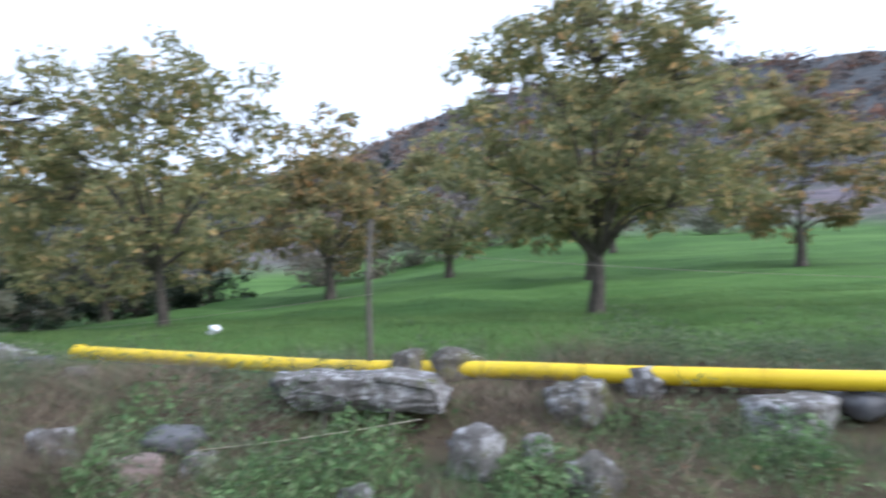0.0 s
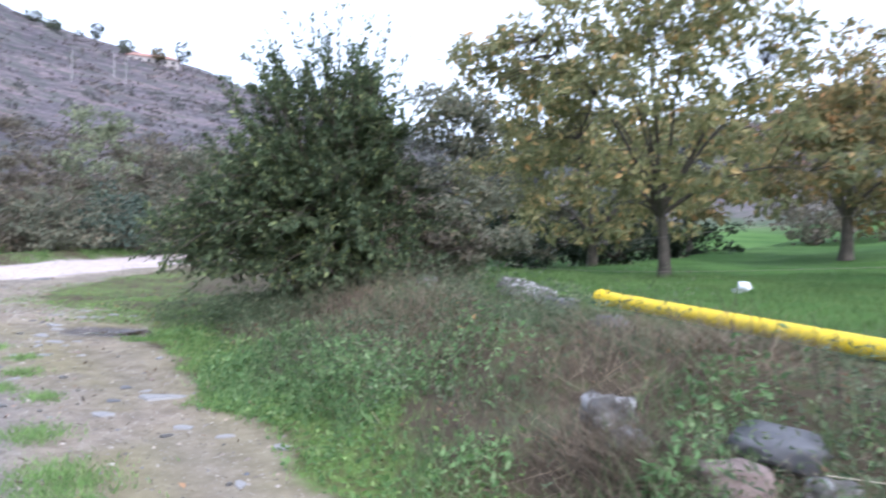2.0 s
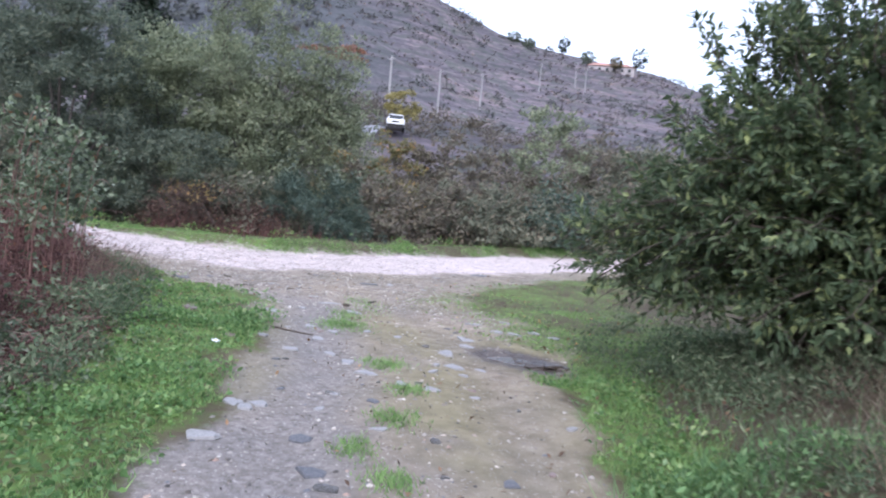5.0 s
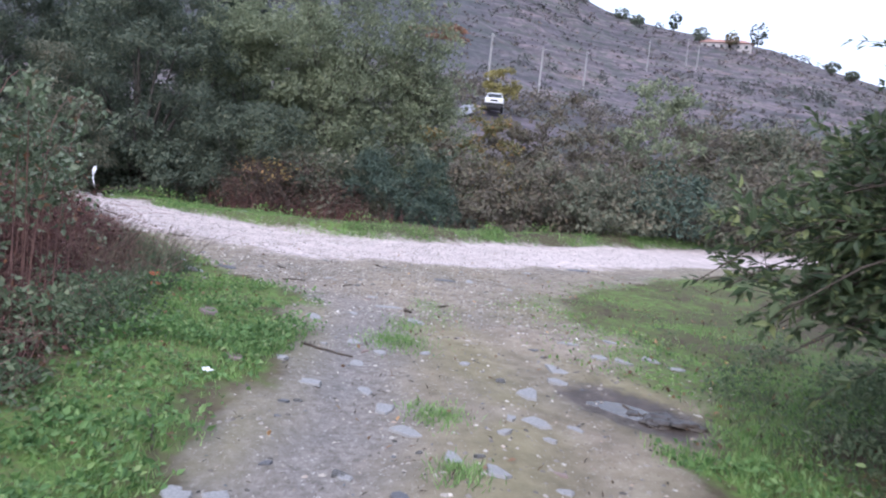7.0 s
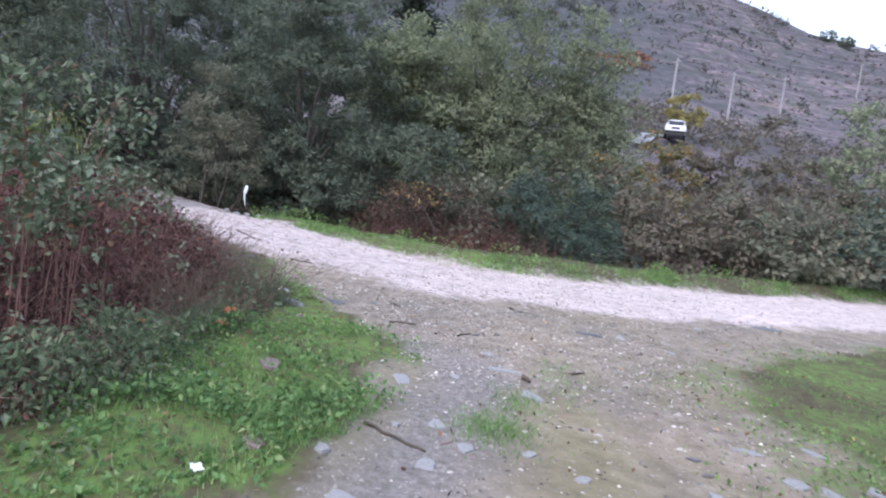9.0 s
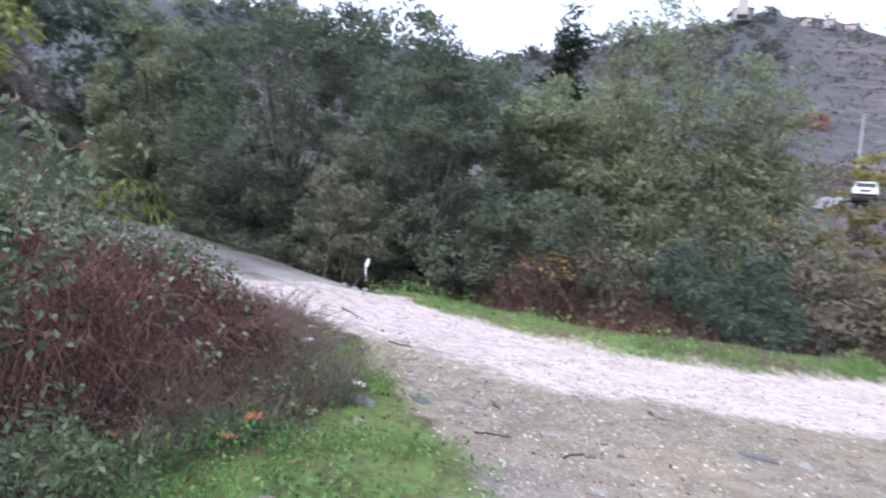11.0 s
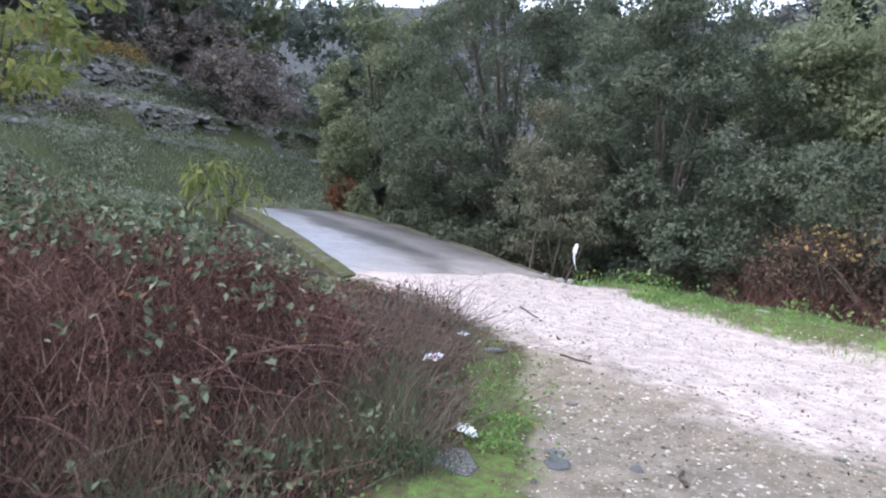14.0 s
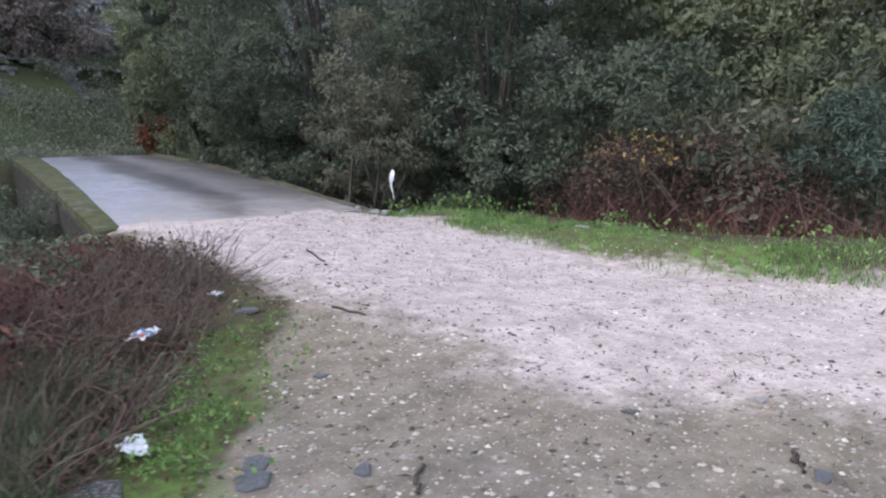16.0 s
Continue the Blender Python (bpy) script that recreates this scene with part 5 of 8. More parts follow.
def car(x, y, rz, label):
    ob = thing("car", x, y, ground_at(x, y) + 0.06, label, "car", rz=rz)
    bm = box(bmesh.new(), 4.3, 1.75, 0.75, pose(0, 0, 0.72), 0.12)
    part("body", bm, CARPAINT, ob)
    bm = bmesh.new()
    r = bmesh.ops.create_cube(bm, size=1.0, matrix=pose(-0.25, 0, 1.38) @ Matrix.Diagonal((2.7, 1.6, 0.62, 1)))
    for v in r["verts"]:
        if v.co.z > 1.4:
            v.co.x = -0.25 + (v.co.x + 0.25) * 0.72
            v.co.y *= 0.84
    bmesh.ops.bevel(bm, geom=bm.edges[:], offset=0.07, segments=2, affect="EDGES")
    part("cabin", bm, CARPAINT, ob)
    for sx, ang in ((0.98, -32), (-1.48, 32)):
        part("windscreen", box(bmesh.new(), 0.03, 1.32, 0.5, pose(sx, 0, 1.38, 0, ang, 0), 0.01), GLASSDARK, ob)
    for sy in (-1, 1):
        for wx in (-0.85, 0.25):
            part("side_window", box(bmesh.new(), 0.9, 0.03, 0.42, pose(wx, sy * 0.755, 1.38, -sy * -12, 0, 0), 0.01), GLASSDARK, ob)
        part("headlight", box(bmesh.new(), 0.06, 0.32, 0.18, pose(2.14, sy * 0.6, 0.85), 0.02), PLASTIC_WHITE, ob)
        for wx in (-1.35, 1.35):
            w = part("wheel", rod(bmesh.new(), 0.34, 0.34, 0.22, pose(wx, sy * 0.78 - 0.11, 0.34, -90, 0, 0), 18), RUBBER, ob)
            part("rim", rod(bmesh.new(), 0.19, 0.19, 0.24, pose(wx, sy * 0.78 - 0.12, 0.34, -90, 0, 0), 12), POLE, w)
    part("bumper", box(bmesh.new(), 0.14, 1.7, 0.22, pose(2.15, 0, 0.5), 0.04), RUBBER, ob)
    part("grille", box(bmesh.new(), 0.05, 0.7, 0.16, pose(2.15, 0, 0.84), 0.02), RUBBER, ob)
    return ob


yx, yy = polar(75.0, 74)
woody("shrub", yx, yy, 4.4, [(0, 0, 2.6, 1.7, 1.7, 1.7)], 2600, 0.26, leaf_material("pale_yellow_leaves", [(0.0, (0.16, 0.15, 0.05)), (1.0, (0.27, 0.23, 0.07))], 0.4), "pale yellow autumn shrub beside the hillside road", "shrub", 0.3, 9, 0.06, 160, seed=81, stems=4, radius=0.3, lobes=30, lobe=0.6)
cx, cy = polar(75.4, 68.5)
car(cx, cy, -15, "white pickup car standing on the hillside road")
car(-18.5, 31.0, 20, "white car parked beyond the orchard")


def hill_road():
    """A short pale stretch of the road that climbs the hill."""
    bm = bmesh.new()
    rows = []
    for k in range(25):
        s = 0.52 + 0.42 * k / 24
        x, y = polar(79.6 - 3.6 * s, 58 + 15 * s)
        px, py = -math.sin(radians(35)), math.cos(radians(35))
        rows.append([bm.verts.new((x + q * px, y + q * py, max(ground_at(x, y), ground_at(x + q * px, y + q * py)) + 0.12)) for q in (-1.3, 0, 1.3)])
    for r, q in zip(rows[:-1], rows[1:]):
        for i in (0, 1):
            bm.faces.new((r[i], q[i], q[i + 1], r[i + 1]))
    solid("hill_road", bm, ASPHALT, Matrix(), "pale wet road climbing the hillside", "road", kind="structure")
    sol = scene.objects["hill_road"].modifiers.new("solid", "SOLIDIFY")
    sol.thickness = 0.1


hill_road()


def terrace_walls():
    """Dry walls of dark flat stones along the terraces."""
    rng = np.random.default_rng(3)
    side = np.array((AHEAD[1], -AHEAD[0])) * -1.0  # to the right, seen from the bridge
    for name, s0, tall in (("terrace_wall_lower", 6.8, 1.45), ("terrace_wall_upper", 9.2, 1.5)):
        bm = bmesh.new()
        for c in range(int(tall / 0.10)):
            lat = -15.0
            while lat < 15:
                w = rng.uniform(0.10, 0.42)
                foot = END + AHEAD * (s0 - 0.4) + side * (lat + w / 2)
                p = END + AHEAD * (s0 + rng.uniform(-0.16, 0.05) + 0.02 * c) + side * (lat + w / 2)
                if rng.uniform() > 0.16 and vnoise(lat, c * 0.12, 1.1, 7) > -0.35:
                    h = 0.10 * rng.uniform(0.6, 1.7)
                    m = Matrix.Translation((p[0], p[1], ground_at(*foot) - 0.1 + c * 0.10 + 0.06 + rng.normal(0, 0.03))) @ pose(0, 0, 0, rng.normal(0, 10), rng.normal(0, 11), math.degrees(math.atan2(side[1], side[0])) + rng.normal(0, 24))
                    bmesh.ops.create_cube(bm, size=1.0, matrix=m @ Matrix.Diagonal((w * 0.97, rng.uniform(0.3, 0.55), h, 1)))
                lat += w
        solid(name, bm, WALLSTONE, Matrix(), "dry-stone terrace wall of dark mossy stones", "stone wall", kind="structure")


# mossy stone, its tone lifted to paint in the mist over the terraces
WALLSTONE = rough_material("misty_mossy_wall_stone", (0.13, 0.125, 0.122), (0.48, 0.465, 0.45), 3.5, 9, 0.7, 0.05, 0.95, ((0.11, 0.115, 0.065), 1.1, 0.49))
terrace_walls()


def wall_growth():
    """Weeds and dry stalks that hang over the terrace walls."""
    rng = np.random.default_rng(67)
    side = np.array((AHEAD[1], -AHEAD[0])) * -1.0
    for s0, tall, mat, label in ((6.5, 1.5, MISTWEED, "grey-green weeds hanging over the terrace walls"), (8.9, 1.6, MISTWEED, "grey-green weeds hanging over the terrace walls"), (6.4, 1.5, MISTSCRUB, "brown dead stalks hanging over the terrace walls"), (8.8, 1.7, MISTSCRUB, "brown dead stalks hanging over the terrace walls")):
        n = 9000
        lat, up = rng.uniform(-15, 15, n), rng.uniform(0, 1, n)
        ok = vnoise(lat, up * tall, 0.9, int(s0 * 10)) + 0.5 * vnoise(lat, up * tall, 0.3, 5) > 0.12
        lat, up = lat[ok], up[ok]
        d = s0 - 0.15 + rng.normal(0, 0.12, len(lat))
        x, y = END[0] + AHEAD[0] * d + side[0] * lat, END[1] + AHEAD[1] * d + side[1] * lat
        fx, fy = END[0] + AHEAD[0] * (s0 - 0.4) + side[0] * lat, END[1] + AHEAD[1] * (s0 - 0.4) + side[1] * lat
        p = np.stack([x, y, height(fx, fy) + up * tall], -1)
        tagged(new("wall_weeds", quads("wall_weeds", leaf_verts(rng, p, 0.11, 0.4, 0.6, 0.2), len(p), mat)), label, "weeds", kind="stuff")


# mist is painted into both growth colours, which are lifted and greyed
MISTWEED = leaf_material("misty_grey_green_weeds", [(0.0, (0.078, 0.092, 0.066)), (0.6, (0.11, 0.125, 0.09)), (1.0, (0.16, 0.165, 0.125))], 0.35, 0.6, 2.7, 0.5)
MISTSCRUB = leaf_material("misty_brown_violet_scrub", [(0.0, (0.085, 0.072, 0.072)), (0.6, (0.13, 0.11, 0.108)), (0.9, (0.16, 0.135, 0.12)), (1.0, (0.24, 0.17, 0.10))], 0.35, 0.7, 2.7, 0.5)
wall_growth()

# growth about the terraces and past the bridge
woody("shrub", -30.4, -14.5, 1.6, [(0, 0, 0.75, 0.6, 0.6, 0.7)], 1500, 0.1, ORANGELEAF, "rust-red shrub at the end of the bridge", "shrub", 0.3, 7, 0.03, 60, bark=TWIG, seed=61, stems=3, radius=0.15, base=0.9)
RED_THICKET = leaf_material("red_brown_thicket", [(0.0, (0.05, 0.034, 0.03)), (0.6, (0.095, 0.06, 0.05)), (0.93, (0.14, 0.09, 0.068)), (1.0, (0.25, 0.15, 0.06))], 0.2, 0.8, 1.4)
for k, (sx, sy, sh, sw) in enumerate(((-25.0, 2.3, 1.5, 0.9), (-25.6, 3.4, 1.9, 1.1), (-25.3, 4.4, 1.2, 0.8))):
    woody("shrub", sx, sy, sh, [(0, 0, sh * 0.5, sw, sw, sh * 0.5)], 3600, 0.075, RED_THICKET, "red-brown withered shrub behind the road verge", "shrub", 0.25, 16, 0.03, 420, bark=TWIG, seed=71 + k, stems=6, radius=0.16, aspect=0.35, group="withered shrubs on the verge")
TERRACE_LOW = [
    (11.0, 2, 0.8, 1.4, YELLOWLEAF, "golden vines on the upper terrace"),
    (11.0, -2, 0.7, 1.4, YELLOWLEAF, "golden vines on the upper terrace"),
    (11.2, 6, 0.8, 1.4, YELLOWLEAF, "golden vines on the upper terrace"),
    (8.2, -4, 1.0, 1.3, OAK, "low dull shrub on the lower terrace"),
    (15, -4, 11, 3.8, OAK, "dark tree above the terraces"),
    (15, 4, 11, 3.8, OAK, "dark tree above the terraces"),
]
TERRACE_HIGH = [
    (16, -12, 9, 3.6, OAK, "dark tree above the terraces"),
    (7.6, -5.5, 3.2, 1.5, BROWNLEAF, "violet-brown half-bare scrub on the terraces"),
    (9.8, -7.5, 3.6, 1.7, BROWNLEAF, "violet-brown half-bare scrub on the terraces"),
    (8.0, -8.5, 3.4, 1.7, BROWNLEAF, "violet-brown half-bare scrub on the terraces"),
    (12.2, -5.0, 5.0, 2.2, BROWNLEAF, "violet-brown half-bare scrub on the terraces"),
    (15, 12, 8, 3.2, BROWNLEAF, "brown leafy tree above the terraces"),
    (9, -18, 9, 3.6, OAK, "dark tree beyond the bridge"),
    (4, -14, 8, 3.2, OAK, "dark tree beyond the bridge"),
    (14, 20, 8, 3.4, BROWNLEAF, "half-bare brown tree on the terraces"),
    (23, -8, 12, 4.5, OAK, "tall dark tree above the terraces"),
    (23, 2, 12, 4.5, OAK, "tall dark tree above the terraces"),
    (23, 11, 12, 4.5, OAK, "tall dark tree above the terraces"),
    (9, 16, 5, 2.4, BROWNLEAF, "half-bare brown tree on the terraces"),
    (20, -2, 9, 3.6, WILLOW, "pale green tree above the terraces"),
    (16, -4, 12, 3.8, OAK, "tall misty tree above the terraces"),
    (13, -13, 12, 3.6, OAK, "tall misty tree beyond the bridge"),
    (19, 6, 12, 4.0, OAK, "tall misty tree above the terraces"),
    (11, -9.5, 9, 2.8, WILLOW, "yellow-green tree beyond the bridge"),
    (13, 0, 10, 3.4, OAK, "dark tree above the terraces"),
    (13, -8, 11, 3.6, OAK, "dark tree above the terraces"),
]
TERRACE = TERRACE_LOW + TERRACE_HIGH
# far trees: mist painted into the leaf colour, pale and bluish
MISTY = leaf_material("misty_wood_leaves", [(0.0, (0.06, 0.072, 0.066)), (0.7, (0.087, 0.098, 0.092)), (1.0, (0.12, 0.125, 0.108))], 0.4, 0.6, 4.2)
for k, (up_, left_, h, w, mat, lab) in enumerate(TERRACE):
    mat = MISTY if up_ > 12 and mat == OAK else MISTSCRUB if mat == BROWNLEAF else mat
    dx, dy = END + AHEAD * up_ + np.array((-AHEAD[1], AHEAD[0])) * left_
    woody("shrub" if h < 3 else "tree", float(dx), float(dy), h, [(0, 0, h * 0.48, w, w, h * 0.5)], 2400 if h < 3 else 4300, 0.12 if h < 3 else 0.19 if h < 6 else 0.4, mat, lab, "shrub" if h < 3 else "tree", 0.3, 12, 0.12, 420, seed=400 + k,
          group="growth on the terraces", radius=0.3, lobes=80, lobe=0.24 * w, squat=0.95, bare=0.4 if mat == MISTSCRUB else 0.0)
YELLOWGREEN = leaf_material("yellow_green_leaves", [(0.0, (0.09, 0.125, 0.035)), (0.6, (0.15, 0.18, 0.05)), (1.0, (0.24, 0.23, 0.07))], 0.45, 0.5, 1.9)
woody("tree", -14.5, -2.9, 4.3, [(0, 0, 3.2, 0.85, 0.85, 1.15)], 2000, 0.13, YELLOWGREEN,
      "slender tree with yellow-green leaves behind the brambles", "tree", 0.4, 10, 0.05, 120, seed=63, radius=0.2, droop=0.8, lobes=34, lobe=0.26, aspect=0.4)
woody("shrub", -16.0, -1.2, 1.5, [(0, 0, 1.2, 0.34, 0.34, 0.24)], 170, 0.17, YELLOWGREEN, "yellow-green sprig with long drooping leaves", "shrub", 0.5, 6, 0.02, 24, bark=TWIG, seed=64, stems=3, radius=0.12, aspect=0.2, droop=1.8)
woody("shrub", -17.4, -4.6, 1.7, [(0, 0, 1.0, 0.7, 0.7, 0.6)], 2200, 0.16, OAK, "green shrub behind the brambles", "shrub", 0.3, 8, 0.04, 80, bark=TWIG, seed=65, stems=3, radius=0.22)
for gx, gy, gh, gw in ((-19.2, -4.3, 2.1, 0.8), (-20.3, -6.4, 2.3, 0.9), (-18.6, -5.8, 2.4, 1.0)):
    woody("shrub", gx, gy, gh, [(0, 0, gh * 0.6, gw, gw, gh * 0.4)], 2200, 0.09, OAK, "dark green shrub against the bridge's side wall", "shrub", 0.3, 10, 0.03, 200, bark=TWIG, seed=int(-gy * 100), stems=3, radius=0.2, lobes=24, lobe=0.32, base=-1.9)
woody("shrub", -21.0, -8.5, 2.2, [(0, 0, 1.2, 1.3, 1.3, 0.8)], 3000, 0.17, OAK, "dull green shrub in the gully by the bridge", "shrub", 0.3, 8, 0.04, 80, bark=TWIG, seed=66, stems=3, radius=0.25)
woody("shrub", -18.2, -9.5, 3.0, [(0, 0, 1.8, 1.6, 1.6, 1.2)], 3000, 0.18, BROWNLEAF, "brown shrub in the gully by the bridge", "shrub", 0.3, 8, 0.04, 80, bark=TWIG, seed=67, stems=3, radius=0.25)
woody("shrub", -24.6, 2.7, 1.7, [(0, 0, 1.3, 0.45, 0.7, 0.26)], 150, 0.085, YELLOWLEAF, "few bright yellow leaves on a bare shrub", "shrub", 0.3, 8, 0.025, 40, bark=TWIG, seed=68, stems=3, radius=0.2)
woody("hedge", -10.4, 23.6, 2.2, [(-3.0, -1.0, 1.0, 1.8, 1.0, 1.0), (0, 0, 1.1, 2.2, 1.0, 1.1), (2.6, 0.4, 1.0, 1.6, 0.9, 0.9)], 6000, 0.2, CONIFER, "very dark evergreen hedge behind the orchard", "hedge", 0.3, 10, 0.08, 200, bark=TWIG, seed=69, stems=5, radius=0.25)


# ---------- things by the track ----------
def stone_mesh(rng_seed, sx, sy, sz, rough=0.16, flat=0.0, sub=3):
    """A lumpy, partly angular stone."""
    bm = bmesh.new()
    bmesh.ops.create_icosphere(bm, subdivisions=sub, radius=1.0)
    off = Vector((rng_seed * 7.3, rng_seed * 3.1, rng_seed * 1.7))
    for v in bm.verts:
        p = v.co.normalized()
        q = Vector([math.copysign(abs(c) ** (0.75 if flat == 0 else 0.55), c) for c in p])
        d = 1 + rough * noise.noise(p * 1.3 + off) * 1.8 + rough * 0.9 * noise.noise(p * 3.1 + off) + rough * 0.5 * noise.noise(p * 7 + off) - rough * 0.8 * abs(noise.noise(p * 2.2 + off * 2))
        v.co = Vector((q.x * sx * d, q.y * sy * d, q.z * sz * (d if flat == 0 else 1 + (d - 1) * 0.4)))
    if flat and sub == 4:
        # a slab: flat on top, undercut below
        for v in bm.verts:
            t = v.co.z / sz
            v.co.z = sz * (0.8 * min(t, 0.55) + 0.25 * max(t - 0.55, 0)) + 0.05 * v.co.x * (t > 0)
            if t < 0:
                v.co.x *= 1 + 0.22 * t
                v.co.y *= 1 + 0.3 * t
    for f in bm.faces:
        f.smooth = sub >= 3
    return bm


def block_stone(sx, sy, sz):
    """A long layered stone block with broken edges, undercut below."""
    bm = bmesh.new()
    bmesh.ops.create_cube(bm, size=2.0)
    bmesh.ops.subdivide_edges(bm, edges=bm.edges[:], cuts=17, use_grid_fill=True)
    for v in bm.verts:
        p = v.co.copy()
        edge = max(0.0, abs(p.x) - 0.8) + max(0.0, abs(p.y) - 0.7) + max(0.0, abs(p.z) - 0.75)
        layer = math.floor(p.z * 2.2 + 0.4 * noise.noise(p * 0.9))
        step = 0.03 * noise.noise(Vector((layer * 5.3, p.x * 0.8, 2.0)))
        q = Vector((p.x * sx * (1 - 0.10 * p.z * p.x), p.y * (sy + step), p.z * sz))
        q.x += 0.06 * noise.noise(Vector((p.y * 2, layer * 3.1, 7)))
        n3 = noise.noise_vector(Vector((q.x * 4, q.y * 4, q.z * 6))) * 0.035 + noise.noise_vector(q * 14) * 0.014
        q = q * (1 - 0.10 * edge) + n3
        q.z += 0.02 * noise.noise(Vector((q.x * 3, q.y * 4, 3))) * (p.z > 0) - 0.05 * (p.x > 0.5) * (p.x - 0.5) * (p.z > 0)
        if p.z < -0.2:
            q.y *= 1 + 0.25 * (p.z + 0.2)
            q.x *= 1 + 0.10 * (p.z + 0.2)
        v.co = q
    return bm


UPPER_STONES = [
    (-0.60, 5.28, 0.60, 0.60, 0.27, 0.13, STONE, -6, "long lichen-covered grey stone block on the bank"),
    (0.06, 6.15, 0.76, 0.24, 0.20, 0.15, MOSSROCK, 20, "mossy brown boulder behind the stone block"),
    (-0.32, 6.2, 0.76, 0.17, 0.15, 0.14, MOSSROCK, 50, "small mossy boulder behind the stone block"),
    (-1.27, 5.6, 0.62, 0.14, 0.12, 0.10, DARKSTONE, 10, "dark stone at the end of the stone block"),
    (-1.92, 4.95, 0.42, 0.23, 0.17, 0.11, DARKSTONE, -8, "smooth dark oval stone lying on the bank"),
    (-2.06, 4.66, 0.20, 0.17, 0.14, 0.16, PINKSTONE, 30, "brownish angular stone in the bank"),
    (-1.66, 4.70, 0.26, 0.12, 0.11, 0.12, STONE, 70, "pale small stone in the bank"),
    (0.17, 4.52, 0.36, 0.18, 0.16, 0.18, STONE, 15, "round grey boulder with white lichen"),
    (0.98, 5.2, 0.50, 0.28, 0.25, 0.23, MOSSROCK, 35, "large round boulder with moss and lichen"),
    (1.58, 5.55, 0.54, 0.23, 0.2, 0.15, STONE, 60, "grey boulder among dry weeds"),
]
FOOT_STONES = [
    (0.87, 4.2, 0.26, 0.19, 0.17, 0.17, MOSSROCK, 110, "mossy round boulder low on the bank"),
    (2.36, 4.85, 0.44, 0.31, 0.25, 0.19, STONE, 10, "broad grey boulder on the bank"),
    (2.97, 5.1, 0.50, 0.23, 0.19, 0.13, DARKSTONE, 80, "dark boulder on the bank"),
    (0.58, 4.6, 0.32, 0.11, 0.10, 0.14, STONE, 10, "narrow upright grey stone in the bank"),
    (-0.55, 4.25, 0.16, 0.11, 0.10, 0.09, STONE, 40, "small grey stone low on the bank"),
    (0.5, 3.95, 0.12, 0.11, 0.09, 0.08, STONE, 90, "small grey stone low on the bank"),
    (-2.86, 5.08, 0.36, 0.19, 0.15, 0.13, STONE, 130, "grey stone half hidden under dry grass"),
    (-2.6, 4.82, 0.26, 0.16, 0.14, 0.12, STONE, 75, "grey stone half hidden under dry grass"),
    (-5.25, 8.35, 0.70, 0.20, 0.16, 0.14, STONE, 15, "grey stone on the rubble heap"),
    (-5.6, 8.6, 0.70, 0.18, 0.16, 0.14, STONE, 75, "grey stone on the rubble heap"),
]
HEAP_STONES = [
    (-4.9, 8.15, 0.68, 0.16, 0.13, 0.11, STONE, 115, "grey stone on the rubble heap"),
    (-4.5, 7.75, 0.66, 0.20, 0.15, 0.09, DARKSTONE, 40, "dark flat stone under the pipe's end"),
    (-6.6, 8.2, None, 0.16, 0.13, 0.12, STONE, 95, "grey stone beside the bush"),
    (-3.6, 6.9, 0.62, 0.20, 0.14, 0.09, DARKSTONE, 5, "dark flat stone in the weeds"),
    (-22.95, -0.95, None, 0.09, 0.07, 0.05, PALESTONE, 20, "pale rubble stone at the bridge's corner"),
    (-23.2, -1.3, None, 0.11, 0.08, 0.06, PALESTONE, 80, "pale rubble stone at the bridge's corner"),
    (-23.15, -0.75, None, 0.08, 0.06, 0.05, PALESTONE, 50, "pale rubble stone at the bridge's corner"),
    (-22.85, -1.4, None, 0.07, 0.06, 0.05, PALESTONE, 10, "pale rubble stone at the bridge's corner"),
    (3.6, 4.6, 0.48, 0.26, 0.22, 0.18, MOSSROCK, 5, "mossy boulder on the bank"),
]
BOULDERS = UPPER_STONES + FOOT_STONES + HEAP_STONES
for k, (x, y, z, sx, sy, sz, mat, turn, lab) in enumerate(BOULDERS):
    g = ground_at(x, y)
    z = g + 0.05 if z is None else min(max(z, g + 0.02), g + 0.8 * sz)
    z = g + 0.17 if k == 0 else z
    solid("boulder", block_stone(sx, sy, sz) if k == 0 else stone_mesh(k + 1, sx * 0.94, sy * 0.94, sz * 0.94, 0.22, 1.0 if k == 5 else 0.0, 4 if k == 8 else 3), mat, pose(x, y, z, 0, 1.5 if k == 0 else 0, turn), lab, "stone", "stones on the bank")


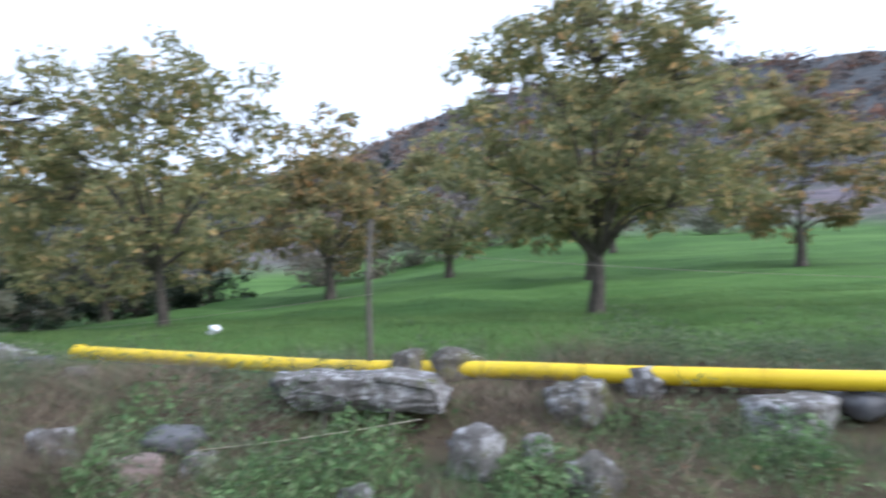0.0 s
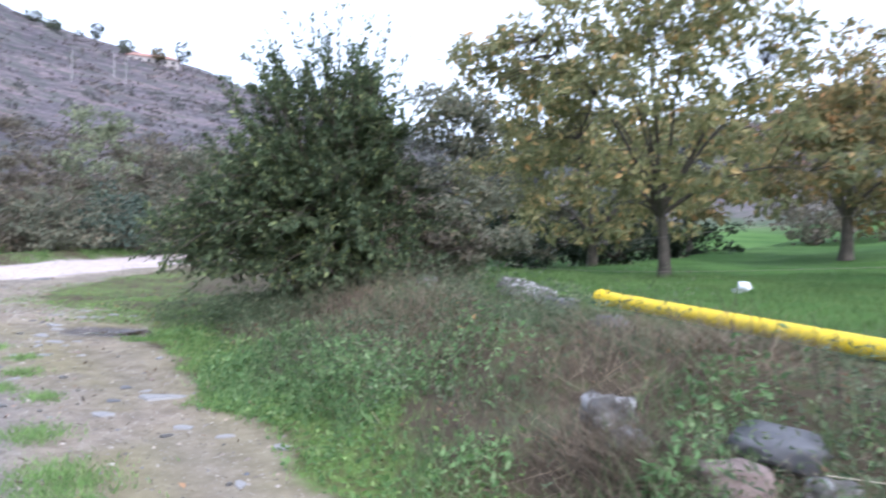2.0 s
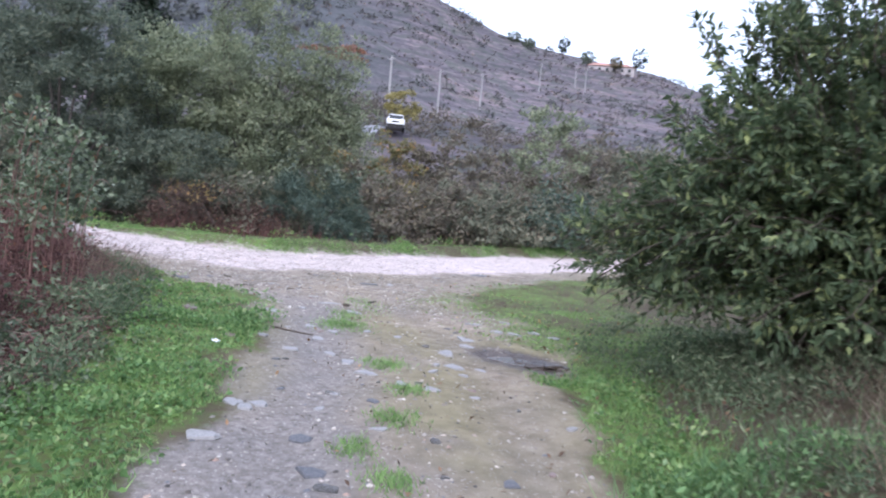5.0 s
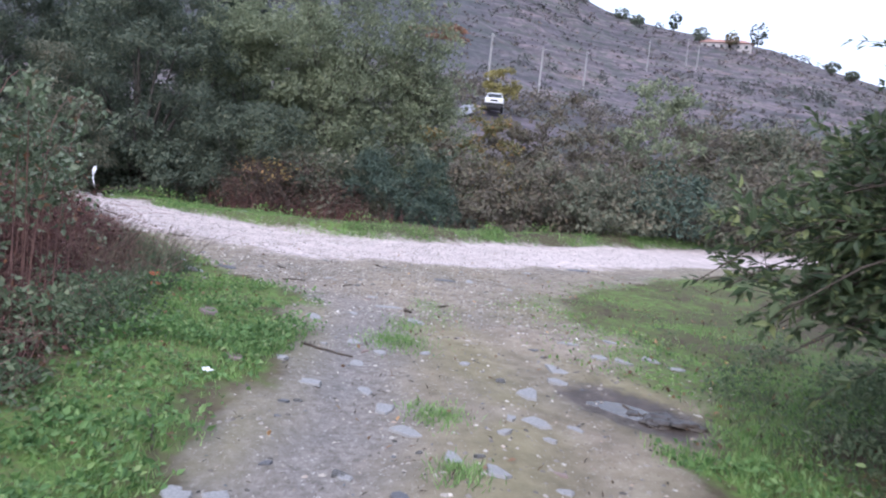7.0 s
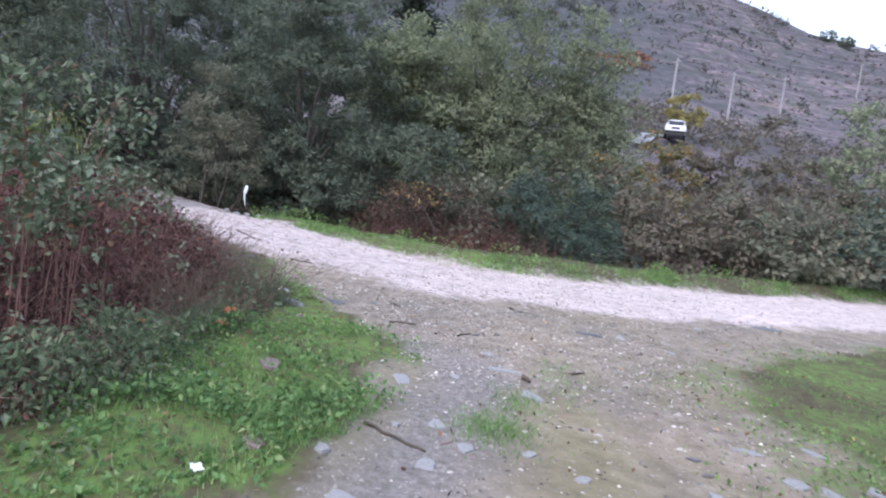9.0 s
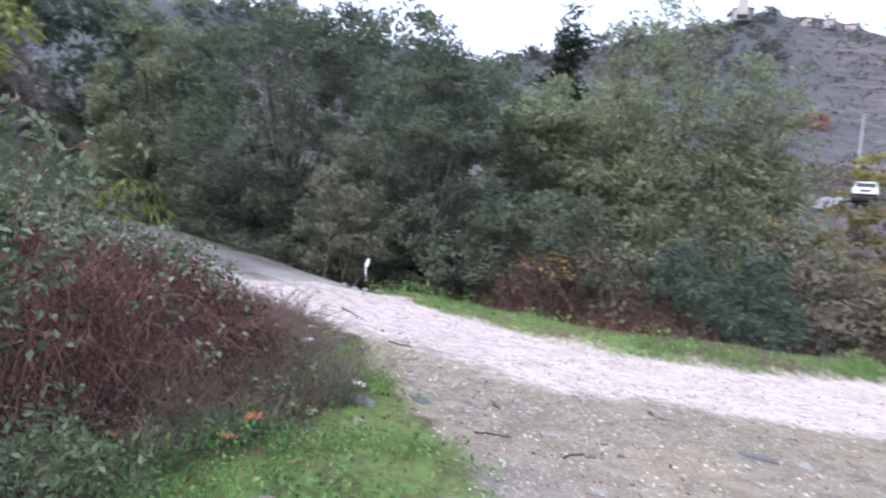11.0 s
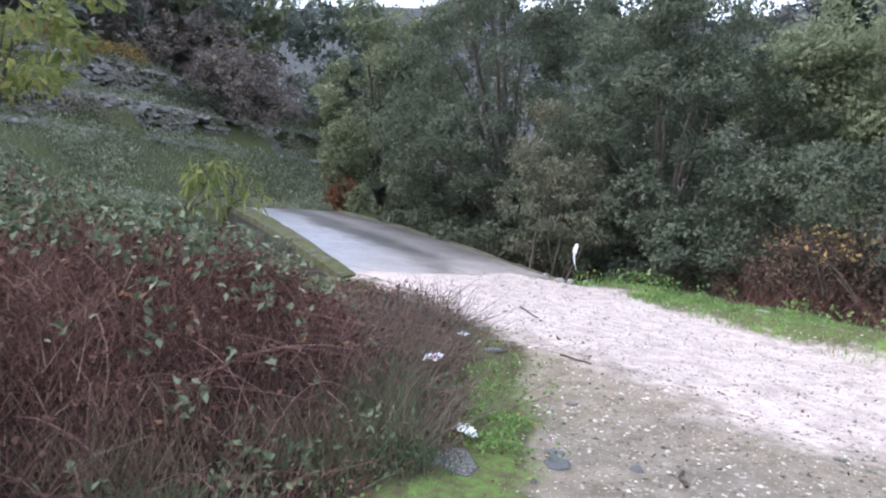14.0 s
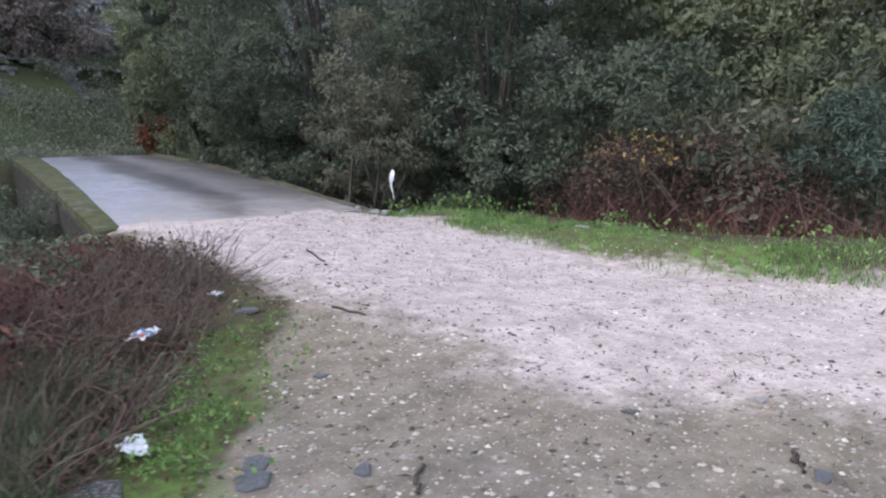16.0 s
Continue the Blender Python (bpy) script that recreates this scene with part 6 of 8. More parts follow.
def pipe():
    """A long yellow plastic pipe lying along the bank's top."""
    ctrl = [(-4.13, 7.88, 0.745), (-2.6, 7.12, 0.715), (-0.97, 6.36, 0.68), (0.5, 5.98, 0.675), (1.5, 5.5, 0.67), (3.0, 4.9, 0.67), (5.6, 4.5, 0.66), (9, 3.9, 0.64)]
    s = np.linspace(0, 1, 150)
    kx = np.concatenate([[0], np.cumsum([math.dist(a, b) for a, b in zip(ctrl[:-1], ctrl[1:])])])
    x, y, z = (np.interp(s * kx[-1], kx, [c[i] for c in ctrl]) for i in range(3))
    k = np.ones(9) / 9
    for v in (x, y, z):
        v[4:-4] = np.convolve(v, k, "valid")
    r = np.full(150, 0.074)
    p = np.stack([x, y, z], -1)
    ob = thing("pipe", *p[0], "long yellow plastic pipe lying on the bank", "pipe")
    p = p - p[0]
    v, l, st = tubes([(p, r)], 18)
    part("tube", quick_mesh("tube", v, l, st, PIPE_YELLOW, True), None, ob)
    d = unit((p[1] - p[0])[None])[0]
    m = Matrix.Translation(Vector(-d * 0.02)) @ Vector(d).to_track_quat("Z", "Y").to_matrix().to_4x4()
    part("end_collar", rod(bmesh.new(), 0.086, 0.086, 0.1, m, 18), PIPE_YELLOW, ob)
    part("end_cap", rod(bmesh.new(), 0.07, 0.07, 0.01, Matrix.Translation(Vector(-d * 0.027)) @ m, 18), MOSS, ob, "dull yellow end cap")


pipe()


def riser():
    x, y = -3.27, 9.73
    ob = thing("water_riser", x, y, ground_at(x, y) - 0.17, "white plastic bent water riser in the grass", "riser")
    part("stand", rod(bmesh.new(), 0.045, 0.04, 0.2, pose(0, 0, -0.03), 12), PLASTIC_WHITE, ob)
    paths = [(np.array([[0, 0, 0.14], [0, 0, 0.2], [0.04, 0, 0.25], [0.1, 0, 0.25], [0.13, 0, 0.21]]), np.array([0.05, 0.06, 0.062, 0.06, 0.05]))]
    v, l, st = tubes(paths, 12)
    part("elbow", quick_mesh("elbow", v, l, st, PLASTIC_WHITE, True), None, ob)
    part("band", rod(bmesh.new(), 0.058, 0.058, 0.03, pose(0, 0, 0.12), 12), WRAPPER_BLUE, ob, "pale blue band")


riser()


def post():
    x, y = -0.7, 6.27
    ob = thing("fence_post", x, y, ground_at(x, y), "weathered grey wooden fence post on the bank", "post")
    s = np.linspace(0, 1, 10)
    p = np.stack([0.05 * s + 0.01 * np.sin(7 * s), 0.02 * s, -0.2 + 1.62 * s], -1)
    v, l, st = tubes([(p, 0.029 - 0.004 * s + 0.002 * np.sin(19 * s))], 9)
    part("stake", quick_mesh("stake", v, l, st, WOODPOST, True), None, ob)
    part("top", rod(bmesh.new(), 0.032, 0.03, 0.012, pose(0.05, 0.02, 1.415), 9), WOODPOST, ob)
    for h in (0.75, 1.15):
        part("staple", box(bmesh.new(), 0.012, 0.085, 0.012, pose(0.04, 0.0, h), 0.003), WIRE, ob)


post()


PALECORD = rough_material("pale_cord", (0.5, 0.45, 0.34), (0.62, 0.57, 0.45), 40, 60, 0.2, 0.002)


def strand(name, a, b, sag, r, label, category="wire", mat=None):
    s = np.linspace(0, 1, 24)[:, None]
    p = np.array(a) + (np.array(b) - np.array(a)) * s
    p[:, 2] -= sag * np.sin(math.pi * s[:, 0])
    v, l, st = tubes([(p, np.full(24, r))], 5)
    tagged(new(name, quick_mesh(name, v, l, st, mat or WIRE, True)), label, category)


zp = ground_at(-0.7, 6.27)
strand("fence_wire", (-0.67, 6.24, zp + 1.15), (-12.5, 17.0, ground_at(-12.5, 17.0) + 1.25), 0.25, 0.0018, "thin slack fence wire strung from the post")
strand("fence_wire", (-0.67, 6.24, zp + 0.75), (-12.5, 17.0, ground_at(-12.5, 17.0) + 0.85), 0.25, 0.0018, "thin slack fence wire strung from the post")
strand("fence_wire", (-0.67, 6.24, zp + 1.15), (8.5, 4.2, ground_at(8.5, 4.2) + 1.2), 0.2, 0.0018, "thin slack fence wire strung from the post")
strand("string", (-1.74, 4.75, 0.36), (-0.18, 4.75, 0.53), 0.015, 0.003, "pale string stretched before the stone block", "string", PALECORD)
for x, y, h in ((-0.87, 4.77, 0.59 - ground_at(-0.87, 4.77)), (-0.41, 4.77, 0.61 - ground_at(-0.41, 4.77))):
    ob = thing("stake", x, y, ground_at(x, y), "thin wooden stake holding the string", "stake")
    part("stick", rod(bmesh.new(), 0.011, 0.008, h + 0.12, pose(0, 0, -0.12, 0, 4, 0), 7), WOODPOST, ob)


def slabs():
    """Flat stones lying on the track, each a thing of its own."""
    rng = np.random.default_rng(15)
    shapes = []
    for k in range(8):
        bm = bmesh.new()
        n = int(rng.integers(5, 8))
        ang = (np.arange(n) + rng.uniform(-0.38, 0.38, n)) * 2 * math.pi / n
        rad = rng.uniform(0.62, 1.15, n)
        lo = [bm.verts.new((math.cos(a) * r, math.sin(a) * r, -0.5)) for a, r in zip(ang, rad)]
        hi = [bm.verts.new((math.cos(a) * r * 0.93, math.sin(a) * r * 0.93, 0.42 + 0.15 * rng.uniform(-1, 1))) for a, r in zip(ang, rad)]
        top = [bm.verts.new((v.co.x * 0.8, v.co.y * 0.8, v.co.z + 0.12 + 0.1 * rng.uniform(-1, 1))) for v in hi]
        bm.faces.new(top)
        for i in range(n):
            bm.faces.new((hi[i], hi[(i + 1) % n], top[(i + 1) % n], top[i]))
        for i in range(n):
            bm.faces.new((lo[i], lo[(i + 1) % n], hi[(i + 1) % n], hi[i]))
        bmesh.ops.recalc_face_normals(bm, faces=bm.faces)
        me = bpy.data.meshes.new("flat_stone")
        bm.to_mesh(me)
        bm.free()
        shapes.append(me)
    variants = {}
    near_slabs = [
        (-6.75, 4.68, 0.25, 0.13, PALESTONE, 20),
        (-6.55, 4.07, 0.15, 0.08, PALESTONE, 10),
        (-7.1, 4.75, 0.07, 0.05, PALESTONE, 60),
        (-5.85, 4.3, 0.09, 0.06, PALESTONE, 10),
        (-4.87, 4.4, 0.08, 0.06, PALESTONE, 0),
        (-10.0, 5.3, 0.14, 0.09, PALESTONE, 40),
        (-10.68, 5.45, 0.19, 0.11, PALESTONE, -20),
        (-11.0, 5.8, 0.13, 0.09, PALESTONE, 30),
        (-11.85, 7.06, 0.13, 0.08, PALESTONE, 0),
        (-12.5, 6.94, 0.16, 0.08, PALESTONE, 15),
        (-12.3, 6.4, 0.14, 0.07, PALESTONE, 70),
        (-12.9, 3.85, 0.14, 0.08, PALESTONE, 10),
        (-11.06, 3.24, 0.11, 0.08, PINKSTONE, 40),
        (-12.2, 3.3, 0.13, 0.07, PALESTONE, 15),
    ]
    middle_slabs = [
        (-12.0, 4.2, 0.11, 0.08, PALESTONE, 20),
        (-15.94, 2.6, 0.12, 0.08, DARKSTONE, 20),
        (-17.8, 0.85, 0.12, 0.1, DARKSTONE, 60),
        (-15.2, 2.2, 0.14, 0.08, DARKSTONE, 10),
        (-14.6, 2.55, 0.11, 0.07, PINKSTONE, 30),
        (-13.6, 4.7, 0.17, 0.08, PALESTONE, 80),
        (-11.6, 4.4, 0.10, 0.07, PALESTONE, 0),
        (-9.8, 4.4, 0.14, 0.08, PALESTONE, 50),
        (-9.4, 4.6, 0.10, 0.07, PALESTONE, 10),
        (-8.2, 3.6, 0.12, 0.08, DARKSTONE, 33),
        (-12.9, 4.9, 0.15, 0.08, PALESTONE, 20),
        (-11.3, 4.2, 0.11, 0.08, PALESTONE, 5),
        (-11.2, 3.6, 0.12, 0.06, PALESTONE, 15),
        (-10.7, 3.8, 0.12, 0.07, PALESTONE, 50),
    ]
    edge_slabs = [
        (-10.6, 4.2, 0.10, 0.06, PALESTONE, 10),
        (-10.2, 4.3, 0.13, 0.08, PALESTONE, 0),
        (-11.3, 5.9, 0.15, 0.09, PALESTONE, 25),
        (-11.8, 6.5, 0.12, 0.09, PALESTONE, 5),
        (-11.7, 6.7, 0.13, 0.07, PALESTONE, 10),
        (-11.6, 7.2, 0.12, 0.07, PALESTONE, 60),
        (-17.5, 7.6, 0.12, 0.08, PALESTONE, 30),
        (-16.0, 5.8, 0.18, 0.10, DARKSTONE, 70),
        (-8.9, 3.2, 0.1, 0.06, PALESTONE, 10),
        (-8.9, 3.4, 0.1, 0.08, PALESTONE, 30),
        (-9.2, 4.8, 0.12, 0.08, PALESTONE, 15),
        (-12.6, 2.85, 0.16, 0.1, PINKSTONE, 20),
        (-8.2, 3.0, 0.15, 0.08, PALESTONE, 35),
        (-8.8, 3.3, 0.1, 0.07, PALESTONE, 10),
    ]
    far_slabs = [
        (-7.6, 3.6, 0.13, 0.1, DARKSTONE, 30),
        (-7.2, 3.4, 0.12, 0.1, STONE, 70),
        (-17.8, 4.7, 0.06, 0.045, PALESTONE, 10),
        (-16.9, 5.0, 0.09, 0.05, DARKSTONE, 10),
        (-16.1, 3.1, 0.08, 0.06, DARKSTONE, 30),
        (-15.8, 2.7, 0.13, 0.1, DARKSTONE, 30),
        (-15.3, 2.25, 0.22, 0.16, STONE, 30),
        (-23.0, 2.2, 0.2, 0.14, PALESTONE, 40),
        (-23.0, -0.9, 0.22, 0.16, PALESTONE, 15),
        (-23.2, -1.2, 0.15, 0.12, PALESTONE, 75),
        (-22.9, -0.5, 0.12, 0.1, PALESTONE, 45),
        (-18.6, 9.0, 0.3, 0.16, DARKSTONE, 70),
        (-16.0, 6.2, 0.12, 0.08, PALESTONE, 0),
    ]
    known = near_slabs + middle_slabs + edge_slabs + far_slabs
    for k in range(60):
        x = rng.uniform(-17.5, -4)
        yl, yr = np.interp(x, LEFT_X, LEFT_Y), np.interp(x, RIGHT_X, RIGHT_Y)
        y = rng.uniform(yl + 0.1, yr - 0.1)
        s = rng.uniform(0.03, 0.085)
        known.append((x, y, s, s * rng.uniform(0.5, 0.8), (PALESTONE, PALESTONE, STONE, PINKSTONE, PALESTONE, STONE, DARKSTONE)[int(rng.integers(0, 7))], rng.uniform(0, 180)))
    names = {"pale_slate_slab": "pale flat slate stone on the track", "dark_slate": "dark flat slate stone on the track", "brownish_pink_stone": "brownish flat stone on the track", "lichen_grey_stone": "grey flat stone on the track"}
    for k, (x, y, sx, sy, mat, turn) in enumerate(known):
        key = (k % 8, mat.name)
        if key not in variants:
            me = shapes[k % 8].copy()
            me.materials.clear()
            me.materials.append(mat)
            variants[key] = me
        ob = new("flat_stone", variants[key])
        ob.matrix_world = pose(x, y, ground_at(x, y) + 0.003, rng.uniform(-5, 5), rng.uniform(-5, 5), turn) @ Matrix.Diagonal((sx, sy, 0.016 + 0.05 * sy, 1))
        tagged(ob, names[mat.name], "stone", "flat stones on the track")


slabs()


def scatter_xy(rng, n, x0, x1, y0, y1, keep):
    """Random places in a rectangle, kept by a chance from 0 to 1."""
    x, y = rng.uniform(x0, x1, n), rng.uniform(y0, y1, n)
    ok = rng.uniform(size=n) < keep(x, y)
    return x[ok], y[ok]


def pebbles():
    """Gravel on road and track."""
    rng = np.random.default_rng(21)
    turn = np.arange(5) * 2 * math.pi / 5
    bv = np.concatenate([np.stack([np.cos(turn), np.sin(turn), np.full(5, -0.5)], -1), [[0.15, 0.1, 0.7]]])
    bf = np.array([[k, (k + 1) % 5, 5] for k in range(5)])

    def field(name, n, box4, keep, lo, hi, mat, label):
        x, y = scatter_xy(rng, n, *box4, keep)
        m = len(x)
        s = lo * (hi / lo) ** (rng.uniform(size=m) ** 2.2)
        sc = np.stack([s * rng.uniform(0.7, 1.3, m), s * rng.uniform(0.6, 1.1, m), s * rng.uniform(0.35, 0.6, m)], -1)
        a = rng.uniform(0, 6.28, m)
        p = bv[None] * sc[:, None] * rng.uniform(0.8, 1.2, (m, len(bv), 1))
        q = np.stack([p[..., 0] * np.cos(a)[:, None] - p[..., 1] * np.sin(a)[:, None], p[..., 0] * np.sin(a)[:, None] + p[..., 1] * np.cos(a)[:, None], p[..., 2]], -1)
        q += np.stack([x, y, height(x, y) + 0.002], -1)[:, None]
        f = (bf[None] + (np.arange(m) * len(bv))[:, None, None]).ravel()
        me = quick_mesh(name, q.reshape(-1, 3), f, np.arange(0, len(f), 3), mat)
        tagged(new(name, me), label, "gravel", kind="stuff")

    road = lambda x, y: zones(x, y)[0]
    track = lambda x, y: zones(x, y)[1] * (1 - zones(x, y)[0])
    field("gravel", 18000, (-25, -16, -2, 13), road, 0.007, 0.036, ROADGRAVEL, "pale gravel stones on the road")
    field("gravel", 4000, (-25, -16, -2, 13), road, 0.007, 0.05, GRAVEL, "grey gravel stones on the road")
    field("gravel", 5000, (-22, -12, -1, 7), track, 0.006, 0.03, ROADGRAVEL, "pale gravel stones strewn over the junction")
    brown = lambda x, y: np.maximum(zones(x, y)[0], zones(x, y)[1])
    field("gravel", 16000, (-24, -14, -2, 7), brown, 0.005, 0.022, GRAVEL, "brownish gravel stones at the junction")
    field("gravel", 16000, (-21, -13, -1, 6.5), track, 0.006, 0.04, GRAVEL, "mixed gravel stones at the junction")
    field("gravel", 22000, (-19, -3, 0, 11), track, 0.005, 0.03, GRAVEL, "mixed grit stones on the track")
    field("gravel", 12000, (-19, -3, 0, 11), track, 0.006, 0.03, GRAVEL, "grey grit stones on the track")
    field("gravel", 1600, (-19, -3, 0, 11), track, 0.008, 0.03, DARKSTONE, "dark stones on the track")


pebbles()


def rubble():
    """Fallen stones lying over the terraces."""
    rng = np.random.default_rng(66)
    n = 2600
    s, lat = rng.uniform(5.6, 11.0, n), rng.uniform(-16, 22, n)
    x, y = END[0] + AHEAD[0] * s - AHEAD[1] * lat, END[1] + AHEAD[1] * s + AHEAD[0] * lat
    turn = np.arange(6) * 2 * math.pi / 6
    low = np.stack([np.cos(turn), np.sin(turn), np.full(6, -0.5)], -1)
    bv = np.concatenate([low, low * np.array([0.6, 0.6, -0.9])])
    size = rng.uniform(0.06, 0.24, n)[:, None, None] * np.array([1.3, 0.9, 0.6])
    v = bv[None] * size * rng.uniform(0.75, 1.25, (n, 12, 1))
    a = rng.uniform(0, 6.28, n)[:, None]
    v = np.stack([v[..., 0] * np.cos(a) - v[..., 1] * np.sin(a), v[..., 0] * np.sin(a) + v[..., 1] * np.cos(a), v[..., 2]], -1) + np.stack([x, y, height(x, y) + 0.03], -1)[:, None]
    sides = [[k, (k + 1) % 6, 6 + (k + 1) % 6, 6 + k] for k in range(6)] + [[6, 7, 8, 9], [6, 9, 10, 11]]
    f = (np.array(sides)[None] + (np.arange(n) * 12)[:, None, None]).ravel()
    tagged(new("rubble", quick_mesh("rubble", v.reshape(-1, 3), f, np.arange(0, len(f), 4), WALLSTONE)), "grey fallen stones scattered over the terraces", "rubble", kind="stuff")


rubble()


# ---------- low growth ----------
def low_growth():
    rng = np.random.default_rng(33)

    def place(x, y, dz=0.0):
        return np.stack([x, y, height(x, y) + dz], -1)

    def yl(x):
        return np.interp(x, LEFT_X, LEFT_Y)

    def yr(x):
        return np.interp(x, RIGHT_X, RIGHT_Y)

    def stuff(name, me, label, cat):
        tagged(new(name, me), label, cat, kind="stuff")

    # bright verges on both sides of the track
    def verge(x, y):
        return verge_mask(x, y) * (0.45 + 0.55 * smooth(-0.5, 0.2, vnoise(x, y, 0.8, 31) + 0.4 * vnoise(x, y, 0.25, 32))) * (road_side(x, y) < 1.5) 

    x, y = scatter_xy(rng, 620000, -19.5, 4, -3, 12, lambda a, b: verge(a, b) * np.where((b < 4) & (a > -13.5), 0.3 + 0.5 * smooth(0.7, 0.1, yl(a) - b), 1.0) * np.where((b < 4) & (a < -13.5), 0.05 + 0.55 * smooth(-0.1, 0.45, vnoise(a, b, 0.5, 99) + 0.4 * vnoise(a, b, 0.2, 94)), 1.0) * np.where((b > 5) & (a < -10.5), 0.03 + 0.24 * smooth(-0.1, 0.45, vnoise(a, b, 0.5, 81) + 0.4 * vnoise(a, b, 0.2, 82)), 1.0))
    n = len(x)
    hgt = (0.03 + 0.09 * clamp01(vnoise(x, y, 0.7, 33) * 0.5 + 0.5) ** 1.5) * rng.uniform(0.5, 1.3, n) * (1 - 0.65 * smooth(-12.5, -14.5, x))
    stuff("grass", blade_mesh("grass", rng, place(x, y), hgt, 0.010, 0.6, GRASS), "short bright green grass along the track", "grass")
    # broad-leaved weeds over the verges
    x, y = scatter_xy(rng, 200000, -17.5, 4, -3, 10, lambda a, b: verge(a, b) * smooth(-0.25, 0.4, vnoise(a, b, 1.1, 35) + 0.15) * (0.18 + 0.82 * smooth(-14.6, -13.2, a)) * np.where(b > 5.6, 0.35, 1))
    def clumps(x, y):
        lump = clamp01(vnoise(x, y, 0.45, 46) * 0.7 + 0.45 + 0.3 * vnoise(x, y, 1.5, 47))
        return place(x, y) + np.stack([np.zeros(len(x))] * 2 + [rng.uniform(0.0, 1.0, len(x)) ** 0.7 * (0.03 + 0.19 * lump * np.where(y < 4, 1.0, 0.75) * (0.25 + 0.75 * smooth(-14.6, -13.4, x)))], -1)
    p = clumps(x, y)
    stuff("weeds", quads("weeds", leaf_verts(rng, p, 0.038, 0.6, -0.2, 0.9), len(p), WEED), "low bright green broad-leaved weeds", "weeds")
    x, y = scatter_xy(rng, 190000, -14.5, -2.5, -1.5, 6.6, lambda a, b: verge(a, b) * np.where(b < (yl(a) + yr(a)) / 2, 1.0, 0.6 * smooth(-11, -9, a)) * smooth(-0.75, -0.1, vnoise(a, b, 0.5, 48)) * (1 - 0.85 * smooth(-12.6, -13.6, a)))
    p = clumps(x, y)
    stuff("weeds", quads("weeds", leaf_verts(rng, p, 0.041, 0.62, -0.1, 0.8, 0.6), len(p), LUSHWEED), "lush dark green broad-leaved weeds", "weeds")
    # taller dull weeds where the verge meets the brambles
    x, y = scatter_xy(rng, 90000, -15.0, -6.0, -1.5, 3.2, lambda a, b: smooth(0.75, 0.2, np.abs(b - np.interp(a, BR_X, BR_Y) + 0.1)) * smooth(-0.45, 0.2, vnoise(a, b, 0.5, 96)) * (0.25 + 0.75 * smooth(-13.4, -12.2, a)))
    p = place(x, y) + np.stack([rng.normal(0, 0.02, len(x)), rng.normal(0, 0.02, len(x)), rng.uniform(0, 1, len(x)) ** 0.8 * (0.12 + 0.26 * smooth(-0.2, 0.6, vnoise(x, y, 0.5, 96)))], -1)
    stuff("weeds", quads("weeds", leaf_verts(rng, p, 0.048, 0.5, -0.3, 0.7, 0.5), len(p), DULLWEED), "tall dull green weeds at the brambles' edge", "weeds")
    # tufts standing on the track itself
    x, y = scatter_xy(rng, 130000, -17, -3, 0, 11, lambda a, b: zones(a, b)[1] * (1 - zones(a, b)[0]) * smooth(0.5, 0.75, vnoise(a, b, 0.75, 36) * 0.7 + 0.45 * vnoise(a, b, 2.0, 37)) * smooth(0.75, 0.25, np.abs(b - (yl(a) + yr(a)) / 2 + 0.1)))
    stuff("grass", blade_mesh("grass", rng, place(x, y), rng.uniform(0.02, 0.07, len(x)), 0.006, 0.7, GRASS), "grass tufts in the middle of the track", "grass")
    tx, ty = [], []
    for cx, cy, r, k in ((-5.4, 3.2, 0.2, 1500), (-6.4, 3.5, 0.14, 700), (-7.4, 4.0, 0.1, 350), (-7.9, 3.9, 0.1, 300), (-8.5, 4.3, 0.11, 350), (-10.1, 4.65, 0.13, 450), (-12.0, 4.6, 0.2, 900), (-9.2, 4.6, 0.1, 350), (-12.7, 4.8, 0.16, 350), (-5.0, 3.0, 0.12, 400)):
        tx.append(rng.normal(cx, r, k))
        ty.append(rng.normal(cy, r * 0.8, k))
    x, y = np.concatenate(tx), np.concatenate(ty)
    stuff("grass", blade_mesh("grass", rng, place(x, y), rng.uniform(0.02, 0.075, len(x)), 0.009, 0.8, GRASS), "small grass tufts between the wheel tracks", "grass")
    # thin dark dead stems on the bank
    tw = []
    for k in range(60):
        fx, fy = (rng.normal(-3.6, 0.3), rng.normal(5.0, 0.25)) if k < 18 else (rng.uniform(-8, 3), rng.uniform(4.6, 7.2))
        fy = max(fy, float(bank_line(np.array(fx))) + 0.6)
        z = ground_at(fx, fy)
        l = rng.uniform(0.25, 0.6)
        a0 = np.array([fx, fy, z - 0.03])
        tip = a0 + np.array([rng.normal(0, 0.1), rng.normal(0, 0.1), l])
        tw.append((np.stack([a0, (a0 + tip) / 2 + rng.normal(0, 0.03, 3), tip]), np.array([0.005, 0.004, 0.002])))
    v, l, st = tubes(tw, 4)
    stuff("dead_stems", quick_mesh("dead_stems", v, l, st, TWIG, True), "thin dark dead stems standing on the bank", "dead stems")
    # bank: dull weeds, nettles and dry stalks
    def bank(x, y):
        d = y - bank_line(x)
        pipe_y = np.interp(x, [-4.4, -0.97, 0.5, 1.5, 3.0, 9], [7.95, 6.36, 5.98, 5.5, 4.9, 3.9])
        clear = 1 - (1 - smooth(0.12, 0.4, np.abs(y - pipe_y + 0.1))) * smooth(-4.8, -4.4, x)
        clear = clear * (1 - np.exp(-((x + 5.2) ** 2 + (y - 8.3) ** 2) / 1.1))
        return smooth(0.3, 1.2, d) * smooth(4.4, 3.5, d + 0.4 * vnoise(x, y, 0.7, 38)) * smooth(-11.5, -9, x) * clear

    patch = lambda a, b: smooth(0.0, 0.3, vnoise(a, b, 0.9, 39) + 0.45 * vnoise(a, b, 0.3, 40) + 0.1)
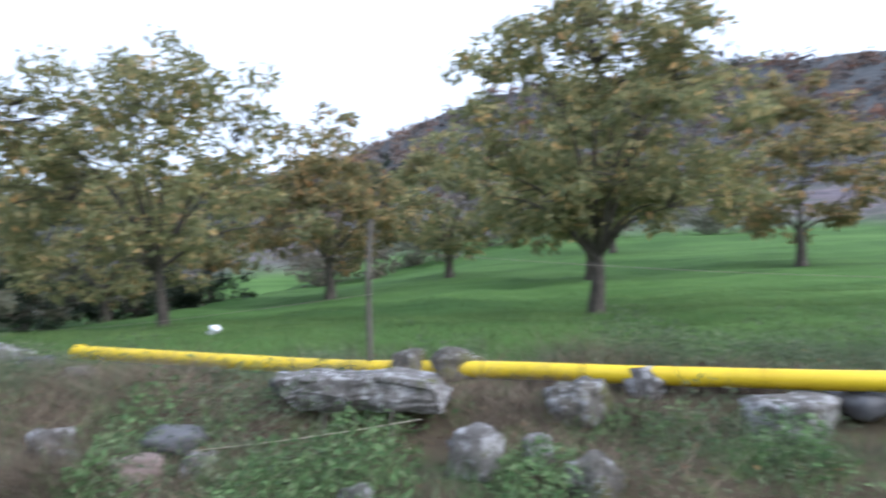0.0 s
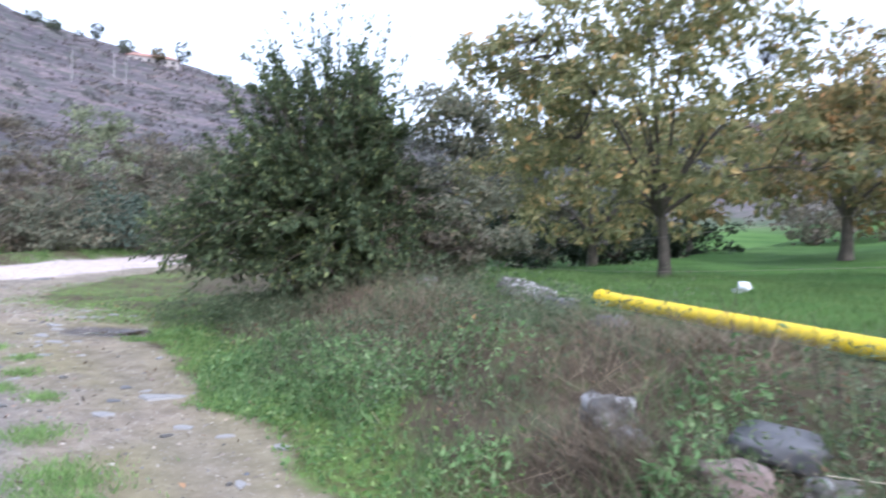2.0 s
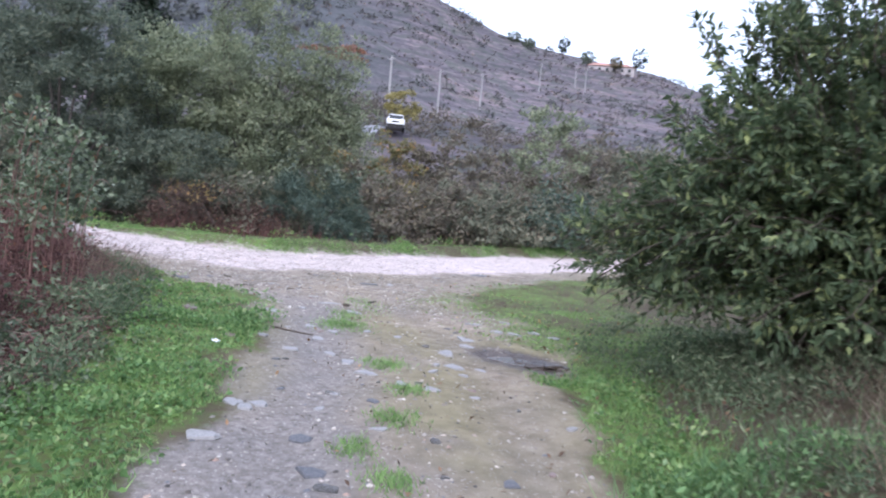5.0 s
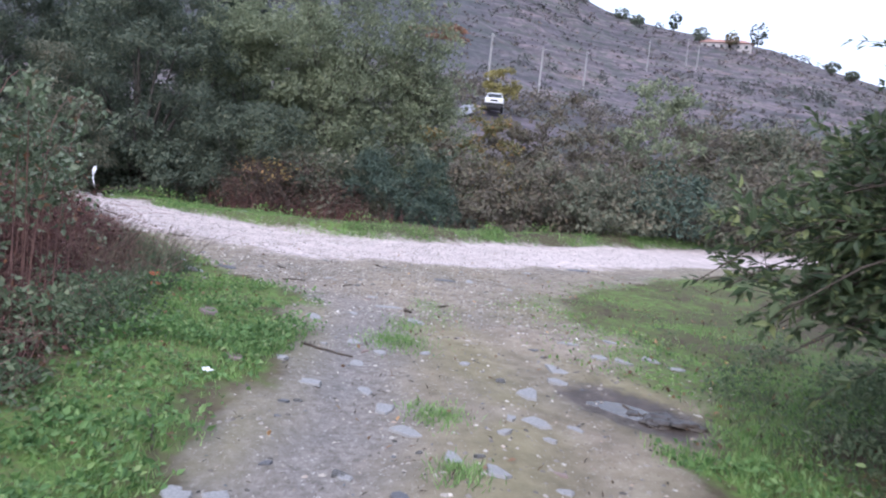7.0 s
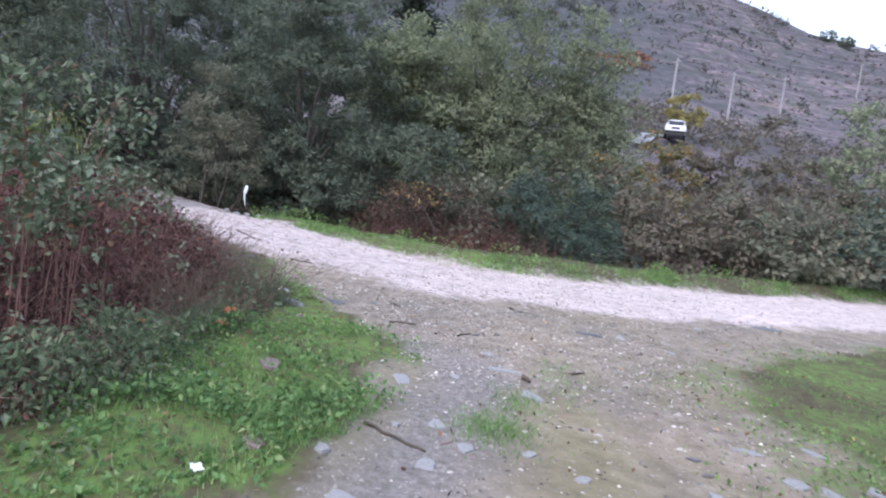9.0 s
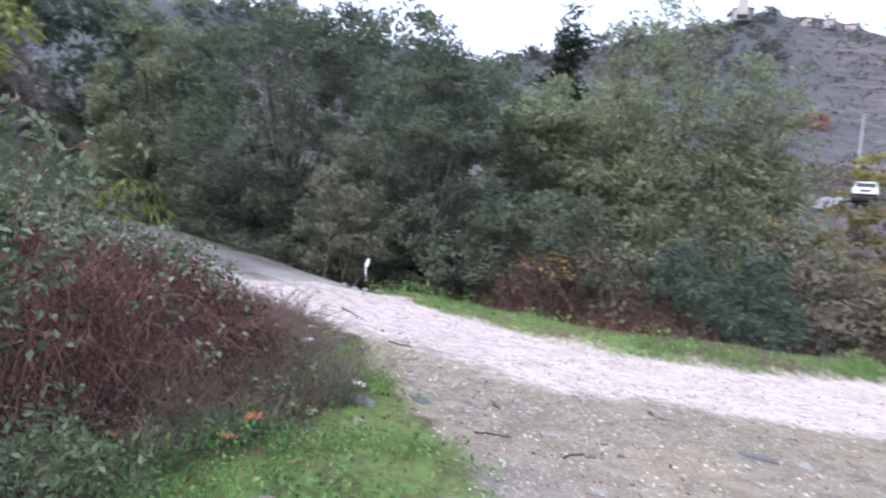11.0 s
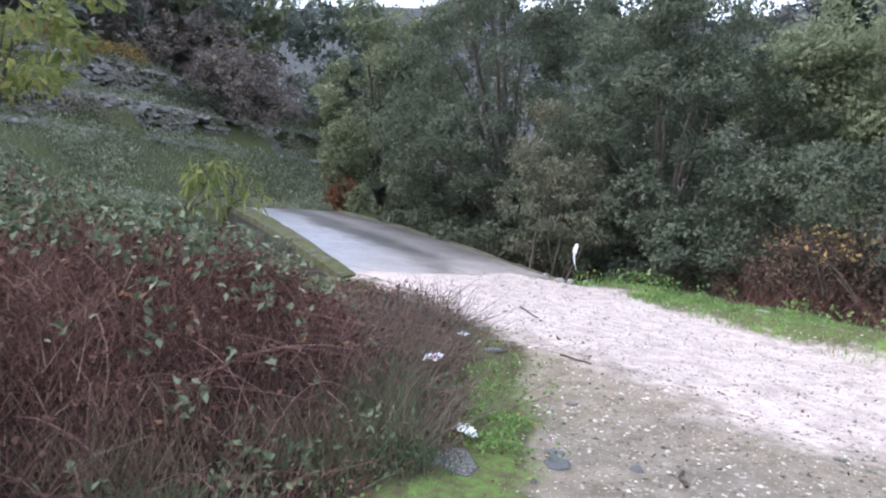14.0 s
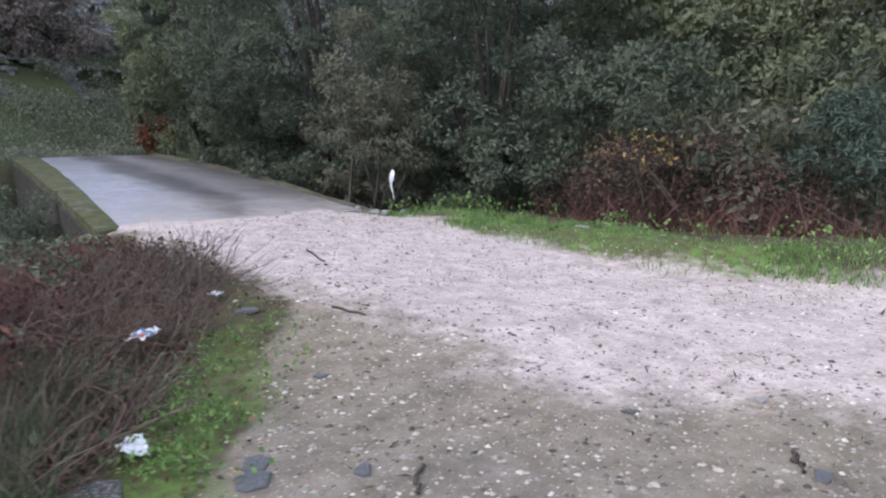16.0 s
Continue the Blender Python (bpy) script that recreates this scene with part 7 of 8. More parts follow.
    x, y = scatter_xy(rng, 300000, -11, 6, 0, 11, lambda a, b: bank(a, b) * patch(a, b) * (0.7 + 0.3 * smooth(-2.5, -1.0, a)))
    h = (0.22 + 0.16 * smooth(-0.1, 0.5, vnoise(x, y, 0.55, 86))) * rng.uniform(0, 1, len(x)) ** 1.4 * (0.4 + patch(x, y))
    p = place(x, y) + np.stack([rng.normal(0, 0.02, len(x)), rng.normal(0, 0.02, len(x)), h], -1)
    stuff("weeds", quads("weeds", leaf_verts(rng, p, 0.038, 0.34, -0.5, 0.5, 0.7), len(p), DULLWEED), "dull green weeds covering the stony bank", "weeds")
    x, y = scatter_xy(rng, 36000, -11, 6, 0, 11, lambda a, b: bank(a, b) * (1.05 - 0.8 * patch(a, b)) * (0.2 + 0.8 * smooth(-0.3, 0.3, vnoise(a, b, 0.8, 84))))
    stuff("dry_stalks", blade_mesh("dry_stalks", rng, place(x, y), rng.uniform(0.05, 0.28, len(x)), 0.007, 1.1, DRY), "tangled dry brown stalks on the bank", "dry stalks")
    x, y = scatter_xy(rng, 150000, -11, 6, 0, 11, lambda a, b: bank(a, b) * smooth(-0.4, 0.4, vnoise(a, b, 0.6, 45)))
    stuff("grass", blade_mesh("grass", rng, place(x, y), rng.uniform(0.06, 0.3, len(x)), 0.008, 0.9, DULLWEED), "long dull green grass between the stones", "grass")
    # fresh weeds in clumps over the bank's foot
    def lush_bank(a, b):
        d = b - bank_line(a)
        return smooth(-0.1, 0.4, d) * smooth(2.6, 1.1, d + 0.5 * vnoise(a, b, 0.6, 88)) * smooth(-8.5, -6.5, a) * smooth(-0.25, 0.15, vnoise(a, b, 0.55, 89) + 0.3 * vnoise(a, b, 1.6, 90))
    x, y = scatter_xy(rng, 115000, -8.5, 4, 2.5, 8, lush_bank)
    tall = 0.05 + 0.26 * smooth(-0.1, 0.6, vnoise(x, y, 0.55, 89))
    p = place(x, y) + np.stack([rng.normal(0, 0.02, len(x)), rng.normal(0, 0.02, len(x)), tall * rng.uniform(0, 1, len(x)) ** 0.8], -1)
    stuff("weeds", quads("weeds", leaf_verts(rng, p, 0.044, 0.42, -0.6, 0.6, 0.75), len(p), BANKWEED), "fresh green weeds in clumps along the bank", "weeds")
    x, y = scatter_xy(rng, 60000, -8.5, 4, 2.5, 8, lambda a, b: lush_bank(a + 0.2, b))
    stuff("grass", blade_mesh("grass", rng, place(x, y), rng.uniform(0.06, 0.3, len(x)), 0.008, 0.8, BANKWEED), "green grass among the weeds on the bank", "grass")
    # dull weeds between the junction and the bush
    x, y = scatter_xy(rng, 110000, -13.5, -7, 5.8, 11, lambda a, b: smooth(0.5, 1.6, b - yr(a)) * smooth(3.6, 1.6, np.hypot(a + 9.3, b - 8.0)) * smooth(-0.35, 0.3, vnoise(a, b, 0.6, 92)))
    p = place(x, y) + np.stack([rng.normal(0, 0.03, len(x)), rng.normal(0, 0.03, len(x)), 0.28 * rng.uniform(0, 1, len(x)) ** 1.2], -1)
    stuff("weeds", quads("weeds", leaf_verts(rng, p, 0.042, 0.36, -0.5, 0.5, 0.7), len(p), DULLWEED), "dull weeds at the edge of the bush", "weeds")
    # small weeds on the mossy strip before the brambles
    x, y = scatter_xy(rng, 36000, -18.2, -13.5, 0, 3.8, lambda a, b: verge(a, b) * smooth(0.1, 0.5, vnoise(a, b, 0.45, 93) + 0.4 * smooth(0.7, 0.2, b - np.interp(a, BR_X, BR_Y))))
    p = place(x, y) + np.stack([np.zeros(len(x))] * 2 + [rng.uniform(0, 0.09, len(x))], -1)
    stuff("weeds", quads("weeds", leaf_verts(rng, p, 0.032, 0.6, -0.2, 0.8, 0.6), len(p), WEED), "small fresh weeds on the mossy strip", "weeds")
    # pale straw strands
    x, y = scatter_xy(rng, 26000, -7.5, 2, 3.5, 8, lambda a, b: bank(a, b) * smooth(0.0, 0.4, vnoise(a, b, 0.7, 87)))
    stuff("straw", blade_mesh("straw", rng, place(x, y, 0.03), rng.uniform(0.1, 0.4, len(x)), 0.006, 2.2, STRAW), "pale dry straw lying on the bank", "straw")
    # brown tangle on the slope below the bush
    x, y = scatter_xy(rng, 9000, -7.0, -3.6, 4.8, 8.6, lambda a, b: np.exp(-((a + 5.3) ** 2 + (b - 6.6) ** 2) / 1.3) * smooth(-0.3, 0.4, vnoise(a, b, 0.6, 102)))
    stuff("straw", blade_mesh("straw", rng, place(x, y, 0.05), rng.uniform(0.04, 0.16, len(x)), 0.008, 4.5, STRAW), "brown tangle of dead stalks below the bush", "straw")
    # two hanging tussocks of dead grass
    for tx, ty, k in ((-2.45, 4.62, 2400), (-2.6, 4.72, 1200), (-4.6, 5.7, 900), (1.3, 5.1, 700), (-2.3, 6.3, 900), (0.35, 5.25, 600), (-1.0, 6.0, 700), (0.9, 5.75, 700), (2.2, 5.3, 600)):
        x, y = rng.normal(tx, 0.2, k), rng.normal(ty, 0.14, k)
        stuff("dead_grass", blade_mesh("dead_grass", rng, place(x, y), rng.uniform(0.08, 0.26, k), 0.006, 1.6, DRY), "tussock of dead brown grass on the bank", "dead grass")
    # dark dry stalks standing before the bush
    x, y = scatter_xy(rng, 6000, -10.5, -4.5, 5.5, 9.5, lambda a, b: smooth(1.0, 1.6, b - yr(a)) * smooth(2.3, 1.2, np.hypot(a + 7.3, b - 7.3)))
    stuff("dry_stalks", blade_mesh("dry_stalks", rng, place(x, y), rng.uniform(0.15, 0.5, len(x)), 0.005, 1.0, DRY), "dark dry undergrowth at the foot of the bush", "dry stalks")
    # pale dead canes by the bush
    tw = []
    for k in range(45):
        fx, fy = rng.normal(-7.05, 0.12), rng.normal(8.15, 0.12)
        z = ground_at(fx, fy)
        l = rng.uniform(0.35, 0.95)
        tip = np.array([fx + rng.normal(0, 0.07), fy + rng.normal(0, 0.07), z + l])
        tw.append((np.stack([[fx, fy, z - 0.05], (np.array([fx, fy, z]) + tip) / 2 + rng.normal(0, 0.04, 3), tip]), np.array([0.007, 0.006, 0.003])))
    v, l, st = tubes(tw, 5)
    stuff("dead_canes", quick_mesh("dead_canes", v, l, st, PALECANE, True), "pale dead canes standing beside the bush", "canes")
    # meadow
    x, y = scatter_xy(rng, 140000, -11, 9, 5.5, 17, lambda a, b: zones(a, b)[2] * smooth(18, 9, b))
    stuff("meadow_grass", blade_mesh("meadow_grass", rng, place(x, y), rng.uniform(0.04, 0.12, len(x)), 0.009, 0.6, FIELDGRASS), "lush short meadow grass under the trees", "grass")
    # far verge of the road
    def far_verge(x, y):
        s = to_polyline(x, y, ROAD)
        return smooth(1.65, 2.0, s) * smooth(3.7, 2.7, s + 0.5 * smooth(3, 6, y) + 0.4 * vnoise(x, y, 0.8, 41)) * (road_side(x, y) > 0) * smooth(-1.6, -0.4, y) * (0.15 + 0.85 * smooth(-0.3, 0.25, vnoise(x, y, 0.7, 42)))
    x, y = scatter_xy(rng, 300000, -32, -20, -2, 22, far_verge)
    stuff("grass", blade_mesh("grass", rng, place(x, y), (0.03 + 0.16 * clamp01(0.5 + 0.7 * vnoise(x, y, 0.6, 49)) ** 1.5) * rng.uniform(0.5, 1.2, len(x)), 0.014, 0.6, GRASS), "bright green grass verge beyond the road", "grass")
    x, y = scatter_xy(rng, 60000, -30, -20, -2, 16, lambda a, b: far_verge(a, b) * smooth(-0.1, 0.4, vnoise(a, b, 0.7, 97)))
    p = place(x, y) + np.stack([np.zeros(len(x))] * 2 + [rng.uniform(0, 1, len(x)) ** 0.8 * (0.06 + 0.22 * smooth(-0.1, 0.6, vnoise(x, y, 0.7, 97)))], -1)
    stuff("weeds", quads("weeds", leaf_verts(rng, p, 0.06, 0.55, -0.3, 0.7, 0.5), len(p), WEED), "green weeds in clumps along the far verge", "weeds")
    x, y = scatter_xy(rng, 50000, -36, -20, -4, 26, lambda a, b: (0.3 + 0.7 * smooth(0.8, 1.8, b) * smooth(6.5, 5.0, b)) * smooth(3.0, 3.6, to_polyline(a, b, ROAD)) * smooth(7.0, 4.6, to_polyline(a, b, ROAD)) * (road_side(a, b) > 0))
    stuff("dry_stalks", blade_mesh("dry_stalks", rng, place(x, y), rng.uniform(0.2, 0.9, len(x)), 0.011, 1.0, REDDRY), "red-brown dry stalks along the stream bank", "dry stalks")
    # terraces' grass
    x, y = scatter_xy(rng, 60000, -45, -18, -32, -12, lambda a, b: smooth(0, 1, (a - END[0]) * AHEAD[0] + (b - END[1]) * AHEAD[1]) * 0.9 * (b < -14))
    stuff("grass", blade_mesh("grass", rng, place(x, y), rng.uniform(0.1, 0.4, len(x)), 0.03, 0.9, MISTWEED), "rough grey-green grass on the terraces", "grass")
    x, y = scatter_xy(rng, 70000, -42, -18, -30, -12, lambda a, b: smooth(0, 1, (a - END[0]) * AHEAD[0] + (b - END[1]) * AHEAD[1]) * (b < -14) * smooth(-0.6, 0.2, vnoise(a, b, 1.5, 85)))
    p = place(x, y) + np.stack([np.zeros(len(x))] * 2 + [rng.uniform(0, 0.5, len(x)) ** 1.3], -1)
    stuff("weeds", quads("weeds", leaf_verts(rng, p, 0.13, 0.6, -0.2, 0.6), len(p), MISTWEED), "dull green weeds on the terraces", "weeds")
    # bits of bark, stalk and dead leaf strewn over track, junction and road
    def strewn(a, b):
        road, track, *_ = zones(a, b)
        return (0.5 * road + 0.8 * track + 0.7 * verge(a, b)) * (0.35 + 0.65 * smooth(-0.2, 0.5, vnoise(a, b, 0.9, 101)))
    x, y = scatter_xy(rng, 9000, -23.5, -3, -2, 9, strewn)
    stuff("chaff", quads("chaff", leaf_verts(rng, place(x, y, 0.008), rng.uniform(0.02, 0.07, len(x)), 0.22, 0.0, 6.0), len(x), CHAFF), "dark bits of bark and stalk strewn over the ground", "chaff")
    # leaf litter
    x, y = scatter_xy(rng, 16000, -19, 4, -1, 12, lambda a, b: 0.25 * verge(a, b) + 0.6 * smooth(0.7, 0.1, np.abs(b - np.interp(a, BR_X, BR_Y) - 0.1)) + 0.05 * zones(a, b)[1] + 0.5 * bank(a, b))
    p = place(x, y, 0.03)
    stuff("fallen_leaves", quads("fallen_leaves", leaf_verts(rng, p, 0.05, 0.6, 0, 2.5), len(p), LITTER), "brown fallen leaves lying about", "leaves")


CHAFF = leaf_material("dark_bark_bits", [(0.0, (0.03, 0.024, 0.02)), (0.6, (0.07, 0.05, 0.038)), (0.9, (0.14, 0.09, 0.06)), (1.0, (0.34, 0.25, 0.16))], 0.0, 0.85, 1.0)
STRAW = leaf_material("pale_straw", [(0.0, (0.10, 0.075, 0.055)), (0.6, (0.18, 0.14, 0.10)), (1.0, (0.34, 0.27, 0.19))], 0.2, 0.8, 1.3)
PALECANE = rough_material("pale_dead_cane", (0.22, 0.17, 0.13), (0.42, 0.35, 0.28), 12, 30, 0.3, 0.005)
LITTER = leaf_material("fallen_leaf_litter", [(0.0, (0.05, 0.03, 0.02)), (0.6, (0.13, 0.075, 0.045)), (0.9, (0.22, 0.13, 0.07)), (1.0, (0.4, 0.22, 0.08))], 0.1, 0.8)
low_growth()


def brambles():
    """The mound of red-brown brambles beside the junction."""
    rng = np.random.default_rng(44)

    def surface(x, y):
        dd = np.interp(x, BR_X, BR_Y) - y
        h = (0.95 * smooth(-0.1, 1.7, dd) + 0.25 * smooth(1.4, 3.6, dd)) * (0.30 + 0.66 * smooth(-17.6, -13.6, x)) * smooth(-19.6, -18.0, x) * (1 - 0.3 * smooth(-15.0, -17.0, x) * smooth(0.4, 1.4, dd))
        return h * (1 + 0.22 * vnoise(x, y, 1.0, 51) + 0.12 * vnoise(x, y, 0.4, 52)), dd

    x, y = scatter_xy(rng, 85000, -19.2, -6, -4.5, 2.6, lambda a, b: smooth(-0.12, 0.15, np.interp(a, BR_X, BR_Y) - b) * smooth(4.5, 2.5, np.interp(a, BR_X, BR_Y) - b) * smooth(-6.0, -7.6, a + 0.8 * vnoise(a, b, 0.9, 95)))
    h, dd = surface(x, y)
    u = rng.uniform(0.2, 1.0, len(x)) ** 0.7
    p = np.stack([x, y, height(x, y) + h * u], -1)
    n = len(p)
    me = blade_mesh("bramble_stems", rng, p - np.array([0, 0, 0.12]), rng.uniform(0.06, 0.28, n), 0.008, 1.8, REDDRY)
    tagged(new("bramble_stems", me), "tangle of dry red-brown bramble stems", "brambles", kind="stuff")
    # fine upright dead stalks that give the mound its brown haze
    x3, y3 = scatter_xy(rng, 80000, -18.8, -6.5, -3.5, 2.6, lambda a, b: smooth(-0.1, 0.25, np.interp(a, BR_X, BR_Y) - b) * smooth(3.4, 1.8, np.interp(a, BR_X, BR_Y) - b) * smooth(-6.2, -7.6, a + 0.8 * vnoise(a, b, 0.9, 95)) * (0.25 + 0.75 * smooth(-0.4, 0.3, vnoise(a, b, 0.6, 98))))
    h3, d3 = surface(x3, y3)
    q = np.stack([x3, y3, height(x3, y3) + h3 * rng.uniform(0.1, 0.85, len(x3))], -1)
    tagged(new("dead_stalks", blade_mesh("dead_stalks", rng, q, rng.uniform(0.12, 0.42, len(x3)) * (0.5 + 0.5 * clamp01(h3)), 0.006, 0.8, STALK)), "fine brown dead stalks standing in the brambles", "dead stalks", kind="stuff")
    # dead leaves caught in the tangle
    pick = rng.uniform(size=n) < 0.55
    q = p[pick] + rng.normal(0, 0.04, (pick.sum(), 3))
    tagged(new("withered_leaves", quads("withered_leaves", leaf_verts(rng, q, 0.05, 0.6, 0.5, 0.2), len(q), WITHERED)), "withered brown leaves caught in the brambles", "leaves", kind="stuff")

    def arcs(count, x0, x1, back, length, lift, thin, spin=0.9, steps=9):
        out = []
        for k in range(count):
            fx = rng.uniform(x0, x1)
            fy = np.interp(fx, BR_X, BR_Y) - rng.uniform(*back)
            if math.hypot(fx + 16.5, fy - 1.2) < 0.5:
                continue
            hh = float(surface(np.array([fx]), np.array([fy]))[0][0])
            ang, l = rng.normal(1.4, spin), rng.uniform(*length)
            s = np.linspace(0, 1, steps)[:, None]
            d = np.array([math.cos(ang), math.sin(ang), 0])
            side = np.array([-d[1], d[0], 0]) * rng.normal(0, 0.22) * l
            rise = rng.uniform(*lift)
            q = np.array([fx, fy, ground_at(fx, fy) + hh * rng.uniform(0.3, 0.75)]) + d * l * s + side * s * s + np.array([0, 0, 1.0]) * (np.sin(math.pi * s * rng.uniform(0.75, 1.0)) * l * rise - s * s * hh * rng.uniform(0.0, 0.6))
            q = q + np.cumsum(rng.normal(0, 0.1 / steps, (steps, 3)), 0) * s
            q[:, 1] = np.minimum(q[:, 1], np.interp(q[:, 0], BR_X, BR_Y) + rng.uniform(-0.05, 0.3))
            q[:, 2] = np.maximum(q[:, 2], height(q[:, 0], q[:, 1]) + 0.02)
            out.append((q, thin * rng.uniform(0.7, 1.3) * (1 - 0.65 * s[:, 0])))
        return out

    long_canes = arcs(190, -17.0, -6.5, (0.1, 3.2), (0.6, 1.7), (-0.05, 0.24), 0.0034, 1.4)
    v, l, st = tubes(long_canes, 4)
    tagged(new("bramble_canes", quick_mesh("bramble_canes", v, l, st, CANE, True)), "arching red-brown bramble canes", "brambles", kind="stuff")
    v, l, st = tubes(arcs(2200, -18.4, -7.0, (-0.05, 2.2), (0.2, 0.7), (-0.1, 0.5), 0.0028, 1.9, 5), 3)
    tagged(new("bramble_twigs", quick_mesh("bramble_twigs", v, l, st, CANE, True)), "fine red-brown bramble twigs", "brambles", kind="stuff")
    v, l, st = tubes(arcs(70, -18.0, -7.0, (0.0, 1.6), (0.3, 1.0), (-0.1, 0.15), 0.003, 1.8), 4)
    tagged(new("dead_canes", quick_mesh("dead_canes", v, l, st, PALECANE, True)), "pale dead canes among the brambles", "canes", kind="stuff")
    # leaf sprays: on top and at the back, and low down in front
    pick = rng.uniform(size=n) < 0.008 + 0.12 * smooth(0.8, 2.3, dd) * smooth(-0.25, 0.35, vnoise(x, y, 0.8, 53)) + 0.07 * smooth(0.25, 0.5, vnoise(x, y, 0.5, 54)) * smooth(-16.5, -14, x) + 0.15 * smooth(-12.3, -11.5, x) * smooth(0.9, 0.2, dd) + 0.10 * smooth(-10.5, -9.5, x)
    q = np.stack([x, y, height(x, y) + h * (0.92 + 0.16 * rng.uniform(size=n)) + 0.02], -1)[pick]
    # an overhanging clump of leafy canes
    over = []
    for k in range(26):
        fx, fy = rng.uniform(-12.4, -10.8), rng.uniform(0.9, 1.8)
        s = np.linspace(0, 1, 10)[:, None]
        top = rng.uniform(1.2, 1.95)
        out = np.array([rng.normal(0, 0.35), rng.uniform(0.0, 0.4), 0])
        c = np.array([fx, fy, ground_at(fx, fy)]) + out * s ** 1.6 + np.array([0, 0, 1.0]) * top * np.sin(s * 1.9)
        over.append((c, 0.006 * (1 - 0.6 * s[:, 0])))
        q = np.concatenate([q, c[rng.integers(3, 10, 16)] + rng.normal(0, 0.04, (16, 3))])
    v, l, st = tubes(over, 4)
    tagged(new("bramble_canes", quick_mesh("bramble_canes", v, l, st, CANE, True)), "tall leafy bramble canes arching over the mound", "brambles", kind="stuff")
    q = np.repeat(q, 5, 0) + rng.normal(0, 0.038, (len(q) * 5, 3))
    tagged(new("bramble_leaves", quads("bramble_leaves", leaf_verts(rng, q, 0.064, 0.62, 0.2, 0.9), len(q), BRAMBLE_LEAF)), "grey-green and reddish bramble leaves", "brambles", kind="stuff")
    # tan and grey-green grass tufts growing through the mound's face
    for tx, ty, r, k, mat, lab in ((-14.6, 1.75, 0.28, 900, STRAW, "tan dry grass tuft in the brambles"), (-15.3, 1.7, 0.2, 700, DULLWEED, "grey-green grass tuft in the brambles"), (-15.9, 1.35, 0.22, 700, DULLWEED, "grey-green grass tuft in the brambles"), (-13.6, 1.6, 0.25, 600, STRAW, "tan dry grass tuft in the brambles"), (-16.8, 0.7, 0.22, 500, STRAW, "tan dry grass tuft in the brambles")):
        gx, gy = rng.normal(tx, r, k), rng.normal(ty, r * 0.6, k)
        base = np.stack([gx, gy, height(gx, gy) + surface(gx, gy)[0] * 0.35], -1)
        tagged(new("grass_tuft", blade_mesh("grass_tuft", rng, base, rng.uniform(0.15, 0.45, k), 0.006, 0.7, mat)), lab, "grass", kind="stuff")
    # grey-green grass at the mound's foot
    x, y = scatter_xy(rng, 16000, -16.2, -12.6, 0.8, 3.0, lambda a, b: smooth(0.45, 0.1, np.abs(b - np.interp(a, BR_X, BR_Y) + 0.12)) * smooth(-0.2, 0.4, vnoise(a, b, 0.5, 83)))
    p = np.stack([x, y, height(x, y)], -1)
    tagged(new("grass", blade_mesh("grass", rng, p, rng.uniform(0.1, 0.36, len(x)), 0.008, 0.9, DULLWEED)), "grey-green grass tufts at the foot of the brambles", "grass", kind="stuff")
    # twiggy, nearly bare growth at the mound's end
    tw = []
    for k in range(900):
        fx = rng.uniform(-18.6, -15.0)
        fy = np.interp(fx, BR_X, BR_Y) - rng.uniform(-0.05, 1.3)
        z = ground_at(fx, fy)
        l = rng.uniform(0.15, 0.55)
        if math.hypot(fx + 16.5, fy - 1.2) < 0.5:
            continue
        tip = np.array([fx - rng.normal(0.08, 0.26), fy + rng.normal(0.05, 0.26), z + l])
        a = np.array([fx, fy, z])
        tw.append((np.stack([a, (a + tip) / 2 + rng.normal(0, 0.04, 3), tip]), np.array([0.0045, 0.0035, 0.0015])))
    v, l, st = tubes(tw, 3)
    tagged(new("bare_twigs", quick_mesh("bare_twigs", v, l, st, DEADTWIG, True)), "bare dark twigs at the end of the brambles", "twigs", kind="stuff")


STALK = leaf_material("mauve_brown_dead_stalks", [(0.0, (0.085, 0.040, 0.038)), (0.5, (0.145, 0.076, 0.068)), (0.85, (0.20, 0.12, 0.10)), (1.0, (0.36, 0.26, 0.20))], 0.2, 0.8, 1.7)
WITHERED = leaf_material("withered_bramble_leaves", [(0.0, (0.045, 0.022, 0.022)), (0.6, (0.10, 0.048, 0.043)), (0.93, (0.16, 0.085, 0.065)), (1.0, (0.3, 0.13, 0.06))], 0.15, 0.8, 1.3)
DEADTWIG = rough_material("grey_brown_dead_twig", (0.09, 0.07, 0.058), (0.20, 0.155, 0.125), 6, 30, 0.2, 0.003, 0.8)
CANE = rough_material("red_brown_cane", (0.10, 0.047, 0.042), (0.27, 0.145, 0.12), 5, 30, 0.2, 0.003, 0.6)
brambles()


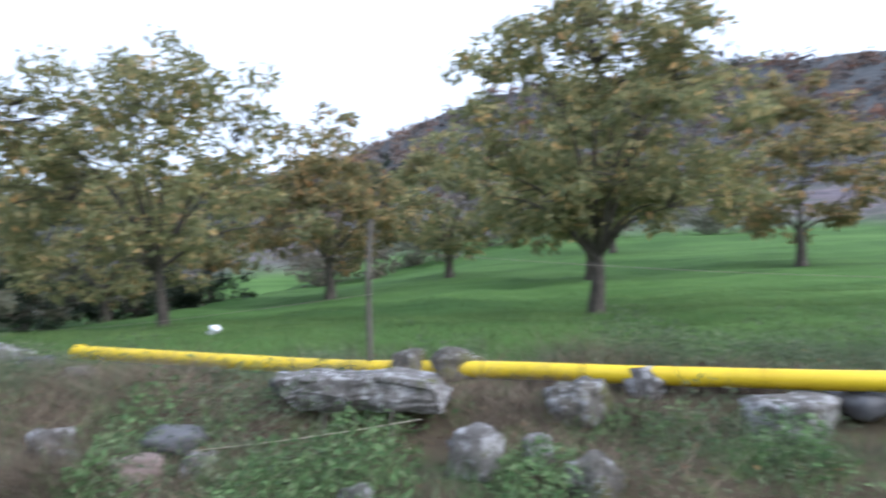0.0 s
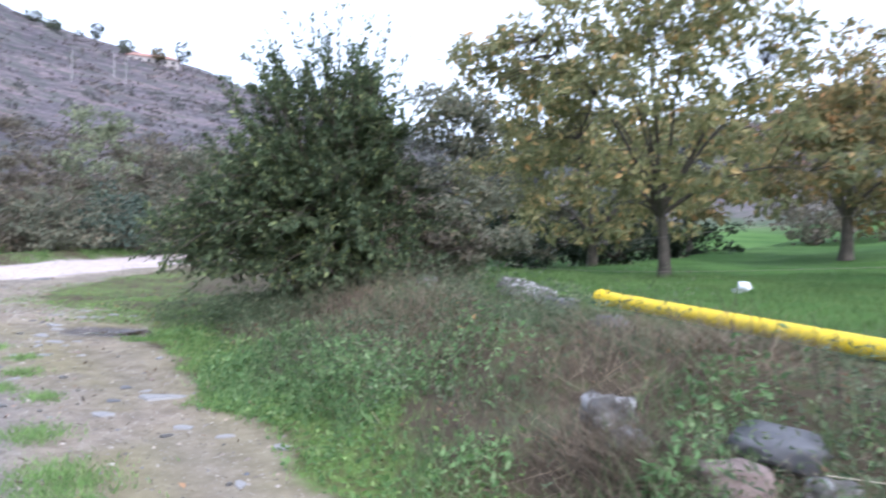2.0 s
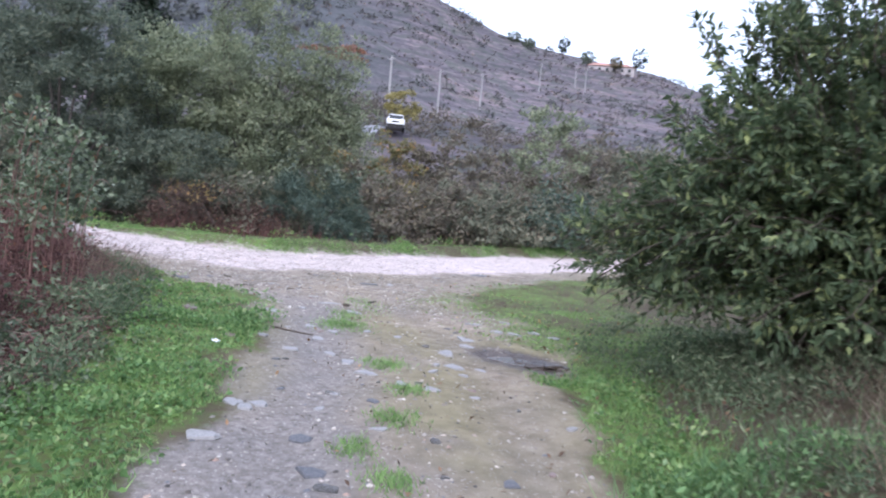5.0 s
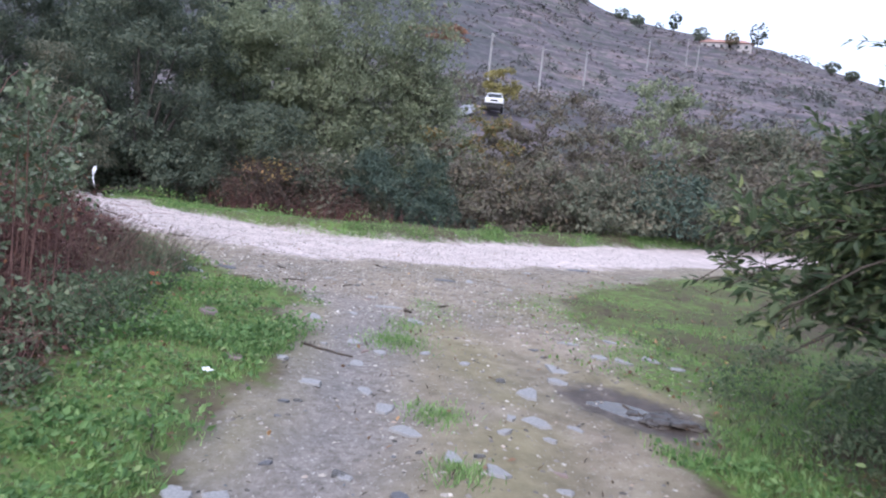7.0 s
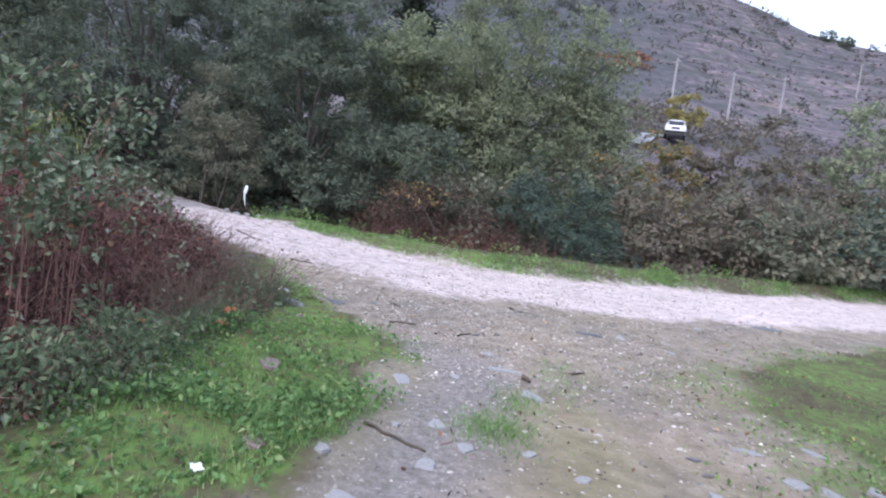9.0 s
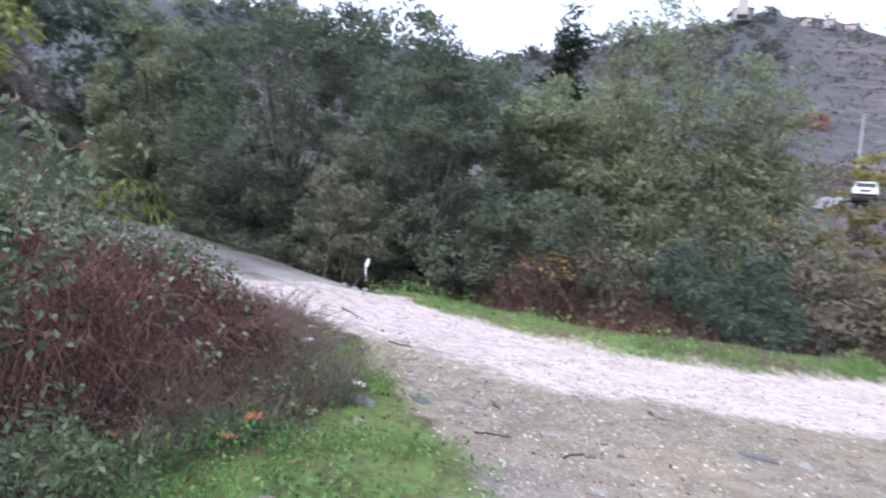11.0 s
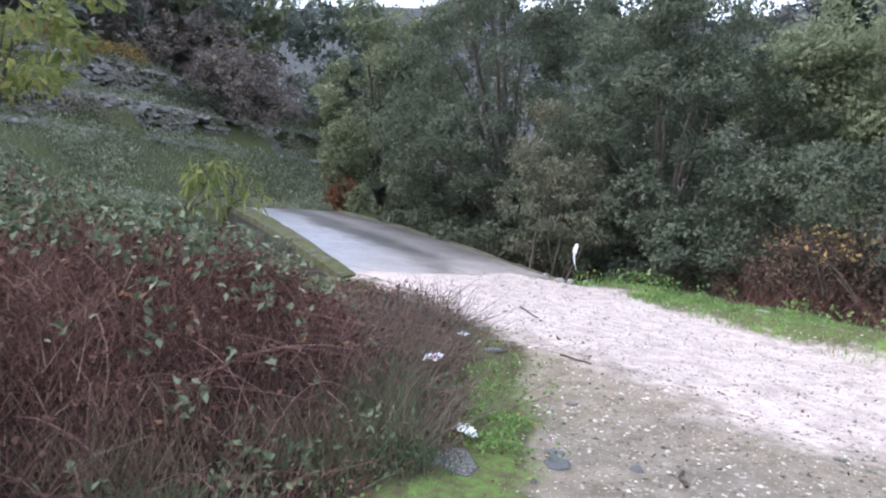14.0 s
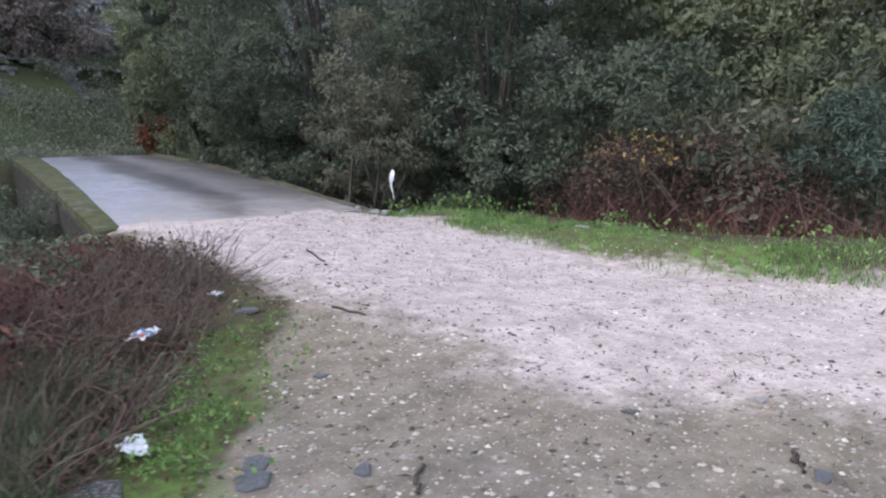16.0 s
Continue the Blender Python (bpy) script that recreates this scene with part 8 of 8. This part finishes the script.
# ---------- litter and small finds ----------
def crumpled(name, x, y, dz, sx, sy, mat, label, category, seed, turn=0, print_mat=None):
    """A crumpled piece of paper or wrapping."""
    bm = bmesh.new()
    bmesh.ops.create_grid(bm, x_segments=9, y_segments=7, size=0.5)
    for v in bm.verts:
        q = Vector((v.co.x * 4, v.co.y * 4, seed * 3.3))
        v.co = Vector((v.co.x * sx, v.co.y * sy, 0.28 * sy * (noise.noise(q) + 0.5 * noise.noise(q * 2.3)) + 0.02))
    ob = thing(name, x, y, ground_at(x, y) + dz, label, category, rz=turn)
    sheet = part("sheet", bm, mat, ob)
    sol = sheet.modifiers.new("solid", "SOLIDIFY")
    sol.thickness = 0.004
    if print_mat:
        for k, (m, px, w) in enumerate(print_mat):
            b2 = bmesh.new()
            bmesh.ops.create_grid(b2, x_segments=4, y_segments=5, size=0.5)
            for v in b2.verts:
                vx, vy = px + v.co.x * w, v.co.y * 0.8
                q = Vector((vx * 4, vy * 4, seed * 3.3))
                v.co = Vector((vx * sx, vy * sy, 0.28 * sy * (noise.noise(q) + 0.5 * noise.noise(q * 2.3)) + 0.03))
            part("print", b2, m, ob)
    return ob


crumpled("wrapper", -16.72, 0.95, 0.2, 0.24, 0.13, PLASTIC_WHITE, "white wrapper with blue and red print", "litter", 2, 20, [(WRAPPER_BLUE, -0.15, 0.22), (WRAPPER_BLUE, 0.2, 0.12), (WRAPPER_RED, 0.38, 0.12)])
crumpled("paper_scrap", -15.7, 2.05, 0.05, 0.16, 0.13, PLASTIC_WHITE, "crumpled white paper scrap in the grass", "litter", 5, 60)
crumpled("paper_scrap", -17.95, 0.38, 0.05, 0.12, 0.09, PLASTIC_WHITE, "small white paper scrap at the brambles' foot", "litter", 7, 10)
crumpled("paper_scrap", -10.6, 3.12, 0.05, 0.07, 0.055, PLASTIC_WHITE, "small white paper scrap in the weeds", "litter", 9, 40)
crumpled("leaf", -13.6, 2.15, 0.12, 0.16, 0.10, rough_material("bright_red_leaf", (0.42, 0.09, 0.04), (0.55, 0.16, 0.07), 9, 30, 0.2, 0.004), "large bright orange-red fallen leaf", "leaf", 12, 15)
crumpled("leaf", -13.15, 2.25, 0.08, 0.12, 0.08, rough_material("rust_leaf", (0.30, 0.12, 0.06), (0.40, 0.18, 0.09), 9, 30, 0.2, 0.004), "rust-brown fallen leaf on the brambles", "leaf", 14, 70)


def ribbon():
    x, y = -23.85, -1.37
    ob = thing("ribbon", x, y, 0.30, "white plastic ribbon hanging from a twig", "ribbon")
    bm = bmesh.new()
    rows = []
    for k in range(13):
        s = k / 12
        w = 0.038 * (1.2 if s < 0.35 else 0.6) * (1 - 0.3 * s)
        cx, cyy = 0.02 * math.sin(5 * s), 0.02 * math.cos(6 * s)
        a = 0.9 + 1.2 * math.sin(4 * s)
        rows.append([bm.verts.new((cx + q * w * math.cos(a), cyy + q * w * math.sin(a) + 0.01 * abs(q), 0.56 - 0.5 * s)) for q in (-1, 0, 1)])
    for r, q in zip(rows[:-1], rows[1:]):
        for i in (0, 1):
            bm.faces.new((r[i], r[i + 1], q[i + 1], q[i]))
    st = part("strip", bm, PLASTIC_WHITE, ob)
    st.modifiers.new("solid", "SOLIDIFY").thickness = 0.004
    s = np.linspace(0, 1, 8)[:, None]
    p = np.array([0.1, -0.5, -1.2]) + (np.array([0.0, 0.02, 0.68]) - np.array([0.1, -0.5, -1.2])) * s
    v, l, stt = tubes([(p, 0.012 * (1 - 0.5 * s[:, 0]))], 5)
    part("twig", quick_mesh("twig", v, l, stt, TWIG, True), None, ob)


ribbon()


def sticks():
    rng = np.random.default_rng(70)
    for x, y, l, turn, r in ((-11.65, 3.96, 0.5, 60, 0.012), (-13.3, 4.87, 0.16, 20, 0.022), (POOL[0], POOL[1] + 0.05, 0.35, 15, 0.012), (-15.0, 3.6, 0.3, 110, 0.01), (-16.1, 3.4, 0.28, 30, 0.012), (-14.9, 4.3, 0.3, 150, 0.01), (-9.7, 2.95, 0.6, 15, 0.009),
                             (-18.2, 1.6, 0.4, 80, 0.012), (-19.6, 0.2, 0.5, 60, 0.012), (-17.0, 4.9, 0.25, 10, 0.012), (-13.9, 5.4, 0.22, 140, 0.012)):
        s = np.linspace(0, 1, 7)
        a = radians(turn)
        px, py = x + (s - 0.5) * l * math.cos(a), y + (s - 0.5) * l * math.sin(a)
        p = np.stack([px + rng.normal(0, 0.012, 7), py + rng.normal(0, 0.012, 7), height(px, py) + r], -1)
        v, lo, st = tubes([(p, r * (1 - 0.4 * s))], 6)
        tagged(new("stick", quick_mesh("stick", v, lo, st, TWIG, True)), "dark brown dead stick on the track", "stick", "sticks on the track")


sticks()


def puddle():
    """Standing water in a shallow hollow at the track's edge."""
    bm = bmesh.new()
    ring = [bm.verts.new(((0.5 + 0.06 * math.sin(k * 0.9)) * math.cos(2 * math.pi * k / 32), (0.22 + 0.05 * math.sin(k * 1.3 + 1)) * math.sin(2 * math.pi * k / 32), 0)) for k in range(32)]
    bm.faces.new(ring)
    ext = bmesh.ops.extrude_face_region(bm, geom=bm.faces[:])
    for v in ext["geom"]:
        if isinstance(v, bmesh.types.BMVert):
            v.co.z -= 0.03
    bmesh.ops.recalc_face_normals(bm, faces=bm.faces)
    solid("puddle", bm, MUD, pose(*POOL, ground_at(*POOL) + 0.013, 0, 0, 25), "dark shallow muddy puddle at the track's edge", "puddle")


MUD = rough_material("wet_mud", (0.05, 0.04, 0.034), (0.12, 0.10, 0.085), 6, 14, 0.25, 0.01, 0.10)
puddle()
WETSOIL = rough_material("wet_dark_soil", (0.035, 0.028, 0.024), (0.09, 0.072, 0.06), 12, 40, 0.6, 0.01, 0.35)
rngm = np.random.default_rng(91)
for k in range(10):
    mx, my, ms = POOL[0] + rngm.normal(0.1, 0.22), POOL[1] + rngm.normal(0.08, 0.1), rngm.uniform(0.03, 0.08)
    solid("mud_clod", stone_mesh(60 + k, ms * 1.5, ms, ms * 0.4, 0.35), WETSOIL, pose(mx, my, ground_at(mx, my) + 0.012, 0, 0, rngm.uniform(0, 180)), "wet dark mud clod in the shallow puddle", "mud clod", "mud clods in the puddle")
